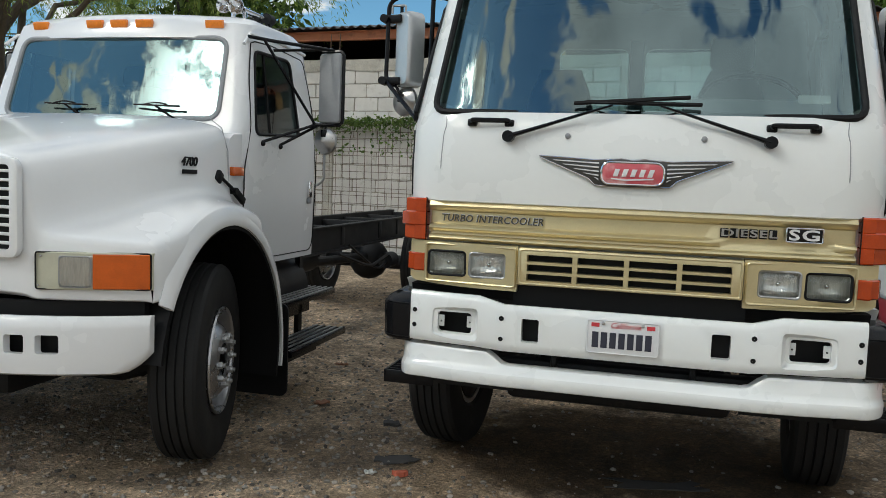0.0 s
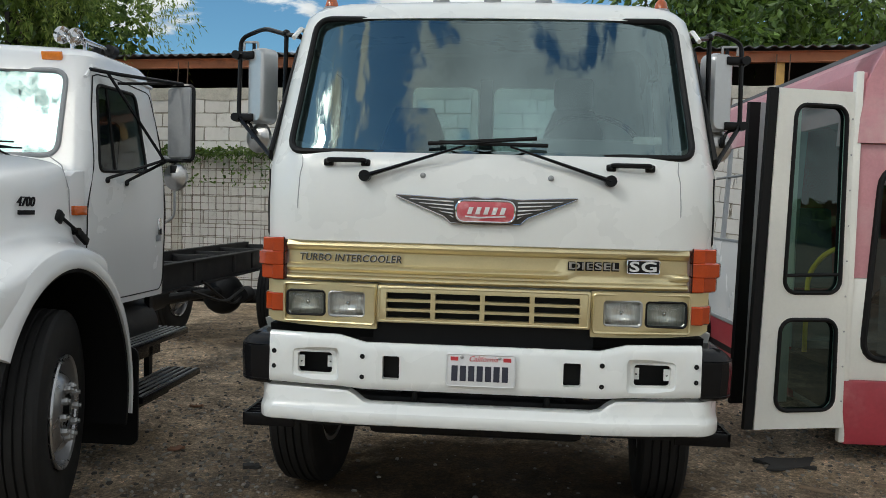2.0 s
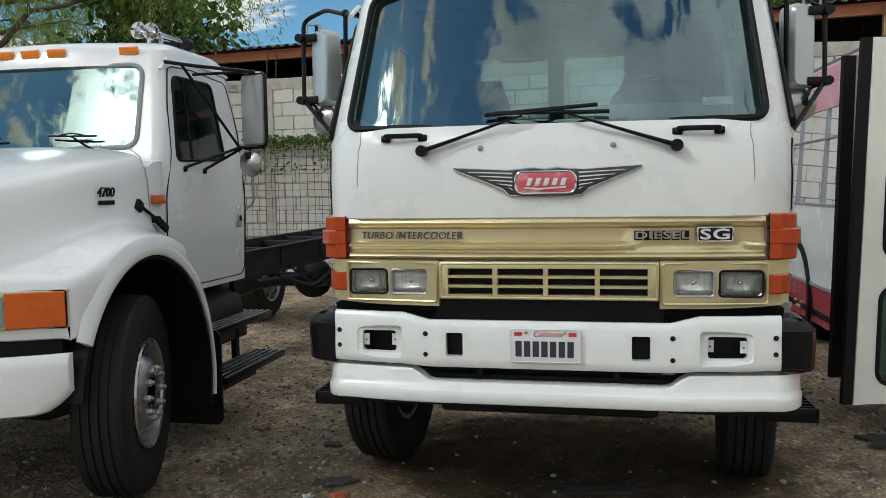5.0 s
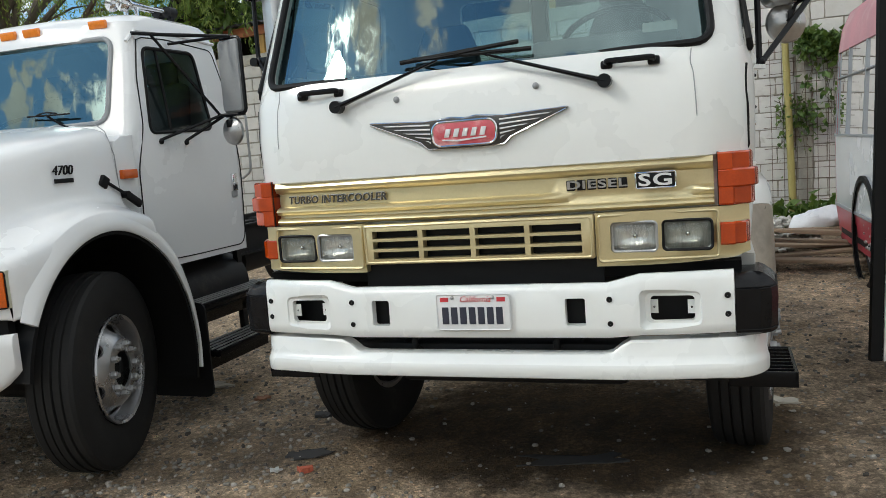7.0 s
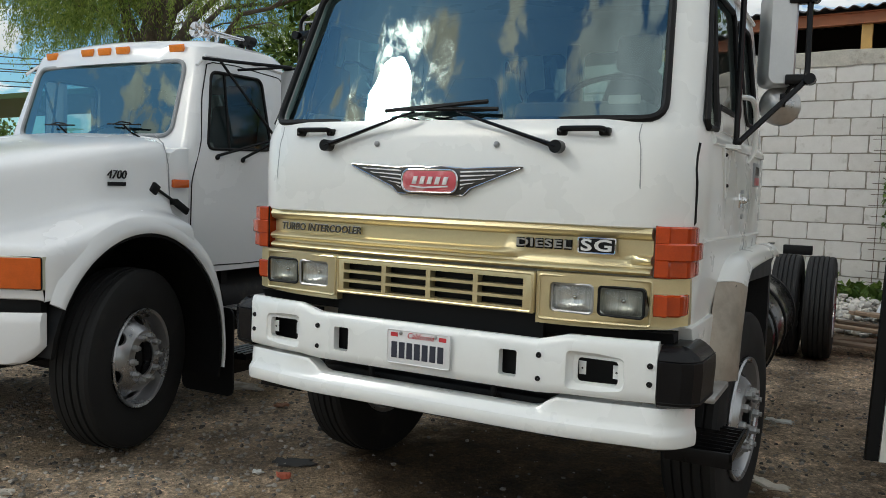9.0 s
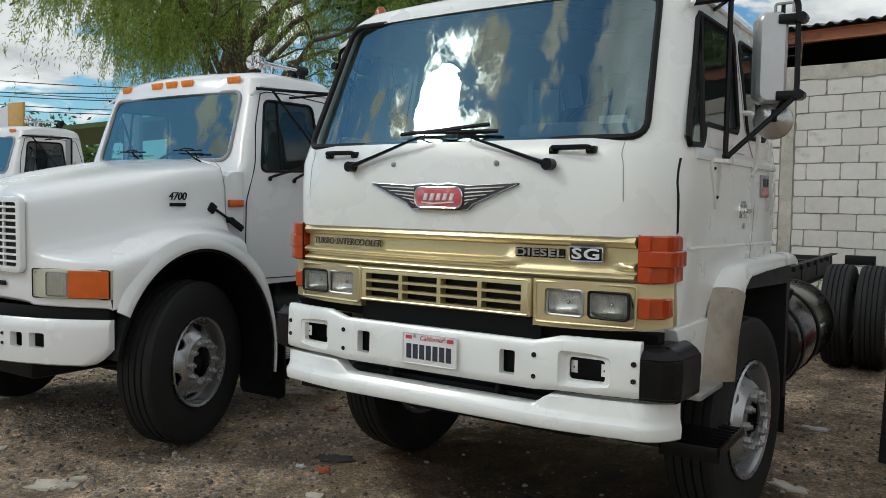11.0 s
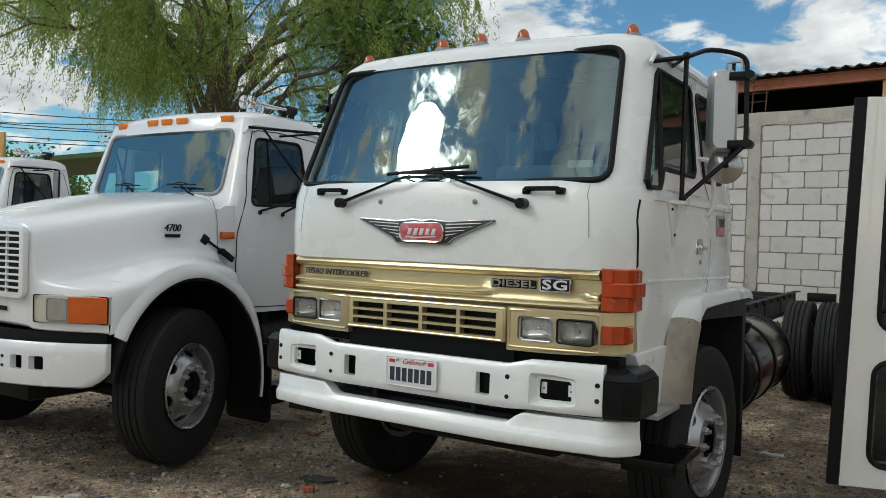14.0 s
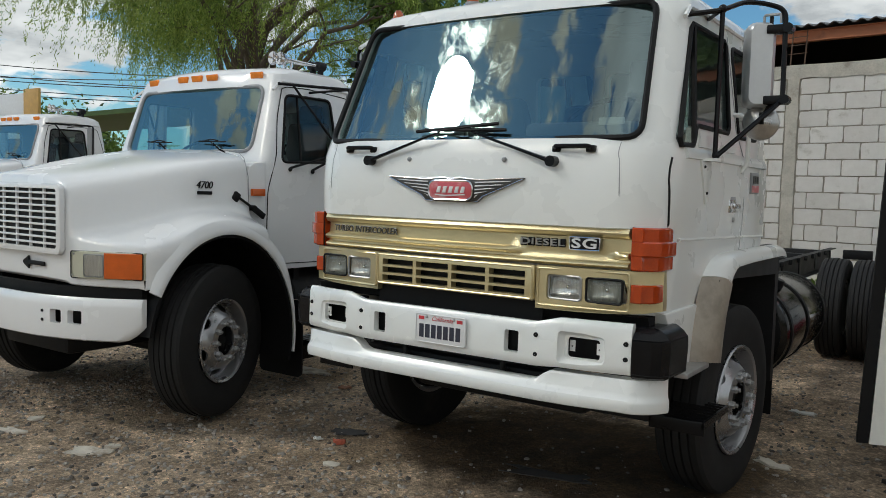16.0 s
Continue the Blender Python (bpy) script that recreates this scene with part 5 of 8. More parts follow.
# wing flares over the front wheels
for s in (-1, 1):
    def flare(path, lipd=0.055, sweep_back=0.12):
        out = []
        for i, (y, z) in enumerate(path):
            a, b = Vector(path[max(i - 1, 0)]), Vector(path[min(i + 1, len(path) - 1)])
            t = (b - a).normalized()
            ny, nz = -t.y, t.x
            if nz < 0 or (abs(nz) < 1e-6 and ny > 0):
                ny, nz = -ny, -nz
            back = sweep_back * min(1.0, max(0.0, (1.15 - y) / 0.25))
            sec = [(1.045, 0.012), (1.07, 0.018), (1.105, 0.016), (1.135, 0.004), (1.150, -0.020), (1.155, -0.045), (1.153, -lipd), (1.140, -lipd), (1.132, -0.03), (1.045, -0.012)]
            out.append([(s * x, y + ny * d + back * max(0.0, x - 1.04) / 0.11, z + nz * d) for x, d in sec])
        return bm_loft(out)
    low = [(0.645, 0.80), (0.655, 0.86), (0.675, 0.95), (0.707, 1.045), (0.755, 1.14), (0.80, 1.215)]
    high = [(0.80, 1.215), (0.84, 1.258), (0.90, 1.288), (0.97, 1.304), (1.05, 1.312), (1.4, 1.318), (1.8, 1.318), (2.18, 1.315), (2.26, 1.30)]
    part("wing_front", flare(low, 0.075), BARE, truck, "scuffed bare metal wing front", 50)
    part("wing_top", flare(high, 0.05), WHITE, truck, "white wing top", 50)
    part("wing_liner", bm_prism([(0.86, 1.20), (0.95, 1.27), (2.2, 1.27), (2.2, 0.45), (2.14, 0.45), (2.12, 1.15), (1.0, 1.20)], "yz", min(s * 0.66, s * 1.12), max(s * 0.66, s * 1.12)), DARK, truck)
    part("mud_flap", bm_box(s * 0.72, s * 1.12, 2.20, 2.215, 0.22, 1.2, 0.004), SEAL, truck)
    part("cab_skirt", bm_prism([(0.26, 1.09), (0.74, 1.09), (0.66, 0.80), (0.42, 0.86), (0.34, 1.0)], "yz", min(s * 0.90, s * 1.052), max(s * 0.90, s * 1.052), 0.01), WHITE, truck)
    part("skirt_ledge", bm_box(s * 0.84, s * 1.135, 0.36, 0.70, 0.785, 0.81, 0.006), STEEL, truck)
    # foot step of open mesh
    tread = part("foot_step", join(bm_box(s * 0.94, s * 1.205, 0.42, 0.432, 0.515, 0.58, 0.003), bm_box(s * 0.94, s * 1.205, 0.818, 0.83, 0.545, 0.58, 0.003), bm_box(s * 0.94, s * 0.952, 0.42, 0.83, 0.545, 0.58), bm_box(s * 1.193, s * 1.205, 0.42, 0.83, 0.545, 0.58)), BLACK, truck, "black open mesh foot step")
    for i in range(7):
        yy = 0.47 + 0.053 * i
        part("bar", bm_box(s * 0.955, s * 1.192, yy, yy + 0.008, 0.562, 0.578), BLACK, tread)
    for i in range(4):
        xx = s * (0.985 + 0.052 * i)
        part("bar", bm_box(xx - 0.004, xx + 0.004, 0.45, 0.80, 0.558, 0.572), BLACK, tread)
    part("step_bracket", bm_box(s * 0.55, s * 0.96, 0.55, 0.62, 0.50, 0.57), DARK, truck)
    wheel(truck, pose(s * 1.01, 1.27, 0.512, 0, 0, -5), s, True, 0.532)
    wheel(truck, pose(s * 1.20, 6.1, 0.503), s, False)
    wheel(truck, pose(s * 0.89, 6.1, 0.503), -s, True)
    rail = part("chassis_rail", bm_loft([[(s * 0.38, y, z0), (s * 0.46, y, z0), (s * 0.46, y, z0 + 0.012), (s * 0.39, y, z0 + 0.012), (s * 0.39, y, 0.968), (s * 0.46, y, 0.968), (s * 0.46, y, 0.98), (s * 0.38, y, 0.98)] for y, z0 in ((0.2, 0.74), (1.4, 0.72), (8.6, 0.72), (8.9, 0.80))]), DARK, truck, "dark steel chassis rail")
    for i in range(14):
        part("rail_bracket", bm_box(s * 0.455, s * 0.49, 2.5 + 0.42 * i, 2.58 + 0.42 * i, 0.93, 0.985, 0.004), DARK, rail)
for y in (0.35, 1.9, 3.0, 4.2, 5.0, 5.9, 6.8, 7.8, 8.85):
    part("cross_member", bm_box(-0.40, 0.40, y - 0.05, y + 0.05, 0.76, 0.94, 0.008), DARK, truck)
part("front_axle", join(bm_tube([(-0.84, 1.27, 0.50), (-0.62, 1.27, 0.42), (0.62, 1.27, 0.42), (0.84, 1.27, 0.50)], 0.06, 10), bm_box(-0.55, -0.45, 0.7, 2.0, 0.52, 0.60, 0.01), bm_box(0.45, 0.55, 0.7, 2.0, 0.52, 0.60, 0.01)), DARK, truck)
part("rear_axle", join(bm_tube([(-0.9, 6.1, 0.50), (0.9, 6.1, 0.50)], 0.09, 12), bm_ball(0, 6.1, 0.50, 0.24), bm_box(-0.55, -0.45, 5.2, 6.7, 0.62, 0.72, 0.01), bm_box(0.45, 0.55, 5.2, 6.7, 0.62, 0.72, 0.01)), DARK, truck)
part("engine", join(bm_box(-0.34, 0.34, 0.45, 1.75, 0.62, 1.12, 0.04), bm_box(-0.60, 0.52, 0.62, 1.0, 0.44, 0.60, 0.04), bm_tube([(0, 1.7, 0.72), (0, 5.8, 0.55)], 0.055, 10)), DARK, truck)
part("radiator", join(bm_box(-0.45, 0.45, 0.28, 0.36, 0.60, 1.08, 0.02), bm_tube(bent([(-0.3, 0.25, 0.95), (-0.1, 0.2, 1.02), (0.1, 0.22, 0.98)], 0.05), 0.022, 8), bm_box(-0.62, 0.62, 0.16, 0.26, 0.62, 0.76, 0.02)), DARK, truck)
for x in (-0.30, 0.30):
    part("tow_hook", bm_tube(bent([(x, 0.28, 0.72), (x, 0.12, 0.74), (x, 0.10, 0.79), (x, 0.28, 0.80)], 0.03), 0.014, 8), DARK, truck)
tank = part("fuel_tank", moved(bm_revolve([(0.001, 2.62), (0.27, 2.62), (0.315, 2.635), (0.325, 2.67), (0.325, 4.05), (0.315, 4.085), (0.27, 4.10), (0.001, 4.10)], 44, "y"), Matrix.Translation((0.80, 0, 0.68))), TANK_BLK, truck, "glossy black fuel tank")
for y in (2.72, 3.30, 3.98):
    part("tank_strap", moved(bm_revolve([(0.326, y - 0.03), (0.336, y - 0.026), (0.336, y + 0.026), (0.326, y + 0.03)], 44, "y"), Matrix.Translation((0.80, 0, 0.68))), SEAL, tank)
part("tank_end", moved(bm_revolve([(0.001, 2.612), (0.262, 2.612), (0.272, 2.617), (0.272, 2.63)], 40, "y"), Matrix.Translation((0.80, 0, 0.68))), SEAL, tank, "black tank end")
part("filler_cap", moved(bm_revolve([(0.001, 0.07), (0.05, 0.07), (0.055, 0.05), (0.055, 0)], 16, "z"), pose(0.93, 3.0, 0.975, 0, 22, 0)), DARK, tank)
part("air_filter", join(bm_tube([(0.86, 2.30, 0.78), (0.86, 2.58, 0.78)], 0.09, 16), bm_ball(0.86, 2.32, 0.78, 0.09)), GREYP, truck)
part("battery_box", bm_box(-1.0, -0.52, 2.7, 3.5, 0.50, 0.92, 0.02), DARK, truck)
part("rear_light_box", bm_box(0.60, 0.95, 8.5, 8.6, 0.86, 0.98, 0.01), SEAL, truck)
part("hose", bm_tube([(0.70 + 0.1 * math.cos(i / 12 * math.pi), 4.5 + 0.09 * i, 0.80 - 0.22 * math.sin(i / 12 * math.pi)) for i in range(13)], 0.016, 6), SEAL, truck)
part("hose", bm_tube([(0.52 + 0.2 * math.sin(i / 12 * math.pi), 2.35 + 0.05 * i, 0.93 - 0.16 * math.sin(i / 12 * math.pi)) for i in range(13)], 0.014, 6), SEAL, truck)

# inside the cab
part("dashboard", bm_loft([[(x, 0.22, 1.78), (x, 0.30, 1.885), (x, 0.50, 1.90), (x, 0.62, 1.86), (x, 0.66, 1.70), (x, 0.60, 1.45), (x, 0.25, 1.45)] for x in (-0.95, 0.95)]), INSIDE, truck)
part("instrument_hood", bm_box(0.20, 0.80, 0.42, 0.62, 1.86, 1.985, 0.03), INSIDE, truck)
for x, up in ((-0.48, 0.0), (0.48, 0.0)):
    seat = part("seat", join(moved(bm_box(-0.25, 0.25, -0.25, 0.25, -0.07, 0.07, 0.05, 3), pose(x, 1.08, 1.58)), moved(bm_loft([[(px * k, py, z) for px, py in rrect(-0.5, 0.5, -0.05, 0.05, 0.04, 3)] for z, k in ((0.0, 0.46), (0.3, 0.44), (0.50, 0.34), (0.62, 0.24))]), pose(x, 1.32, 1.62, -10))), SEATS, truck, "dark cloth cab seat")
    if x > 0:
        part("headrest", moved(bm_box(-0.12, 0.12, -0.045, 0.045, 0, 0.20, 0.04, 3), pose(x, 1.43, 2.245, -8)), SEATS, seat)
part("steering_wheel", join(moved(bm_tube([(0.235 * math.cos(i * math.pi / 18), 0.235 * math.sin(i * math.pi / 18), 0) for i in range(36)], 0.014, 8, True), pose(0.52, 0.74, 2.0, 40)),
                            moved(bm_tube([(-0.23, 0, 0), (0, 0.0, -0.03), (0.23, 0, 0)], 0.014, 6), pose(0.52, 0.74, 2.0, 40)), bm_tube([(0.52, 0.74, 1.99), (0.50, 0.50, 1.62)], 0.03, 8)), BLACK, truck, "black steering wheel")
part("centre_post", bm_box(-0.105, -0.02, 1.93, 1.97, 1.90, 2.5, 0.01), INSIDE, truck)
part("document", bm_prism(rrect(0.67, 0.80, 1.955, 1.99, 0.004, 1), "xz", 0.30, 0.302), PAPER, truck)
# ---- bonneted truck beside it ----
B_CAB = [
    (0.98, 0.985, 1.00, 0.02, 0.10, 2.26, 0.08),
    (1.50, 1.005, 1.00, 0.02, 0.10, 2.26, 0.10),
    (1.80, 1.000, 1.00, 0.03, 0.10, 2.26, 0.10),
    (1.90, 0.990, 1.01, 0.065, 0.085, 2.26, 0.10),
    (2.20, 0.950, 1.10, 0.065, 0.085, 2.25, 0.10),
    (2.46, 0.912, 1.175, 0.07, 0.085, 2.23, 0.12),
    (2.565, 0.895, 1.205, 0.075, 0.10, 2.21, 0.14),
    (2.605, 0.870, 1.235, 0.085, 0.16, 2.17, 0.16),
    (2.632, 0.810, 1.285, 0.11, 0.16, 2.10, 0.16),
    (2.648, 0.68, 1.42, 0.09, 0.14, 1.98, 0.16),
]
bonnet = holder("truck", "white bonneted truck with white slatted grille and bare chassis", "truck")
outer, inner = cab_shell(B_CAB, [r[0] for r in B_CAB])
SCREEN_B = rquad([(-0.815, 1.925), (0.815, 1.925), (0.785, 2.462), (-0.785, 2.462)], 0.09)
SIDE_B = rquad([(1.235, 1.845), (1.905, 1.87), (1.865, 2.40), (1.335, 2.395)], 0.06)
BACK_B = rrect(-0.55, 0.55, 1.95, 2.35, 0.08)
cab = carve(outer, [inner, bm_prism(SCREEN_B, "xz", 0.5, 1.7), bm_prism(SIDE_B, "yz", -2, 2), bm_prism(BACK_B, "xz", 2.0, 2.5), bm_prism(arc(0.475, 0.50, 0.74, 0, 350, 35), "yz", -1.5, -0.5), bm_prism(arc(0.475, 0.50, 0.74, 0, 350, 35), "yz", 0.5, 1.5)])
part("cab", cab, WHITE_B, bonnet, "white painted steel cab", 28)
b_front = lambda off: (lambda x, z: (x, cab_front(B_CAB, x, z) + off, z))
b_side = lambda s, off: (lambda y, z: (s * (interp(B_CAB, z)[0] + off), y, z))
w = part("windscreen", pane_on(lambda x, z: (x, 1.030 + 0.31 * (z - 1.9) + 0.055 * x * x, z), SCREEN_B, 10), PANE_B, bonnet, "blue tinted windscreen glass")
w.visible_shadow = False
part("seal", bm_tube([b_front(0.0)(x, z) for x, z in SCREEN_B], 0.017, 8, True), GREYP, w)
w = part("back_window", pane_on(lambda x, z: (x, interp(B_CAB, z)[4] - 0.01, z), BACK_B, 3, (0, 1, 0)), PANE, bonnet)
w.visible_shadow = False
for s in (-1, 1):
    w = part("door_window", pane_on(b_side(s, -0.012), SIDE_B, 4, (s, 0, 0)), PANE_DK, bonnet, "dark door glass")
    w.visible_shadow = False
    part("seal", bm_tube([b_side(s, 0.0)(y, z) for y, z in SIDE_B], 0.012, 6, True), SEAL, w)
    part("quarter_bar", bm_tube([b_side(s, -0.008)(1.46, 1.86), b_side(s, -0.008)(1.475, 2.39)], 0.010, 6), SEAL, w)
    gap = [(1.30, 2.44), (1.22, 2.2), (1.18, 1.9), (1.08, 1.62), (1.075, 1.5), (1.08, 1.15), (1.12, 1.03), (1.6, 1.02), (2.15, 1.02), (2.195, 1.10), (2.195, 1.6), (2.18, 2.1), (2.10, 2.44), (1.6, 2.47), (1.36, 2.46)]
    part("door_gap", bm_tube([b_side(s, 0.0005)(v.x, v.y) for v in bent([(y, z, 0) for y, z in gap], 0.05)], 0.0045, 5, True), SEAL, bonnet)
    part("drip_rail", bm_tube([b_side(s, 0.004)(y, z) for y, z in ((1.20, 2.42), (1.30, 2.50), (1.7, 2.515), (2.15, 2.49))], 0.012, 6), WHITE_B, bonnet)
    h = part("door_handle", join(bm_box(s * 1.0, s * 1.025, 2.055, 2.115, 1.42, 1.545, 0.008)), CHROME, bonnet, "chrome door handle")
    part("handle_recess", bm_box(s * 1.0, s * 1.012, 2.05, 2.12, 1.375, 1.42, 0.01), GREYP, h)
    part("cowl_marker", bm_box(s * 0.995, s * 1.03, 0.905, 1.035, 1.572, 1.628, 0.008), AMBER_T, bonnet, "amber cowl marker lamp")
    part("grab_rail", bm_tube(bent([(s * 0.95, 2.28, 2.0), (s * 1.03, 2.30, 1.98), (s * 1.03, 2.30, 1.55), (s * 0.96, 2.28, 1.50)], 0.05), 0.010, 7), STEEL, bonnet)
    part("cowl_side", bm_prism([(0.87, 1.30), (1.06, 1.20), (1.06, 1.84), (0.95, 1.83), (0.90, 1.80), (0.87, 1.72)], "yz", min(s * 0.60, s * 0.998), max(s * 0.60, s * 0.998), 0.01), WHITE_B, bonnet)
for x in (-0.66, -0.19, 0.0, 0.19, 0.68):
    y = cab_front(B_CAB, x, 2.55)
    part("roof_marker", moved(bm_box(-0.062, 0.062, -0.018, 0.012, -0.026, 0.026, 0.006), pose(x, y - 0.002, 2.556, 14, 0, 6 * x)), AMBER_L, bonnet, "amber rectangular roof marker")
for x in (-0.28, 0.40):
    y = cab_front(B_CAB, x, 1.96) - 0.02
    a = part("wiper_arm", bm_tube([(x + 0.16, y + 0.03, 1.905), (x + 0.10, y - 0.005, 1.94), (x, y, 2.0)], 0.007, 6), BLACK, bonnet)
    part("wiper_blade", join(bm_tube([(x - 0.17, y + 0.01, 2.008), (x, y - 0.004, 2.003), (x + 0.17, y + 0.006, 2.0)], 0.006, 6), bm_tube(bent([(x - 0.08, y, 2.01), (x, y - 0.012, 2.022), (x + 0.08, y, 2.01)], 0.03), 0.005, 5)), SEAL, a)

# bonnet and wings as one moulding
ARCH_Y, ARCH_Z, ARCH_A, ARCH_B = 0.475, 0.50, 0.655, 0.80
HOOD = [  # y, hood top z, hood half width, wing top z, wing half width
    (-0.400, 1.640, 0.655, 1.225, 1.200),
    (-0.370, 1.662, 0.672, 1.245, 1.222),
    (-0.28, 1.680, 0.705, 1.262, 1.235),
    (-0.15, 1.703, 0.750, 1.285, 1.240),
    (0.00, 1.735, 0.812, 1.325, 1.245),
    (0.15, 1.768, 0.870, 1.372, 1.250),
    (0.30, 1.802, 0.925, 1.405, 1.250),
    (0.45, 1.832, 0.960, 1.420, 1.250),
    (0.60, 1.860, 0.980, 1.418, 1.250),
    (0.75, 1.885, 0.990, 1.395, 1.248),
    (0.88, 1.905, 0.995, 1.355, 1.245),
]


def sweep(x, y):
    """How far the front is swept back towards its corners."""
    k = max(0.0, (abs(x) - 0.55) / 0.67)
    return 0.24 * k * k * max(0.0, min(1.0, (0.45 - y) / 0.85))


def arch_z(y):
    k = (y - ARCH_Y) / ARCH_A
    return ARCH_Z + ARCH_B * math.sqrt(1 - k * k) if abs(k) < 1 else 0.0


def hood_half(row):
    y, zt, hw, zf, fo = row
    side = [(0.0, zt + 0.035), (hw * 0.45, zt + 0.028), (hw * 0.75, zt + 0.008), (hw - 0.07, zt - 0.025), (hw - 0.025, zt - 0.06), (hw, zt - 0.12),
            (hw + 0.012, (zt + zf) / 2 + 0.02), (hw + 0.03, zf + 0.075), (hw + 0.075, zf + 0.035), ((hw + fo) / 2 + 0.03, zf + 0.012), (fo - 0.07, zf), (fo - 0.025, zf - 0.018), (fo, zf - 0.06)]
    bottom = max(0.945, arch_z(y + sweep(fo, y)) + 0.004)
    side += [(fo + 0.004, (zf - 0.06) * 0.5 + bottom * 0.5), (fo, min(bottom, zf - 0.065))]
    return [(x, y + sweep(x, y), z) for x, z in side]


rings = []
for row in HOOD:
    half = hood_half(row)
    rings.append([(-x, y, z) for x, y, z in half[::-1]] + half[1:])
hood = bm_loft(rings, ends=False, around=False)
first = hood_half(HOOD[0])
cols = sorted({round(x, 4): z for x, y, z in first if x <= 1.2}.items())
pts = [(-x, z) for x, z in cols[::-1]] + cols[1:]
face = [[(x, HOOD[0][0] + sweep(x, HOOD[0][0]), z) for x, z in pts], [(x, HOOD[0][0] + sweep(x, HOOD[0][0]) + 0.004, 0.945) for x, z in pts]]
hood = join(hood, bm_loft(face, ends=False, around=False))
bmesh.ops.remove_doubles(hood, verts=hood.verts, dist=0.002)
bmesh.ops.recalc_face_normals(hood, faces=hood.faces)
hood_ob = part("hood", hood, WHITE_B, bonnet, "white moulded bonnet with wings", 60)
thick = hood_ob.modifiers.new("thick", "SOLIDIFY")
thick.thickness, thick.offset = 0.016, -1
smooth = hood_ob.modifiers.new("round", "SUBSURF")
smooth.levels = smooth.render_levels = 2
# wing lip round each arch, running down behind the wheel
for s in (-1, 1):
    rings = []
    for i in range(37):
        a = radians(150 - 160 * i / 36)
        c, q = math.cos(a), math.sin(a)
        y, z = ARCH_Y + ARCH_A * c, ARCH_Z + ARCH_B * q
        grow = 0.022 + 0.078 * min(1.0, max(0, q) * 1.5)
        oy, oz = ARCH_Y + (ARCH_A + grow) * c, ARCH_Z + (ARCH_B + grow) * q
        rings.append([(s * 1.235, y + 0.01 * c, z + 0.01 * q), (s * 1.262, y, z), (s * 1.268, y + 0.012 * c, z + 0.012 * q), (s * 1.262, (y + oy) / 2, (z + oz) / 2), (s * 1.228, oy, oz), (s * 1.215, oy - 0.01 * c, oz - 0.01 * q)])
    part("wing_lip", bm_loft(rings), WHITE_B, bonnet, "", 50)
    rings = []
    for i in range(25):
        a = radians(170 - 185 * i / 24)
        y, z = ARCH_Y + (ARCH_A - 0.02) * math.cos(a), ARCH_Z + (ARCH_B - 0.02) * math.sin(a)
        rings.append([(s * 1.245, y, z), (s * 0.55, y, z), (s * 0.55, y + 0.022 * math.cos(a), z + 0.022 * math.sin(a)), (s * 1.245, y + 0.022 * math.cos(a), z + 0.022 * math.sin(a))])
    part("wing_liner", bm_loft(rings), SEAL, bonnet)
    part("mud_flap", bm_prism(rrect(s * 1.02 - 0.24, s * 1.02 + 0.24, 0.13, 0.75, 0.05, 3), "xz", 1.22, 1.235), SEAL, bonnet, "black rubber mud flap")
    part("inner_panel", bm_box(min(s * 0.50, s * 0.55), max(s * 0.50, s * 0.55), -0.15, 1.3, 0.60, 1.35), SEAL, bonnet)
# shut line between bonnet and cowl, latches, numbers
for s in (-1, 1):
    part("hood_gap", bm_tube([(s * 1.001, 0.885, 1.18), (s * 1.003, 0.885, 1.5), (s * 0.998, 0.88, 1.72), (s * 0.96, 0.87, 1.86), (s * 0.86, 0.88, 1.925)], 0.0035, 6), GREYP, bonnet)
    latch = part("hood_latch", join(bm_tube([(s * 1.02, 0.76, 1.565), (s * 1.045, 0.90, 1.475)], 0.010, 8), moved(bm_box(-0.018, 0.018, -0.03, 0.03, -0.035, 0.035, 0.01), pose(s * 1.012, 0.75, 1.565, -35)), moved(bm_box(-0.014, 0.014, -0.065, 0.065, -0.024, 0.024, 0.009), pose(s * 1.04, 0.955, 1.445, -32)), bm_tube([(s * 0.99, 0.90, 1.48), (s * 1.055, 0.90, 1.48)], 0.022, 10)), SEAL, bonnet, "black rubber bonnet latch")
    num = part("model_number", words("4700", 0.075, 0.004, pose(s * 0.986, 0.475, 1.645, 0, 0, 83 if s > 0 else -97) @ Matrix.Diagonal((1, 1, 1, 1)), 0.95, 0.2, 0.135), SEAL, bonnet)
    part("model_bar", moved(bm_box(-0.06, 0.06, -0.006, 0.006, -0.012, 0.012, 0.002), pose(s * 0.990, 0.475, 1.59, 0, 0, 83 if s > 0 else -97)), SEAL, num)

# grille
grille = part("grille", carve(bm_prism(rrect(-0.65, 0.65, 1.155, 1.63, 0.05), "xz", -0.435, -0.395, 0.008), [bm_prism(rrect(-0.605, 0.605, 1.195, 1.595, 0.02), "xz", -0.6, -0.2)]), WHITE_B, bonnet, "white moulded grille surround")
part("grille_back", bm_box(-0.61, 0.61, -0.408, -0.403, 1.19, 1.60), SEAL, grille)
for i in range(9):
    z = 1.218 + 0.0425 * i
    part("slat", bm_box(-0.608, 0.608, -0.432, -0.410, z, z + 0.015, 0.004), WHITE_B, grille)
for i in range(6):
    x = -0.435 + 0.174 * i
    part("rib", bm_box(x - 0.008, x + 0.008, -0.424, -0.409, 1.195, 1.598), WHITE_B, grille)
part("arrow_mark", join(bm_box(0.20, 0.42, -0.412, -0.402, 1.065, 1.095, 0.003), bm_prism([(0.22, 1.035), (0.22, 1.125), (0.15, 1.09), (0.15, 1.07)], "xz", -0.412, -0.402)), SEAL, bonnet)

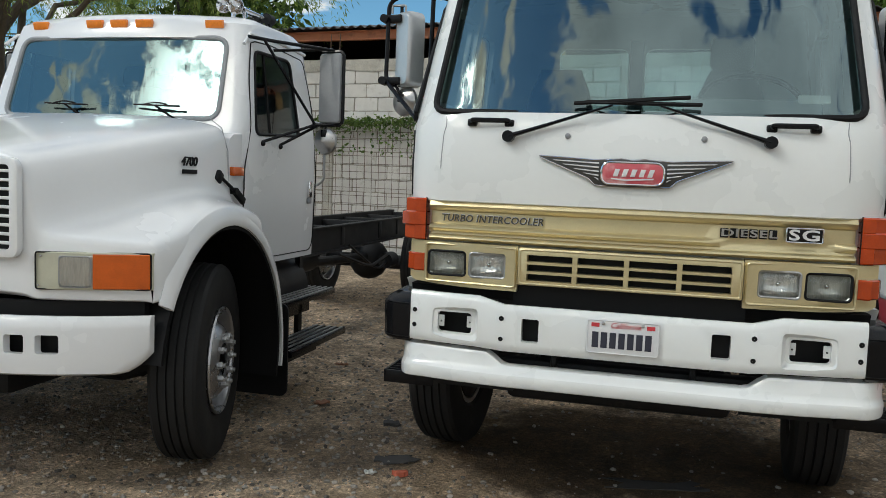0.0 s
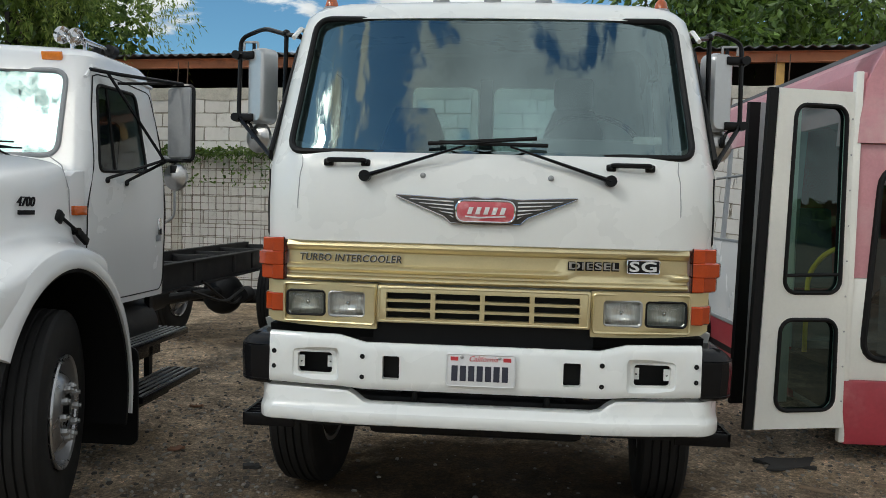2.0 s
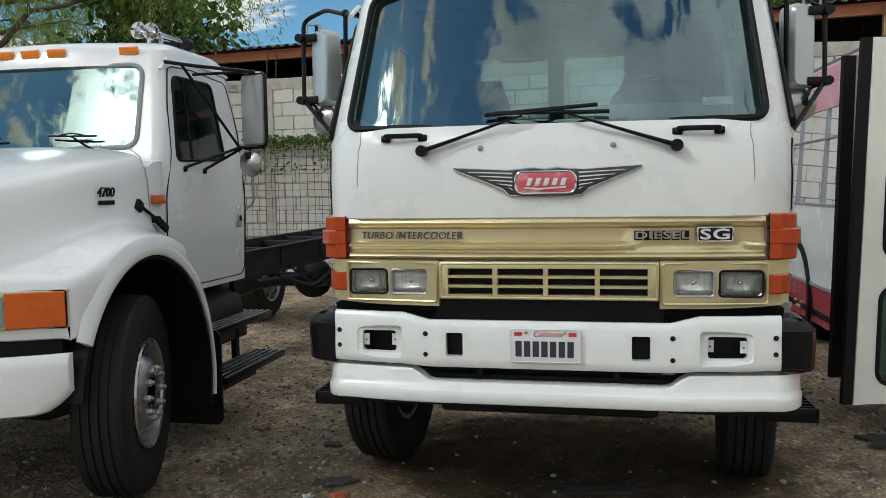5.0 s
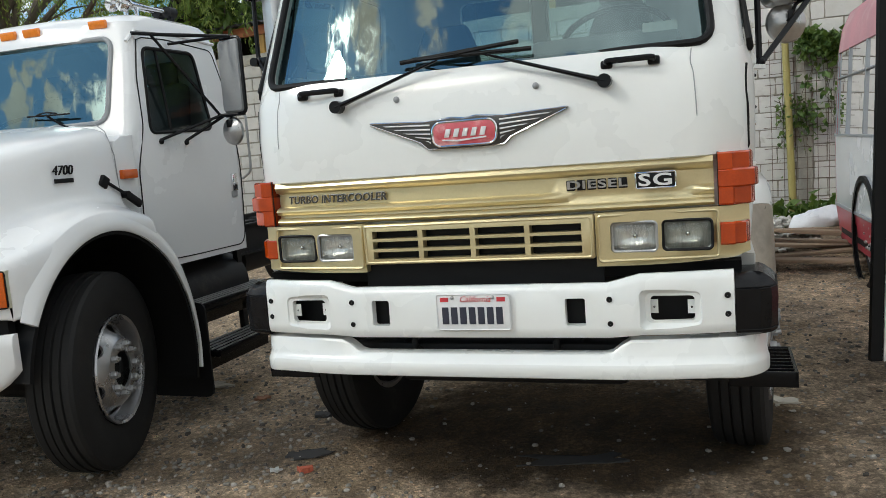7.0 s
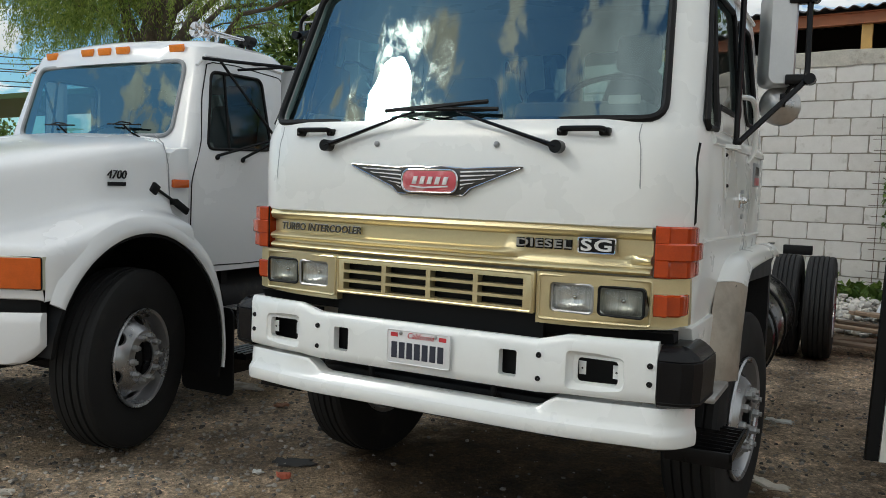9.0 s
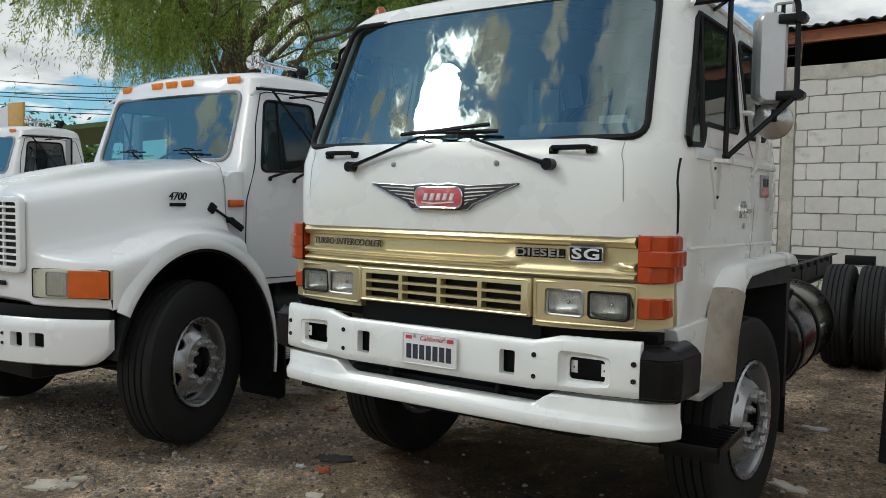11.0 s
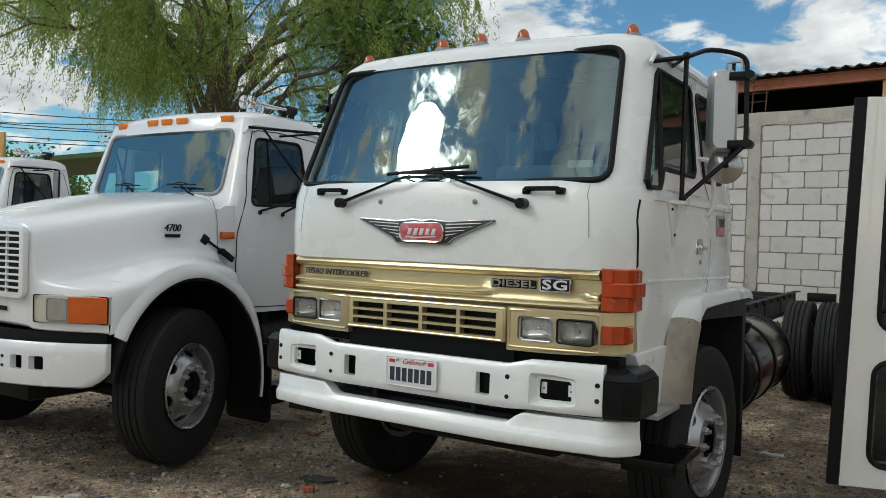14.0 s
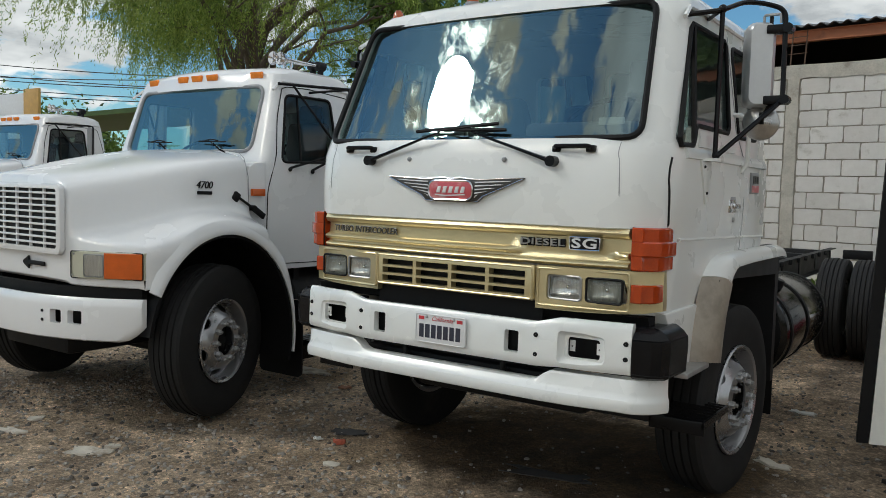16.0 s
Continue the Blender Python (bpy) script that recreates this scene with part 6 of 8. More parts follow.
# headlamps follow the swept front
for s in (-1, 1):
    fy = lambda x: HOOD[0][0] + sweep(x, HOOD[0][0])
    def slab(x0, x1, z0, z1, proud, back=0.03, n=6):
        rings = []
        for i in range(n + 1):
            x = x0 + (x1 - x0) * i / n
            g = 0.004 if i in (0, n) else 0.0
            rings.append([(s * x, fy(x) - proud + g, z0 + 0.004), (s * x, fy(x) - proud + g, z1 - 0.004), (s * x, fy(x) - proud + 0.006, z1), (s * x, fy(x) + back, z1), (s * x, fy(x) + back, z0), (s * x, fy(x) - proud + 0.006, z0)])
        return bm_loft(rings)
    bez = part("lamp_bezel", slab(0.715, 1.20, 1.012, 1.192, 0.010), BEIGE, bonnet, "beige lamp surround")
    part("bezel_edge", bm_tube([(s * x, fy(x) - 0.012, z) for x, z in rrect(0.717, 1.198, 1.014, 1.190, 0.012, 3)], 0.004, 5, True), SEAL, bez)
    lamp = part("headlamp", slab(0.828, 0.968, 1.026, 1.176, 0.016), LAMP, bonnet, "rectangular headlamp")
    part("lamp_rim", bm_tube([(s * x, fy(x) - 0.018, z) for x, z in rrect(0.830, 0.966, 1.028, 1.174, 0.018, 4)], 0.0035, 6, True), GREYP, lamp)
    part("lens", slab(0.833, 0.963, 1.030, 1.172, 0.028, -0.012), LENS, lamp)
    part("turn_lamp", slab(0.974, 1.195, 1.018, 1.186, 0.022), AMBER_T, bonnet, "amber side turn lamp")
    for x in (0.728, 0.742):
        part("bezel_screw", bm_ball(s * x, fy(x) - 0.012, 1.03 if x < 0.735 else 1.172, 0.006, u=8, v=6), STEEL, bez)

# bumper
def bb_y(x):
    return -0.53 + 0.33 * (max(0, abs(x) - 0.15) / 1.05) ** 2.4


rings = []
for i in range(33):
    x = 1.2 * math.sin((i / 16 - 1) * math.pi / 2)
    e = 1.5 * (max(0, abs(x) - 1.06) / 0.14) ** 2
    y = bb_y(x)
    rings.append([(x, y + 0.03, 0.60 + 0.07 * e), (x, y + 0.006, 0.612 + 0.075 * e), (x, y, 0.66 + 0.05 * e), (x, y, 0.83), (x, y + 0.008, 0.875), (x, y + 0.02, 0.888), (x, y + 0.04, 0.888), (x, y + 0.04, 0.60 + 0.07 * e)])
cuts = [bm_prism(rrect(min(s * a, s * b), max(s * a, s * b), 0.71, 0.80, 0.012, 3), "xz", -1, 0.2) for s in (-1, 1) for a, b in ((0.61, 0.70), (0.75, 0.85))]
bb = part("bumper", carve(bm_loft(rings), cuts), WHITE_B, bonnet, "white curved steel bumper", 40)
for s in (-1, 1):
    for z in (0.725, 0.785):
        part("bolt", moved(bm_revolve([(0.001, -0.008), (0.010, -0.006), (0.011, 0.004)], 10, "y"), Matrix.Translation((s * 0.545, bb_y(0.545), z))), DARK, bb)
    part("bumper_bracket", bm_box(s * 0.38, s * 0.46, -0.44, 0.2, 0.66, 0.86, 0.01), DARK, bonnet)
    part("bumper_stay", join(bm_tube([(s * 1.10, -0.20, 0.72), (s * 0.50, 0.1, 0.74)], 0.014, 6)), STEEL, bonnet)
part("apron", bm_loft([[(x, bb_y(x) + d, z) for d, z in ((0.09, 0.68), (0.09, 0.95), (0.13, 0.95), (0.13, 0.68))] for x in [-1.14 + 0.12 * i for i in range(20)]]), SEAL, bonnet)
part("sump_guard", join(bm_box(-0.42, 0.42, -0.25, 0.9, 0.42, 0.62, 0.04), bm_tube([(-0.85, 0.50, 0.50), (-0.55, 0.50, 0.40), (0.55, 0.50, 0.40), (0.85, 0.50, 0.50)], 0.06, 10)), DARK, bonnet)

# mirrors, horns
for s in (-1, 1):
    m = part("mirror", moved(bm_loft([[(x, y, z) for x, z in rrect(-0.092 * k, 0.092 * k, -0.24 * k, 0.24 * k, 0.02, 3)] for y, k in ((-0.012, 0.96), (0.0, 1.0), (0.03, 1.0), (0.035, 0.98))]), pose(s * 1.30, 1.74, 2.20, 0, 0, -s * 14)), GREYP, bonnet, "grey backed west-coast mirror")
    part("mirror_glass", moved(bm_prism(rrect(-0.085, 0.085, -0.23, 0.23, 0.015, 2), "xz", 0.035, 0.037), pose(s * 1.30, 1.74, 2.20, 0, 0, -s * 14)), MIRROR, m)
    part("mirror_hoop", bm_tube(bent([(s * 1.23, 1.76, 2.455), (s * 1.40, 1.73, 2.45), (s * 1.405, 1.72, 1.95), (s * 1.22, 1.76, 1.94)], 0.04), 0.012, 8), BLACK, m)
    arms = part("mirror_arm", join(bm_tube(bent([(s * 0.925, 1.25, 2.475), (s * 1.02, 1.45, 2.475), (s * 1.32, 1.74, 2.46)], 0.05), 0.012, 8), bm_tube([(s * 0.93, 1.60, 2.44), (s * 1.30, 1.74, 2.465)], 0.010, 8),
                                   bm_tube([(s * 0.98, 1.36, 2.475), (s * 1.20, 1.72, 1.945)], 0.010, 8), bm_tube([(s * 1.20, 1.72, 1.945), (s * 1.0, 1.32, 1.80)], 0.010, 8), bm_tube([(s * 1.22, 1.74, 1.945), (s * 1.0, 1.58, 1.79)], 0.010, 8), bm_tube([(s * 1.19, 1.72, 1.945), (s * 1.38, 1.74, 1.945)], 0.012, 8),
                                   bm_ball(s * 1.005, 1.32, 1.79, 0.018), bm_ball(s * 1.005, 1.58, 1.78, 0.018)), BLACK, bonnet, "black tubular mirror arms")
    r = part("round_mirror", moved(bm_revolve([(0.001, -0.05), (0.05, -0.04), (0.09, -0.012), (0.096, 0.004), (0.09, 0.010)], 28, "y"), pose(s * 1.27, 1.75, 1.835, 0, 0, -s * 14)), DULL, bonnet, "round convex mirror with bright back")
    part("stalk", join(bm_tube([(s * 1.27, 1.74, 1.94), (s * 1.27, 1.74, 1.86)], 0.009, 6), bm_box(s * 1.27 - 0.02, s * 1.27 + 0.02, 1.70, 1.74, 1.86, 1.91, 0.005)), BLACK, r)
for x, z in ((0.60, 2.735), (0.69, 2.725)):
    horn = part("air_horn", moved(bm_revolve([(0.058, 0.0), (0.056, 0.012), (0.030, 0.06), (0.018, 0.12), (0.013, 0.30), (0.012, 0.46), (0.001, 0.46)], 22, "y"), pose(x, 1.50, z)), CHROME, bonnet, "chrome trumpet air horn")
    part("bell", moved(bm_revolve([(0.001, 0.10), (0.02, 0.05), (0.048, 0.012), (0.058, 0.0)], 22, "y"), pose(x, 1.50, z)), CHROME, horn)
    part("driver", join(bm_tube([(x, 1.95, z), (x, 2.03, z)], 0.04, 12), bm_box(x - 0.02, x + 0.02, 1.97, 2.01, 2.62, z, 0.004)), DARK, horn)
    part("stand", bm_box(x - 0.012, x + 0.012, 1.62, 1.65, 2.60, z, 0.003), CHROME, horn)

# chassis, steps, wheels
for s in (-1, 1):
    part("chassis_rail", bm_loft([[(s * 0.36, y, 0.82), (s * 0.44, y, 0.82), (s * 0.44, y, 0.834), (s * 0.37, y, 0.834), (s * 0.37, y, 1.07), (s * 0.44, y, 1.07), (s * 0.44, y, 1.084), (s * 0.36, y, 1.084)] for y in (-0.3, 2.0, 8.4)]), DARK, bonnet, "black steel chassis rail")
    for z, x0, x1 in ((0.385, 0.93, 1.20), (0.70, 0.86, 1.10)):
        step = part("cab_step", join(bm_box(s * x0, s * x1, 1.42, 2.42, z - 0.045, z, 0.006), bm_box(s * x0, s * (x0 + 0.02), 1.42, 2.42, z - 0.2, z)), BLACK, bonnet, "black ribbed cab step")
        for i in range(5):
            xx = x0 + (x1 - x0) * (i + 0.5) / 5
            part("rib", bm_box(s * xx - 0.008, s * xx + 0.008, 1.43, 2.41, z, z + 0.006), STEEL, step)
    for y in (1.50, 2.22):
        part("step_frame", bm_box(s * 0.84, s * 0.88, y, y + 0.06, 0.34, 1.0), DARK, bonnet)
    part("fuel_tank", moved(bm_revolve([(0.001, 1.45), (0.20, 1.45), (0.23, 1.48), (0.23, 2.27), (0.20, 2.30), (0.001, 2.30)], 32, "y"), Matrix.Translation((s * 0.70, 0, 0.72))), DARK, bonnet, "dull black fuel tank")
    wheel(bonnet, pose(s * 1.07, 0.46, 0.525, 0, 0, 17), s, True, 0.555)
    wheel(bonnet, pose(s * 1.02, 6.3, 0.515), s, False)
    wheel(bonnet, pose(s * 0.70, 6.3, 0.515), -s, True)
for y in (0.2, 1.6, 3.0, 4.4, 5.6, 6.3, 7.2, 8.35):
    part("cross_member", bm_box(-0.38, 0.38, y - 0.05, y + 0.05, 0.86, 1.05, 0.008), DARK, bonnet)
part("gearbox", join(bm_box(-0.30, 0.30, 0.3, 2.2, 0.50, 0.98, 0.06), bm_tube([(0, 2.2, 0.75), (0, 6.2, 0.56)], 0.055, 10)), DARK, bonnet)
part("rear_axle", join(bm_tube([(-0.85, 6.3, 0.5), (0.85, 6.3, 0.5)], 0.09, 12), bm_ball(0, 6.3, 0.52, 0.26)), DARK, bonnet)
part("air_tank", bm_tube([(0.20, 3.2, 0.74), (0.20, 3.9, 0.74)], 0.12, 18), DARK, bonnet)
part("brake_chamber", join(bm_tube([(0.55, 5.3, 0.62), (0.55, 5.55, 0.62)], 0.09, 14), bm_tube(bent([(0.5, 4.0, 0.80), (0.62, 4.6, 0.62), (0.58, 5.3, 0.70)], 0.2), 0.016, 6), bm_tube(bent([(0.45, 4.4, 0.86), (0.60, 4.9, 0.55), (0.55, 5.4, 0.62)], 0.2), 0.014, 6)), DARK, bonnet)
part("fifth_plate", bm_box(-0.34, 0.34, 3.05, 3.4, 1.085, 1.10, 0.004), DARK, bonnet)
# inside
part("dashboard", bm_loft([[(x, 1.10, 1.75), (x, 1.16, 1.90), (x, 1.40, 1.90), (x, 1.46, 1.80), (x, 1.40, 1.4), (x, 1.12, 1.4)] for x in (-0.88, 0.88)]), INSIDE, bonnet)
for x in (-0.48, 0.48):
    seat = part("seat", join(moved(bm_box(-0.24, 0.24, -0.24, 0.24, -0.07, 0.07, 0.05, 3), pose(x, 1.76, 1.50)), moved(bm_box(-0.23, 0.23, -0.06, 0.06, 0, 0.70, 0.05, 3), pose(x, 1.98, 1.54, -8))), SEATS, bonnet, "dark cab seat")
    part("headrest", moved(bm_box(-0.13, 0.13, -0.045, 0.045, 0, 0.17, 0.04, 3), pose(x, 2.08, 2.23, -8)), SEATS, seat)
part("steering_wheel", moved(bm_tube([(0.22 * math.cos(i * math.pi / 16), 0.22 * math.sin(i * math.pi / 16), 0) for i in range(32)], 0.014, 8, True), pose(-0.48, 1.52, 1.92, 40)), BLACK, bonnet)
bonnet.matrix_basis = pose(-3.336, 0, 0.012) @ Matrix.Diagonal((0.972, 0.972, 0.972, 1))
third = copy_thing(bonnet, pose(-10.2, 2.0, 0.03))
tagged(third, "white bonneted truck parked farther along the yard")
# ---- bus with its door open ----
bus = holder("bus", "faded maroon and white bus with its door open", "bus")
BX0, BX1, BY0, BY1 = 2.27, 4.68, 2.10, 7.35
SECT = [(0.20, 0.05), (0.60, 0.0), (1.40, 0.0), (2.30, 0.05), (2.55, 0.09), (2.74, 0.18), (2.88, 0.40), (2.97, 0.80), (2.99, 1.205)]


def band(z0, z1, y0, y1, s, mat_name, name, label=""):
    rows = [(z, interp(SECT, z)[0]) for z in [z0] + [q for q, _ in SECT if z0 < q < z1] + [z1]]
    rings = []
    for y in (y0, y1):
        out = [((BX0 + d) if s < 0 else (BX1 - d), y, z) for z, d in rows]
        inn = [((BX0 + d + 0.05) if s < 0 else (BX1 - d - 0.05), y, z - (0.04 if z > 2.5 else 0)) for z, d in rows]
        rings.append(out + inn[::-1])
    return part(name, bm_loft(rings), mat_name, bus, label)


for s in (-1, 1):
    y0 = 3.05 if s < 0 else BY0
    band(0.22, 0.62, y0, BY1, s, MAROON, "skirt", "maroon lower skirt")
    band(0.62, 1.40, y0, BY1, s, WHITE_B, "side_panel", "white side panel")
    band(2.30, 2.99, BY0, BY1, s, PINK, "roof_side", "chalky pink roof cove")
    for i, y in enumerate((3.05, 3.95, 4.85, 5.75, 6.65, 7.30)):
        band(1.38, 2.31, y, y + 0.05, s, GREYP, "window_post")
    for y in (3.10, 4.0, 4.9, 5.8, 6.70):
        x = BX0 + 0.02 if s < 0 else BX1 - 0.02
        p = part("window", bm_loft([[(x + (0.045 if s < 0 else -0.045) * k, yy, 1.40 + 0.9 * k) for yy in (y, min(y + 0.85, 7.3))] for k in (0, 0.5, 1)], ends=False, around=False), PANE_BUS, bus, "dark side window glass")
        p.visible_shadow = False
        part("window_bar", bm_tube([(x + (0.03 if s < 0 else -0.03) - 0.01, y, 2.02), (x + (0.03 if s < 0 else -0.03) - 0.01, min(y + 0.85, 7.3), 2.02)], 0.012, 6), GREYP, p)
part("rub_rail", bm_box(BX0 - 0.012, BX0 + 0.01, 3.06, 7.34, 0.60, 0.635, 0.004), GREYP, bus)
part("rub_rail", bm_box(BX0 - 0.010, BX0 + 0.01, 3.06, 7.34, 1.385, 1.41, 0.004), GREYP, bus)


outline = [(BX0 + d, z) for z, d in SECT] + [(BX1 - d, z) for z, d in SECT[::-1]]
part("rear_face", bm_prism(outline, "xz", BY1 - 0.05, BY1, 0.01), MAROON, bus)
# front: maroon apron, cream stripe, raked screen, pink brow
def clip_band(z0, z1):
    rows = [z0] + [q for q, _ in SECT if z0 < q < z1] + [z1]
    return [(BX0 + interp(SECT, z)[0], z) for z in rows] + [(BX1 - interp(SECT, z)[0], z) for z in rows[::-1]]


part("front_apron", bm_prism(clip_band(0.13, 0.56), "xz", BY0 - 0.03, BY0 + 0.05, 0.012), MAROON, bus, "maroon front apron")
SCREEN_C = rquad([(2.42, 0.70), (4.48, 0.70), (4.42, 1.98), (2.49, 1.98)], 0.14)
part("front_frame", carve(bm_prism(clip_band(0.56, 1.24), "xz", BY0, BY0 + 0.05, 0.005), [bm_prism(SCREEN_C, "xz", 1, 3)]), CREAM, bus, "cream front frame")
part("front_frame", carve(bm_prism(clip_band(1.243, 2.13), "xz", BY0, BY0 + 0.05, 0.005), [bm_prism(SCREEN_C, "xz", 1, 3)]), PINK, bus, "chalky pink front frame")
part("front_brow", bm_loft([[(x, y + o, z) for x, z in clip_band(2.135, 2.99)] for y, o in ((BY0 + 0.3, 0), (BY0 + 0.02, 0), (BY0 - 0.03, 0.0))]), PINK, bus, "pink front roof dome")
sc = part("front_window", pane_on(lambda x, z: (x, BY0 + 0.02, z), SCREEN_C, 3), PANE_BUS, bus, "large front window glass")
sc.visible_shadow = False
part("seal", bm_tube([(x, BY0, z) for x, z in SCREEN_C], 0.022, 8, True), SEAL, sc)
part("brow_lamp", bm_ball(2.52, BY0 - 0.02, 2.85, 0.03, 1, 0.7, 1.4), GREYP, bus)
part("brow_lamp", bm_ball(2.66, BY0 - 0.02, 2.89, 0.03, 1, 0.7, 1.4), AMBER_DK, bus)
part("floor", bm_box(BX0 + 0.06, BX1 - 0.06, 3.0, BY1 - 0.06, 0.62, 0.68), INSIDE, bus)
part("entry_step", join(bm_box(BX0 + 0.06, 3.0, 2.2, 3.0, 0.24, 0.30), bm_box(2.6, 3.0, 2.2, 3.0, 0.30, 0.55)), INSIDE, bus)
part("inner_wall", bm_box(2.95, 3.0, 2.2, 3.0, 0.3, 1.2), INSIDE, bus)
part("roof_lining", bm_box(BX0 + 0.3, BX1 - 0.3, BY0 + 0.1, BY1 - 0.1, 2.82, 2.85), INSIDE, bus)
part("roof_sheet", bm_loft([[(x, y, z) for x, z in ((2.9, 2.962), (3.345, 2.995), (3.8, 2.962), (3.8, 2.92), (2.9, 2.92))] for y in (BY0, BY1)]), PINK, bus)
for pts in ([(2.40, 2.35, 0.45), (2.40, 2.35, 1.25), (2.48, 2.5, 1.42), (2.72, 2.9, 1.50)], [(2.47, 2.42, 0.5), (2.47, 2.42, 2.5)], [(2.38, 2.95, 0.4), (2.38, 2.95, 1.2), (2.44, 2.80, 1.38), (2.66, 2.55, 1.50)], [(2.75, 2.25, 0.6), (2.80, 2.3, 1.0), (2.72, 2.32, 1.3), (2.95, 2.5, 1.45)]):
    part("handrail", bm_tube(bent(pts, 0.10, 5), 0.019, 10), YELLOW, bus, "yellow painted handrail")
for y in (3.8, 4.7, 5.6, 6.5):
    part("bench", join(bm_box(2.36, 3.1, y, y + 0.4, 1.02, 1.12, 0.04), moved(bm_box(2.36, 3.1, -0.05, 0.05, 0, 0.65, 0.04), pose(0, y + 0.42, 1.08, -8))), SEATS, bus)
part("dash", bm_box(3.0, 4.4, 2.2, 2.6, 0.6, 1.15, 0.05), INSIDE, bus)
for x in (2.46, 4.45):
    wheel(bus, pose(x, 5.70, 0.447), -1 if x < 3 else 1, True, 0.46)
part("wheel_arch", moved(bm_revolve([(0.50, -0.02), (0.56, -0.02), (0.56, 0.02), (0.50, 0.02)], 36), pose(BX0 - 0.005, 5.70, 0.46)), SEAL, bus)
part("underbody", bm_box(2.3, 4.4, 2.2, 7.2, 0.30, 0.60), DARK, bus)

# door leaves, hung open across the side
def leaf(a0, b0, a1, b1, z0, z1):
    """A slab between a bottom edge a0-b0 and a top edge a1-b1; u along, v up."""
    def at(u, v, d):
        lo, hi = Vector(a0).lerp(Vector(b0), u), Vector(a1).lerp(Vector(b1), u)
        p = lo.lerp(hi, v)
        n = Vector((-(b0[1] - a0[1]), b0[0] - a0[0])).normalized()
        return (p.x + n.x * d, p.y + n.y * d, z0 + (z1 - z0) * v)
    return at


at = leaf((1.666, 1.939), (2.294, 2.079), (1.743, 1.965), (2.280, 2.100), 0.245, 2.465)


def slab_uv(outline, d0, d1, bev=0.0):
    bm = bmesh.new()
    lo = [bm.verts.new(at(u, v, d0)) for u, v in outline]
    hi = [bm.verts.new(at(u, v, d1)) for u, v in outline]
    k = len(lo)
    for i in range(k):
        bm.faces.new((lo[i], lo[(i + 1) % k], hi[(i + 1) % k], hi[i]))
    bm.faces.new(lo[::-1])
    bm.faces.new(hi)
    bmesh.ops.recalc_face_normals(bm, faces=bm.faces)
    return bm


def uv_round(u0, u1, v0, v1, r, n=5):
    """Rounded outline in a leaf's own u, v, its corners round in metres."""
    return [(u / 0.63, v / 2.24) for u, v in rrect(u0 * 0.63, u1 * 0.63, v0 * 2.24, v1 * 2.24, r, n)]


HI_W, LO_W = uv_round(0.235, 0.90, 0.405, 0.955, 0.085), uv_round(0.22, 0.88, 0.055, 0.325, 0.085)
slab = carve(slab_uv([(0, 0), (1, 0), (1, 1), (0, 1)], -0.02, 0.02), [slab_uv(HI_W, -0.1, 0.1), slab_uv(LO_W, -0.1, 0.1)])
door = part("door", slab, CREAM, bus, "cream folding door leaf standing open")
for line in (HI_W, LO_W):
    p = part("window", pane_on(lambda u, v: at(u, v, 0.0), line, 3), PANE_DOOR, door, "green-tinted door glass")
    p.visible_shadow = False
    part("seal", join(bm_tube([at(u, v, -0.022) for u, v in line], 0.014, 8, True), bm_tube([at(u, v, 0.022) for u, v in line], 0.012, 8, True)), SEAL, door)
part("edge_rubber", slab_uv([(-0.10, 0.0), (-0.004, 0.0), (-0.004, 1.0), (-0.115, 1.0)], -0.018, 0.018), SEAL, door, "black rubber door edge")
part("leaf_edge", slab_uv([(0.0, 0.0), (0.085, 0.0), (0.085, 1.0), (0.0, 1.0)], -0.026, -0.0205), CREAM, door)
for i in range(9):
    part("screw", bm_ball(*at(0.975, 0.08 + 0.105 * i, -0.022), 0.006, u=8, v=6), STEEL, door)
part("push_bar", bm_tube([at(0.25, 0.455, -0.01), at(0.93, 0.46, -0.01)], 0.012, 8), SEAL, door)
at = leaf((1.80, 2.86), (2.27, 3.0), (1.86, 2.90), (2.29, 3.02), 0.20, 2.50)
leaf2 = part("door", slab_uv([(0.35, 0), (1, 0), (1, 1), (0.35, 1)], -0.02, 0.02), CREAM, bus)
part("edge_rubber", slab_uv([(0, 0), (0.2, 0), (0.2, 1), (0, 1)], -0.02, 0.02), SEAL, leaf2)
part("edge_strip", slab_uv([(0.2, 0), (0.35, 0), (0.35, 1), (0.2, 1)], -0.018, 0.018), GREYP, leaf2)
part("hinge_post", bm_box(2.285, 2.335, 2.075, 2.13, 0.14, 2.60, 0.006), CREAM, bus)
part("door_header", bm_box(2.29, 2.37, 2.1, 3.06, 2.46, 2.60, 0.01), PINK, bus)
bus.matrix_basis = pose(2.335, 2.02, 0, 0, 0, 1.66) @ Matrix.Translation((-2.27, -2.10, 0))
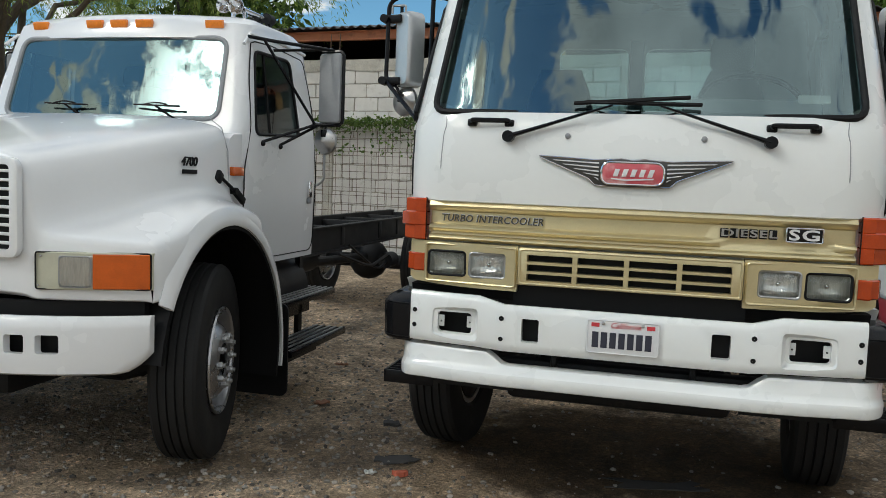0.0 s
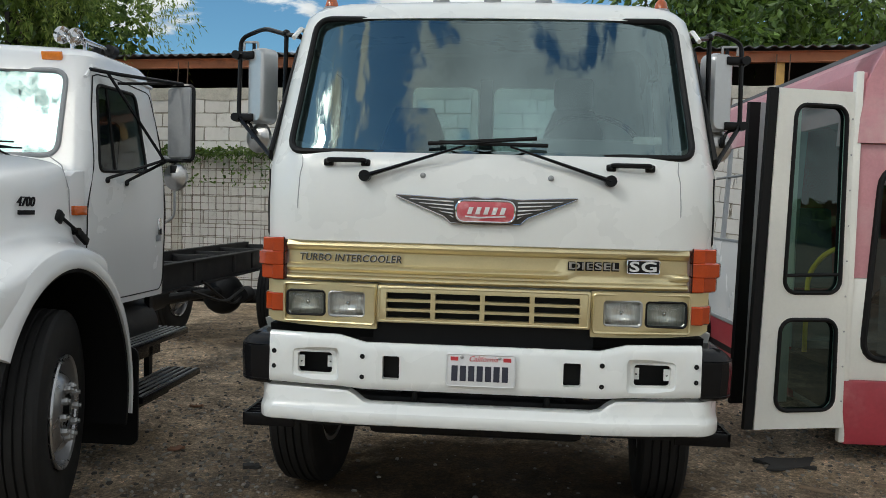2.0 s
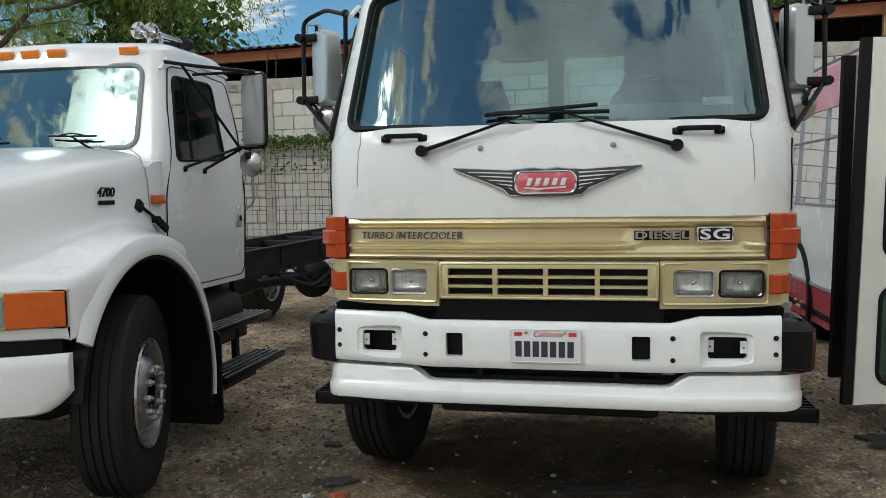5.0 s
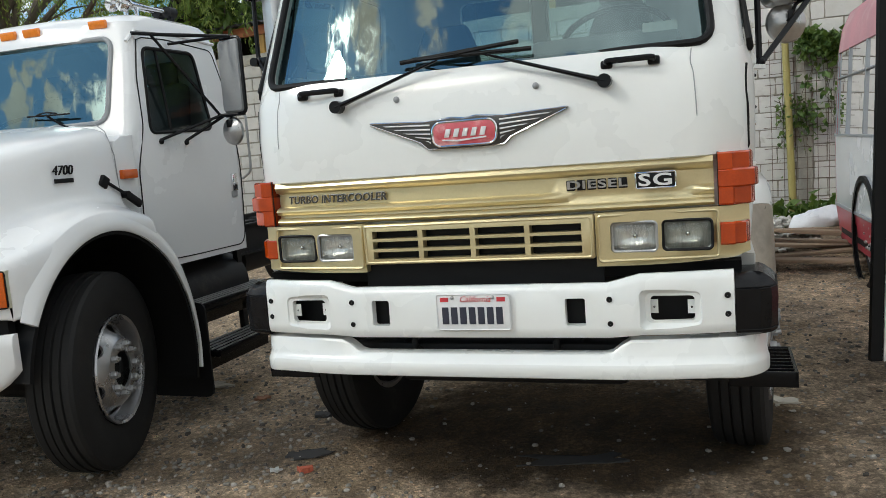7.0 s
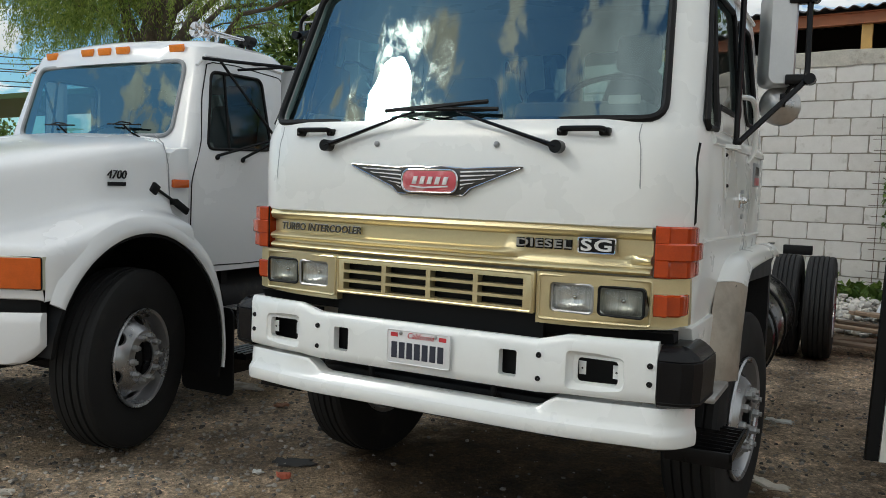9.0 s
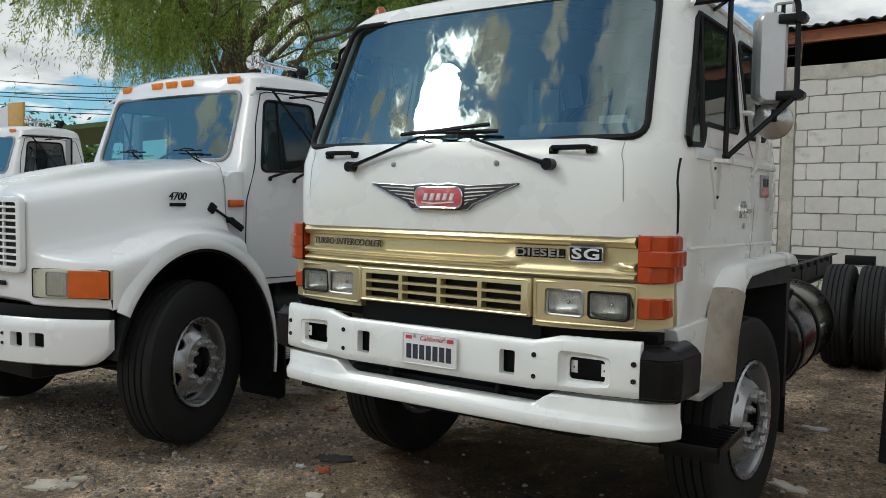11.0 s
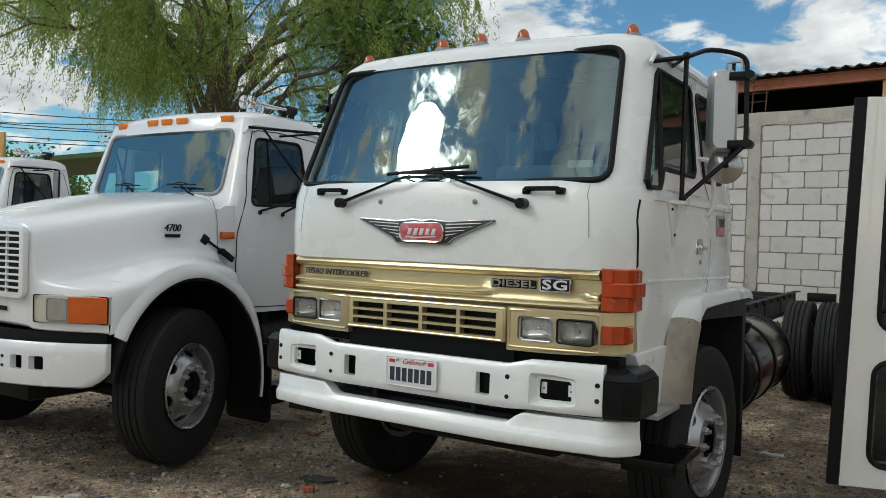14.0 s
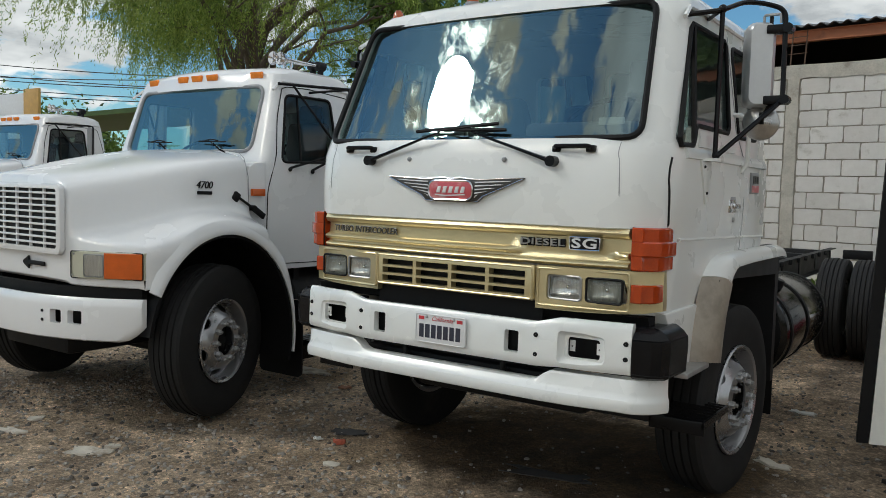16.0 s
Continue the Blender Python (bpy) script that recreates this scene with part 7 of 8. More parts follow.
# ---- trees, vines, distance ----
def leaves(name, centres, dirs, length, width, material, parent, label="", seed=1, curl=0.2, kind=""):
    """Many small four-cornered leaves, each about its own place and way."""
    rng = np.random.default_rng(seed)
    c, d = np.array(centres, float), np.array(dirs, float)
    d /= np.linalg.norm(d, axis=1)[:, None] + 1e-9
    r = rng.normal(size=d.shape)
    side = np.cross(d, r)
    side /= np.linalg.norm(side, axis=1)[:, None] + 1e-9
    nrm = np.cross(d, side)
    n = len(c)
    ln = length * rng.uniform(0.6, 1.25, (n, 1))
    wd = width * rng.uniform(0.7, 1.2, (n, 1))
    v = np.stack([c, c + d * ln * 0.45 + side * wd + nrm * wd * curl, c + d * ln, c + d * ln * 0.45 - side * wd + nrm * wd * curl], 1).reshape(-1, 3)
    idx = np.arange(n * 4).reshape(-1, 4)
    f = np.concatenate([idx[:, [0, 1, 2]], idx[:, [0, 2, 3]]])
    me = bpy.data.meshes.new(name)
    me.from_pydata(v.tolist(), [], f.tolist())
    me.materials.append(material)
    ob = new(name, me)
    ob.parent = parent
    if kind:
        tagged(ob, kind=kind)
    return tagged(ob, label)


def limb(a, b, sag, rng, n=7):
    a, b = Vector(a), Vector(b)
    out = []
    for i in range(n + 1):
        t = i / n
        p = a.lerp(b, t)
        p.z += sag * 4 * t * (1 - t)
        p += Vector(rng.normal(0, 0.04 * (b - a).length * (0.2 if i in (0, n) else 1) * 0.6, 3))
        out.append(p)
    return out


def willow(at, high, spread, seed, label, strands=2800, per=62):
    rng = np.random.default_rng(seed)
    tree = holder("tree", label, "tree", pose(*at))
    trunk = [Vector((0, 0, -0.2)), Vector((0.1, 0, high * 0.2)), Vector((-0.1, 0.1, high * 0.38)), Vector((0.15, 0, high * 0.5))]
    part("trunk", bm_tube(bent(trunk, 0.5), 0.24, 10, taper=0.12), BARK, tree, "grey-brown trunk")
    tips, twigs = [], []
    for i in range(24):
        a = 2 * math.pi * i / 24 + rng.uniform(-0.25, 0.25)
        z0 = high * rng.uniform(0.22, 0.5)
        r = spread * rng.uniform(0.45, 0.95)
        zz = high * rng.uniform(0.52, 0.98) * (1.0 - 0.22 * (r / spread) ** 2)
        path = limb((0, 0, z0), (r * math.cos(a), r * math.sin(a), zz), high * 0.07, rng)
        part("limb", bm_tube(path, 0.095, 7, taper=0.02), BARK, tree)
        tips += path[3:]
        for k in range(5):
            q = path[rng.integers(2, len(path))]
            b = a + rng.uniform(-1.2, 1.2)
            e = q + Vector((math.cos(b), math.sin(b), rng.uniform(-0.1, 0.5))) * spread * rng.uniform(0.15, 0.36)
            tw = limb(q, e, 0.2, rng, 5)
            twigs.append(bm_tube(tw, 0.035, 5, taper=0.008))
            tips += tw[1:] + tw[2:]
    tagged(part("twig", join(*twigs), BARK, tree), kind="stuff")
    cs, ds = [], []
    tufts = [tips[k] for k in rng.choice(len(tips), 230, replace=False)]
    for i in range(strands):
        p = np.array(tufts[rng.integers(0, len(tufts))]) + rng.normal(0, 0.26, 3)
        fall = rng.uniform(0.3, 1.45)
        out = np.array((p[0], p[1], 0)) / (np.hypot(p[0], p[1]) + 0.1)
        drift = out * rng.uniform(0.0, 0.6) + rng.normal(0, 0.24, 3)
        for k in range(per):
            t = k / per
            q = p + drift * t * fall + np.array((0, 0, -fall * t * t - 0.25 * fall * t))
            cs.append(q + rng.normal(0, 0.035, 3))
            ds.append(np.array((0, 0, -0.8)) + drift * 0.6 + rng.normal(0, 0.45, 3))
    leaves("crown", cs, ds, 0.115, 0.0115, LEAF_W, tree, "hanging yellow-green narrow leaves", seed)
    return tree


def broadleaf(at, high, spread, seed, label, clumps=60, per=130, size=0.17, base=0.35):
    rng = np.random.default_rng(seed)
    tree = holder("tree", label, "tree", pose(*at))
    part("trunk", bm_tube([(0, 0, -0.2), (0.05, 0.05, high * 0.25), (-0.05, 0.0, high * 0.55)], 0.20, 9, taper=0.10), BARK, tree)
    cs, ds = [], []
    for i in range(clumps):
        a, u = rng.uniform(0, 2 * math.pi), rng.uniform(-1, 1)
        r = spread * rng.uniform(0.35, 1.0)
        c = Vector((r * math.cos(a) * math.sqrt(1 - u * u), r * math.sin(a) * math.sqrt(1 - u * u), high * (base + (1 - base) * (0.5 + 0.5 * u * rng.uniform(0.7, 1)))))
        if i % 3 == 0:
            part("limb", bm_tube(limb((0, 0, high * rng.uniform(0.3, 0.55)), c, 0.15, rng, 5), 0.05, 6, taper=0.012), BARK, tree)
        rad = spread * rng.uniform(0.16, 0.30)
        p = rng.normal(0, 0.55, (per, 3)) * rad
        for q in p:
            cs.append(np.array(c) + q)
            ds.append(q / (np.linalg.norm(q) + 1e-6) + rng.normal(0, 0.5, 3) + np.array((0, 0, -0.25)))
    leaves("crown", cs, ds, size, size * 0.26, LEAF_B, tree, "dense green leaves with gaps", seed, 0.4)
    return tree


willow((-13.8, 11.2, 0), 11.6, 6.7, 5, "tall weeping tree with hanging yellow-green leaves")
broadleaf((-9.1, 11.6, 0), 6.6, 1.85, 8, "dark-leaved broad tree behind the block wall", 34, 100, 0.24, 0.6)
broadleaf((5.9, 18.5, 0), 9.2, 3.2, 21, "large broad-leaved green tree behind the shed", 80, 230, 0.26, 0.35)
broadleaf((10.5, 21.5, 0), 9.0, 3.4, 23, "large broad-leaved green tree behind the shed", 60, 240, 0.24, 0.35)
broadleaf((-60, 26, 0), 7.6, 4.5, 31, "dark round tree in the distance", 50, 220, 0.4, 0.2)
broadleaf((-54, 30, 0), 6.4, 4.5, 33, "dark round tree in the distance", 50, 220, 0.4, 0.2)

# hedge line far round the yard
rng = np.random.default_rng(77)
cs, ds = [], []
for i in range(26000):
    a = rng.uniform(0, 2 * math.pi)
    r = rng.uniform(75, 95)
    h = 3.0 + 2.6 * (noise.noise((math.cos(a) * 6, math.sin(a) * 6, 0)) + 0.4 * noise.noise((math.cos(a) * 25, math.sin(a) * 25, 0)))
    cs.append((r * math.cos(a), r * math.sin(a), rng.uniform(0, 1) ** 0.7 * max(h, 1)))
    ds.append(rng.normal(0, 1, 3))
woods = leaves("far_woods", cs, ds, 2.0, 0.9, LEAF_B, None, "line of dark trees on the horizon", 4, kind="stuff")
tagged(woods, category="trees")

# wires across the left distance
for i, (z0, z1) in enumerate(((10.1, 8.5), (9.3, 7.8), (8.9, 7.75), (8.3, 7.1), (7.9, 6.8), (9.0, 8.0))):
    a, b = Vector((-64, 25 + i * 0.2, z0 + 0.3)), Vector((-20, 25 + i * 0.2, z1 - 2.2 + 0.2 * i))
    thing("overhead_cable", bm_tube([a.lerp(b, t) - Vector((0, 0, 1.6 * t * (1 - t))) for t in [k / 14 for k in range(15)]], 0.03, 5), CABLE, "thin black overhead cable sagging between poles", "cable", "overhead cables")
pole = thing("cable_pole", join(bm_tube([(-66, 25.5, 0), (-66, 25.5, 11.5)], 0.16, 10, taper=0.11), bm_box(-66.1, -65.9, 24.6, 26.6, 10.2, 10.35)), BARK, "plain wooden cable pole", "pole")
thing("cable_pole", join(bm_tube([(-19.5, 25.5, 0), (-19.5, 25.5, 7.6)], 0.14, 10, taper=0.10), bm_box(-19.6, -19.4, 24.6, 26.6, 6.2, 6.35)), BARK, "plain wooden cable pole behind the weeping tree", "pole")
# low roof and loaded truck body beyond the third truck
low = holder("low_roof", "low dark green sheet roof beyond the trucks", "roof")
part("sheet", bm_prism([(-29, 3.7), (-17, 3.95), (-17, 3.80), (-29, 3.55)], "xz", 12, 16), LEAF_B, low)
for x in (-28.5, -23, -17.3):
    part("post", bm_box(x, x + 0.12, 12.1, 12.22, -0.1, 3.7), BARK, low)
box = holder("lorry", "weathered orange and white lorry body seen over the trucks", "lorry")
part("side_board", bm_box(-33.0, -30.0, 14.0, 14.1, 3.2, 5.0, 0.03), FABRIC, box, "white side board")
part("side_board", bm_box(-34.6, -33.0, 14.0, 14.1, 3.2, 4.9, 0.03), ORANGE, box, "orange side board")
part("head_board", bm_box(-30.0, -28.9, 14.0, 14.12, 3.2, 5.15, 0.03), OCHRE, box, "yellow end board")
part("load_bed", bm_box(-34.6, -28.9, 14.0, 16.4, 2.9, 3.2), DARK, box)
for x in (-34.0, -29.6):
    part("support", bm_box(x - 0.3, x + 0.3, 14.4, 16.0, -0.05, 2.9), DARK, box)
# ---- lattice, vines, rubble, litter ----
def lattice(name, x0, x1, y, z0, z1, step, label):
    g = holder(name, label, "wire mesh", WALL_TURN)
    v = part("wire", bm_tube([(0, 0, z0), (0.01, 0.01, (z0 + z1) / 2), (0, 0, z1)], 0.0042, 5), REBAR, g)
    k = int((x1 - x0) / step)
    v.matrix_basis = pose(x0, y, 0)
    for i in range(1, k + 1):
        repeat(v, pose(x0 + step * i + 0.012 * math.sin(i * 7.1), y, 0.06 * math.sin(i * 3.7)), g)
    h = part("wire", bm_tube([(x0 - 0.08, 0, 0), ((x0 + x1) / 2, 0.012, 0.006), (x1 + 0.08, 0, 0)], 0.0042, 5), REBAR, g)
    h.matrix_basis = pose(0, y - 0.011, z0 + 0.02)
    for i in range(1, int((z1 - z0) / step) + 1):
        repeat(h, pose(0.02 * math.sin(i * 2.3), y - 0.011, z0 + 0.02 + step * i), g)
    return g


lattice("wire_mesh", -6.4, -3.2, 9.82, 0.0, 2.50, 0.145, "rusty steel mesh panel against the block wall")
lattice("wire_mesh", 1.66, 2.90, 9.82, 0.0, 2.76, 0.15, "rusty steel mesh panel with vines by the wall")


def vine(name, xs, z, thick, hang, count, seed, label, size=0.085):
    rng = np.random.default_rng(seed)
    v = holder(name, label, "vine", WALL_TURN)
    cs, ds, stems = [], [], []
    for i in range(9):
        x = rng.uniform(*xs)
        path = [Vector((x + rng.normal(0, 0.05), 9.80 + rng.normal(0, 0.02), z - t * rng.uniform(0.5, 1.0) * hang)) for t in np.linspace(0, 1, 6)]
        stems.append(bm_tube(path, 0.006, 5, taper=0.003))
    tagged(part("stem", join(*stems), BARK, v), kind="stuff")
    for i in range(count):
        x = rng.uniform(*xs)
        drop = abs(rng.normal(0, thick)) if rng.random() < 0.8 else rng.uniform(0, hang)
        cs.append((x, 9.78 + rng.normal(0, 0.05), z + 0.08 * noise.noise((x * 3, 0, seed)) + rng.normal(0, thick * 0.35) - drop * 0.8))
        ds.append((rng.normal(0, 0.6), -0.7, rng.normal(-0.3, 0.6)))
    leaves("leaf_mass", cs, ds, size, size * 0.32, LEAF_V, v, "small green leaves", seed, 0.3, "stuff")
    return v


vine("vine", (-6.3, -3.3), 2.58, 0.09, 0.8, 1300, 3, "green vine creeping along the top of the steel mesh")
vine("vine", (2.05, 2.75), 2.74, 0.16, 1.7, 750, 4, "green vine hanging on the steel mesh", 0.13)
vine("vine", (1.75, 2.25), 1.9, 0.35, 0.8, 220, 6, "thin dry vine on the cement column", 0.08)
rng = np.random.default_rng(9)
cs = [(rng.uniform(0.2, 3.4), rng.uniform(9.1, 9.75), 0.0) for i in range(1500)]
cs = [(x, y, 0.12 + abs(rng.normal(0, 0.13)) + 0.10 * noise.noise((x * 2, 0, 5))) for x, y, z in cs]
weeds = leaves("weeds", cs, [(rng.normal(0, 0.7), -0.5, 0.6) for c in cs], 0.17, 0.055, LEAF_V, None, "broad-leaved green weeds along the foot of the wall", 12, 0.4, "stuff")
weeds.matrix_basis = WALL_TURN
tagged(weeds, category="weeds")

thing("bamboo_pole", join(bm_tube([(1.90, 9.44, 0.03), (1.875, 9.50, 1.5), (1.84, 9.585, 3.02)], 0.052, 12, taper=0.046), *[moved(bm_revolve([(0.050, -0.01), (0.056, 0.0), (0.050, 0.01)], 12, "z"), pose(1.90 - 0.018 * z, 9.44 + 0.046 * z, z)) for z in (0.5, 0.95, 1.4, 1.85, 2.3, 2.7)]), BAMBOO, "yellow bamboo pole leaning on the wall", "pole")

# pale rubble heap
rng = np.random.default_rng(15)


def stone(x, y, z, r, rng, flat=0.7):
    bm = bmesh.new()
    bmesh.ops.create_icosphere(bm, subdivisions=1, radius=r)
    for v in bm.verts:
        v.co *= rng.uniform(0.75, 1.2)
        v.co.z *= flat
    bm.transform(pose(x, y, z, rng.uniform(0, 40), rng.uniform(0, 40), rng.uniform(0, 360)))
    return bm


def heap(name, spots, material, label, category):
    """Loose stones too many to pick apart, as one mesh."""
    vs, fs = [], []
    base = bmesh.new()
    bmesh.ops.create_icosphere(base, subdivisions=1, radius=1)
    bv = np.array([v.co[:] for v in base.verts])
    bf = np.array([[v.index for v in f.verts] for f in base.faces])
    base.free()
    for i, (x, y, z, r) in enumerate(spots):
        q = bv * rng.uniform(0.72, 1.2, (len(bv), 1)) * np.array((1, rng.uniform(0.6, 1), rng.uniform(0.4, 0.75))) * r
        a = rng.uniform(0, 6.28)
        c, s = math.cos(a), math.sin(a)
        q = q @ np.array(((c, -s, 0), (s, c, 0), (0, 0, 1))) + np.array((x, y, z))
        vs.append(q)
        fs.append(bf + i * len(bv))
    me = bpy.data.meshes.new(name)
    me.from_pydata(np.concatenate(vs).tolist(), [], np.concatenate(fs).tolist())
    me.materials.append(material)
    return tagged(new(name, me), label, category, kind="stuff")


spots = []
for i in range(650):
    x, y = rng.uniform(0.5, 2.05), rng.uniform(7.4, 9.2)
    top = 0.10 + 0.26 * max(0, 1 - ((x - 1.35) / 0.95) ** 2) * max(0, 1 - ((y - 8.6) / 1.3) ** 2)
    spots.append((x, y, rng.uniform(0.3, 1.0) * top, rng.uniform(0.03, 0.085)))
heap("rubble", spots, RUBBLE, "heap of pale broken stone by the wall", "rubble")
pl = bm_box(-0.9, 0.9, -0.07, 0.07, -0.018, 0.018, 0.004)
plank0 = None
for i, (x, y, z, a, tilt) in enumerate(((1.9, 7.3, 0.14, 6, 4), (2.0, 7.0, 0.16, -4, 3), (1.75, 6.7, 0.12, 10, -2), (2.4, 7.6, 0.20, 2, 6), (2.2, 6.9, 0.22, 16, 5), (1.5, 6.45, 0.10, 4, 2), (2.5, 7.2, 0.27, -8, 3), (2.3, 7.9, 0.25, 20, 2), (1.95, 6.3, 0.10, -9, 1))):
    if plank0 is None:
        plank0 = thing("plank", pl, TIMBER, "weathered timber plank lying in a loose stack", "plank", "planks by the wall")
        plank0.matrix_basis = pose(x, y, z, 0, tilt, a)
    else:
        copy_thing(plank0, pose(x, y, z, 0, tilt, a))
sack = bm_ball(0, 0, 0, 0.5, 1.0, 0.42, 0.30, 20, 12)
for v in sack.verts:
    v.co += Vector((0, 0, 0.06 * noise.noise(v.co * 5))) + v.co.normalized() * 0.05 * noise.noise(v.co * 9)
sack.transform(pose(2.15, 8.05, 0.36, 0, -14, 18) @ Matrix.Diagonal((0.95, 1, 1, 1)))
thing("sack", sack, FABRIC, "crumpled white plastic sack on the planks", "sack")

# gravel strewn over the yard
rng = np.random.default_rng(40)
spots = []
while len(spots) < 30000:
    x, y = rng.uniform(-4.8, 3.2), rng.uniform(-1.6, 7.2)
    if rng.random() < math.exp(-max(0, y + 0.5) * 0.22) * (0.35 + 0.9 * max(0, 0.5 + noise.noise((x * 0.9, y * 0.9, 20)))):
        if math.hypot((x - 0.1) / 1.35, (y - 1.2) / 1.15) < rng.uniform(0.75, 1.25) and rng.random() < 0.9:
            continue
        r = 0.003 + 0.019 * rng.random() ** 3.2
        spots.append((x, y, ground_z(x, y) + r * 0.2, r))
GRIT = mat("yard_gravel", (0.20, 0.17, 0.14), 0.9, island=0.75, grain=4, spread=((0.075, 0.064, 0.054), (0.36, 0.325, 0.28)))
heap("gravel", spots, GRIT, "loose small gravel strewn over the dirt", "gravel")

# litter
CARD = mat("dirty_paper", (0.55, 0.50, 0.42), 0.8, vary=0.2, grain=9, fine=50, bump=0.002, dirt=(0.30, 0.25, 0.19), dirt_at=(0.5, 0.7))
BRICKC = mat("red_brick_bit", (0.45, 0.11, 0.06), 0.85, vary=0.2, grain=30)
TAR = mat("black_rubber_scrap", (0.035, 0.032, 0.03), 0.7, vary=0.3, grain=10, bump=0.002)
RUST = mat("rusty_ground_scrap", (0.24, 0.115, 0.065), 0.85, vary=0.3, grain=12)


def scrap(name, x, y, lx, ly, a, material, label, category, seed, h=0.005, n=13):
    r = np.random.default_rng(seed)
    pts = []
    for i in range(n):
        t = 2 * math.pi * i / n
        k = r.uniform(0.5, 1.1)
        pts.append((lx * k * math.copysign(abs(math.cos(t)) ** 0.6, math.cos(t)), ly * k * math.copysign(abs(math.sin(t)) ** 0.6, math.sin(t))))
    bm = bm_prism(pts, "xy", -0.004, h)
    bmesh.ops.subdivide_edges(bm, edges=bm.edges, cuts=1)
    for v in bm.verts:
        v.co.z += 0.010 * r.uniform(-0.5, 1) * (1 if v.co.z > 0 else 0.6)
    bm.transform(pose(x, y, ground_z(x, y) + 0.006, 0, 0, a))
    return thing(name, bm, material, label, category)


scrap("paper_scrap", -1.294, 0.505, 0.035, 0.022, 10, PAPER, "small white paper scrap on the dirt", "litter", 1)
scrap("brick_fragment", -1.129, 0.528, 0.055, 0.028, 30, BRICKC, "small red brick fragment on the dirt", "litter", 2, 0.02)
scrap("paper_scrap", 1.129, 3.316, 0.13, 0.05, -10, PAPER, "torn white paper scrap on the dirt", "litter", 3)
scrap("paper_scrap", 1.207, 1.926, 0.13, 0.06, -28, CARD, "torn white paper scrap by the wheel", "litter", 4)
scrap("card_scrap", -2.23, -0.53, 0.17, 0.09, 15, CARD, "dirty pale cardboard scrap on the dirt", "litter", 5)
scrap("card_scrap", -2.18, -0.39, 0.06, 0.04, 40, CARD, "dirty pale cardboard scrap on the dirt", "litter", 6)
scrap("card_scrap", -2.96, -0.61, 0.13, 0.05, 5, CARD, "dirty pale cardboard scrap on the dirt", "litter", 7)
scrap("card_scrap", -3.10, -0.37, 0.07, 0.05, 70, CARD, "dirty pale cardboard scrap on the dirt", "litter", 8)
scrap("board", -2.75, 1.88, 0.30, 0.11, 4, CARD, "pale flat board lying under the truck", "board", 9, 0.012)
scrap("rubber_scrap", -1.22, 0.74, 0.13, 0.07, 20, TAR, "black rubber scrap flat on the dirt", "litter", 10, 0.004)
scrap("rubber_scrap", 0.20, 0.86, 0.32, 0.08, 12, TAR, "black rubber scrap flat on damp dirt", "litter", 11, 0.005)
scrap("rubber_mat", 2.02, 1.97, 0.24, 0.16, 8, TAR, "black rubber mat below the bus door", "mat", 12, 0.012)
scrap("rusty_scrap", -2.38, 2.82, 0.06, 0.025, 5, RUST, "rusty orange scrap on the dirt", "litter", 13)
scrap("rusty_scrap", -2.05, 1.63, 0.06, 0.04, 50, RUST, "rusty orange scrap on the dirt", "litter", 14)
scrap("card_scrap", -0.90, 0.20, 0.06, 0.04, 25, CARD, "dirty pale cardboard scrap on the dirt", "litter", 15)
scrap("stick", 2.05, 1.45, 0.13, 0.012, -25, TIMBER, "dark broken stick on the dirt", "litter", 16, 0.012)
scrap("stick", 2.5, 1.55, 0.12, 0.014, -12, TIMBER, "dark broken stick on the dirt", "litter", 17, 0.012)
scrap("rubber_scrap", -1.45, 1.35, 0.06, 0.05, 20, TAR, "black rubber scrap flat on the dirt", "litter", 18, 0.012)

# blocks of the wall, the stretches in view each on their own
def block_bm(w, h, seed):
    """Front face in a coarse net, uneven, with worn edges and corners."""
    bm = bmesh.new()
    nx, nz = (7, 4) if w > 0.3 else (5, 4)
    net = []
    for j in range(nz):
        row = []
        for i in range(nx):
            u, v = i / (nx - 1), j / (nz - 1)
            rim = i in (0, nx - 1) or j in (0, nz - 1)
            corner = i in (0, nx - 1) and j in (0, nz - 1)
            q = Vector((u * 7 + seed * 3.7, v * 4, seed * 1.3))
            y = 0.004 * noise.noise(q * 1.7) + (0.006 if corner else 0.002 if rim else 0.0)
            e = 0.010 * noise.noise(q * 2.3 + Vector((0, 0, 9)))
            k = 0.008 if corner else 0.0
            row.append(bm.verts.new(((u - 0.5) * (w - k) + (e if i in (0, nx - 1) else 0), y, (v - 0.5) * (h - k) + (e if j in (0, nz - 1) else 0))))
        net.append(row)
    for j in range(nz - 1):
        for i in range(nx - 1):
            bm.faces.new((net[j][i], net[j][i + 1], net[j + 1][i + 1], net[j + 1][i]))
    ring = net[0] + [r[-1] for r in net[1:]] + net[-1][-2::-1] + [r[0] for r in net[-2:0:-1]]
    back = [bm.verts.new((v.co.x * 1.01, 0.05, v.co.z * 1.02)) for v in ring]
    for i in range(len(ring)):
        j = (i + 1) % len(ring)
        bm.faces.new((ring[j], ring[i], back[i], back[j]))
    return bm


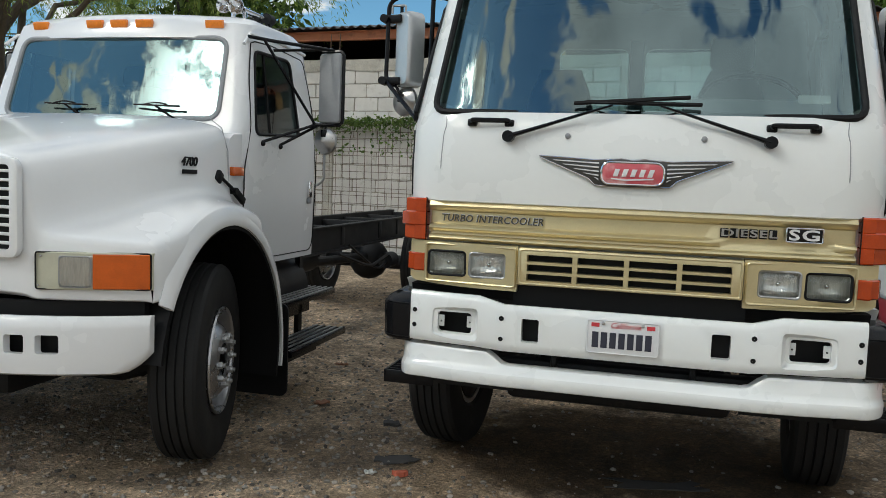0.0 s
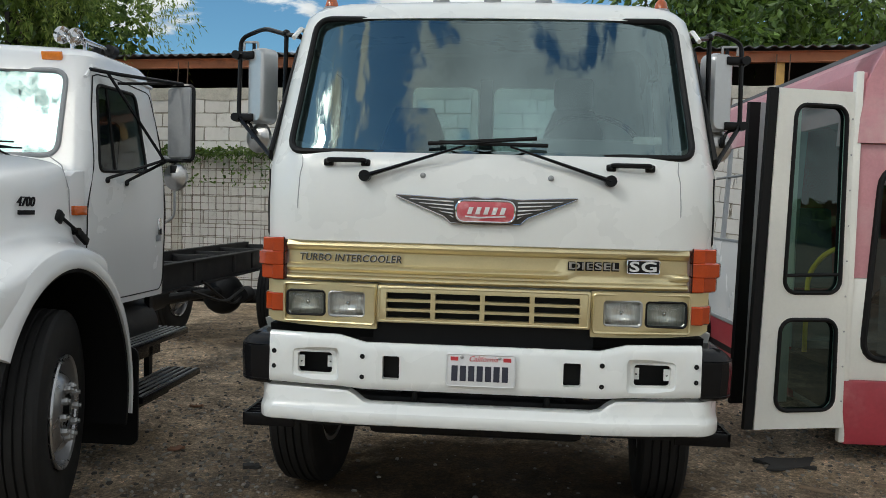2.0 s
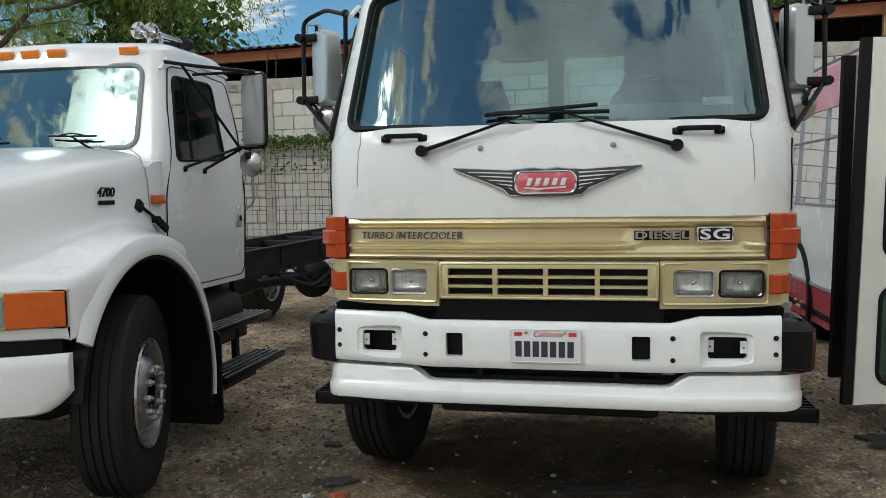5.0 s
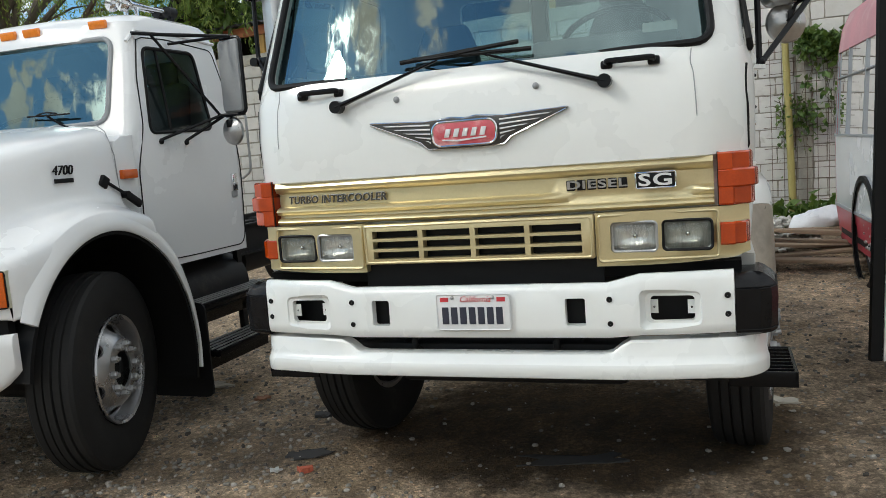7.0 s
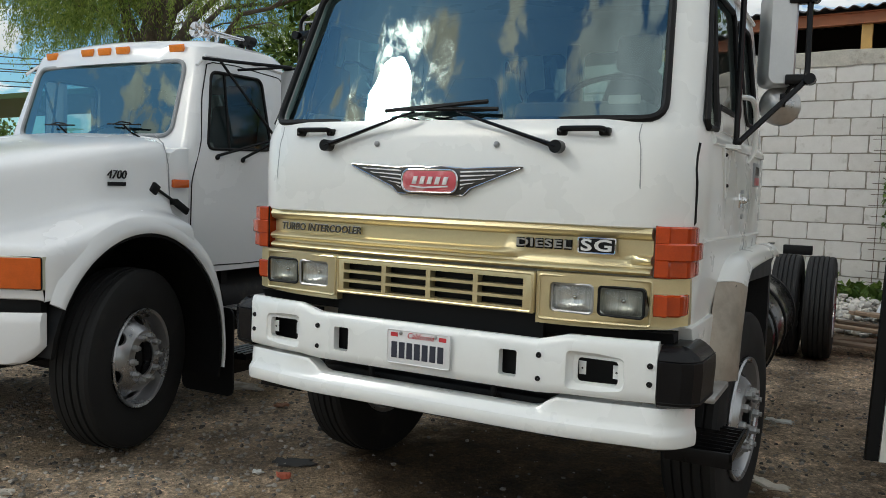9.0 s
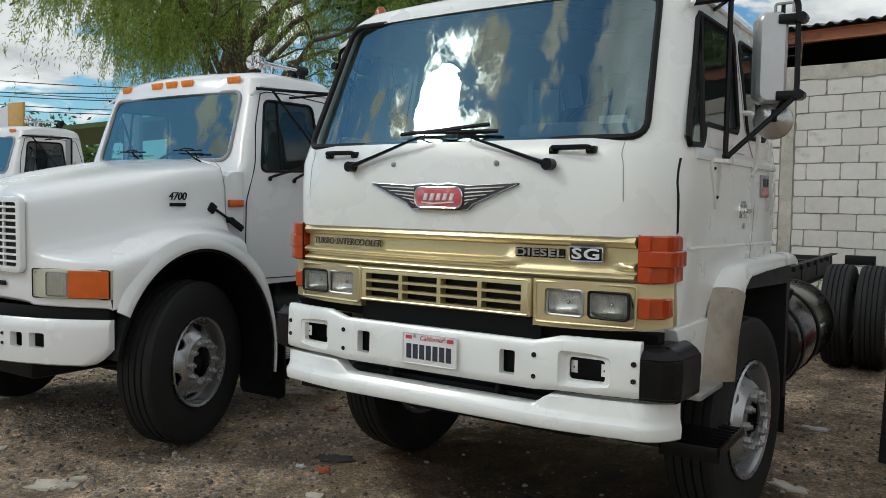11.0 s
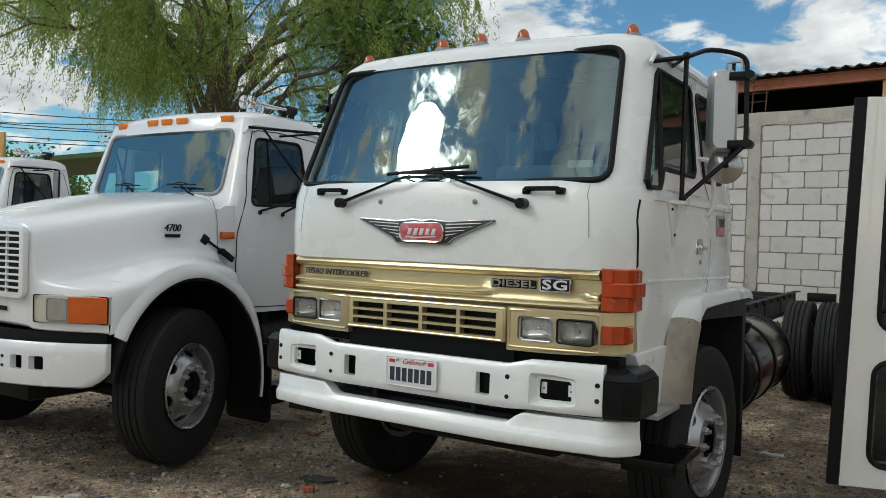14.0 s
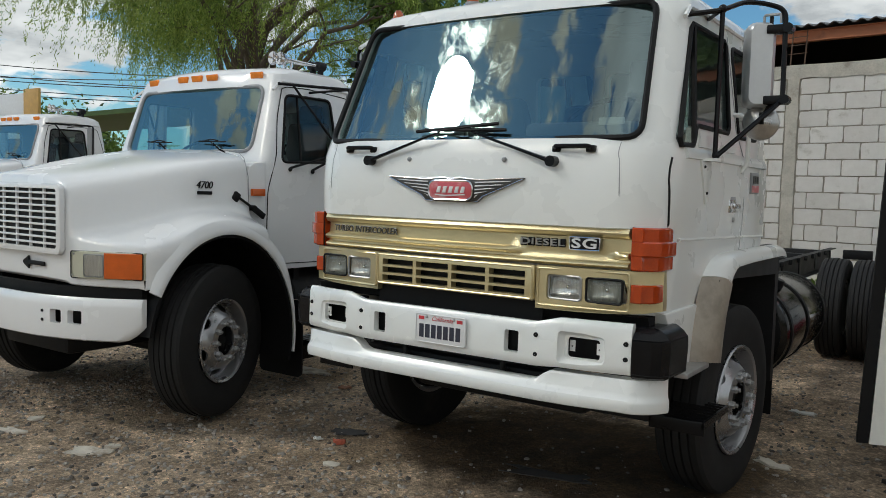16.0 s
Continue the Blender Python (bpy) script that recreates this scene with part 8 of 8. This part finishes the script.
full = [mesh_of("block", block_bm(LONG - 0.017, COURSE - 0.016, k), BLOCK) for k in range(7)]
half = [mesh_of("block", block_bm(LONG / 2 - 0.017, COURSE - 0.016, k), BLOCK) for k in range(4)]
random.seed(5)
rest = []
count = 0
bays = [(WALL_X0, COLS[0] - 0.1)] + [(a + 0.1, b - 0.1) for a, b in zip(COLS, COLS[1:])] + [(COLS[-1] + 0.1, WALL_X1)]
rows = int((WALL_TOP - 0.21) / COURSE) + 1
for x0, x1 in bays:
    for r in range(rows):
        z = WALL_TOP - 0.20 - COURSE * (r + 0.5)
        if z < -0.05:
            continue
        x = x0 - (0.293 if r % 2 else 0.05)
        while x < x1 - 0.08:
            a, b = max(x, x0), min(x + LONG, x1)
            x += LONG
            if b - a < 0.10:
                continue
            kinds = full if b - a > LONG * 0.9 else half
            mesh = random.choice(kinds)
            w = (b - a) / (LONG if kinds is full else LONG / 2)
            at_y = WALL_Y + random.uniform(-0.004, 0.007)
            near = (-6.1 < a and b < -2.9 and z > 0.7) or (-0.9 < a and b < 3.1 and z > 0.3)
            if near and count < 300:
                count += 1
                o = new("block", mesh)
                o.parent = wall
                o.matrix_basis = pose((a + b) / 2, at_y, z, random.uniform(-0.6, 0.6), random.uniform(-0.5, 0.5), random.uniform(-0.4, 0.4)) @ Matrix.Diagonal((w, 1, 1, 1))
            else:
                rest.append(((a + b) / 2, at_y, z, (b - a - 0.016) / 2))
vs, fs = [], []
for i, (x, y, z, w) in enumerate(rest):
    h, k = (COURSE - 0.016) / 2, i * 8
    vs += [(x - w, y + 0.05, z - h), (x + w, y + 0.05, z - h), (x + w, y + 0.05, z + h), (x - w, y + 0.05, z + h),
           (x - w + 0.007, y, z - h + 0.007), (x + w - 0.007, y, z - h + 0.007), (x + w - 0.007, y, z + h - 0.007), (x - w + 0.007, y, z + h - 0.007)]
    fs += [(k + 4, k + 5, k + 6, k + 7), (k, k + 1, k + 5, k + 4), (k + 1, k + 2, k + 6, k + 5), (k + 2, k + 3, k + 7, k + 6), (k + 3, k, k + 4, k + 7)]
me = bpy.data.meshes.new("blocks")
me.from_pydata(vs, [], fs)
me.materials.append(BLOCK)
o = tagged(new("blocks", me), kind="stuff")
o.parent = wall
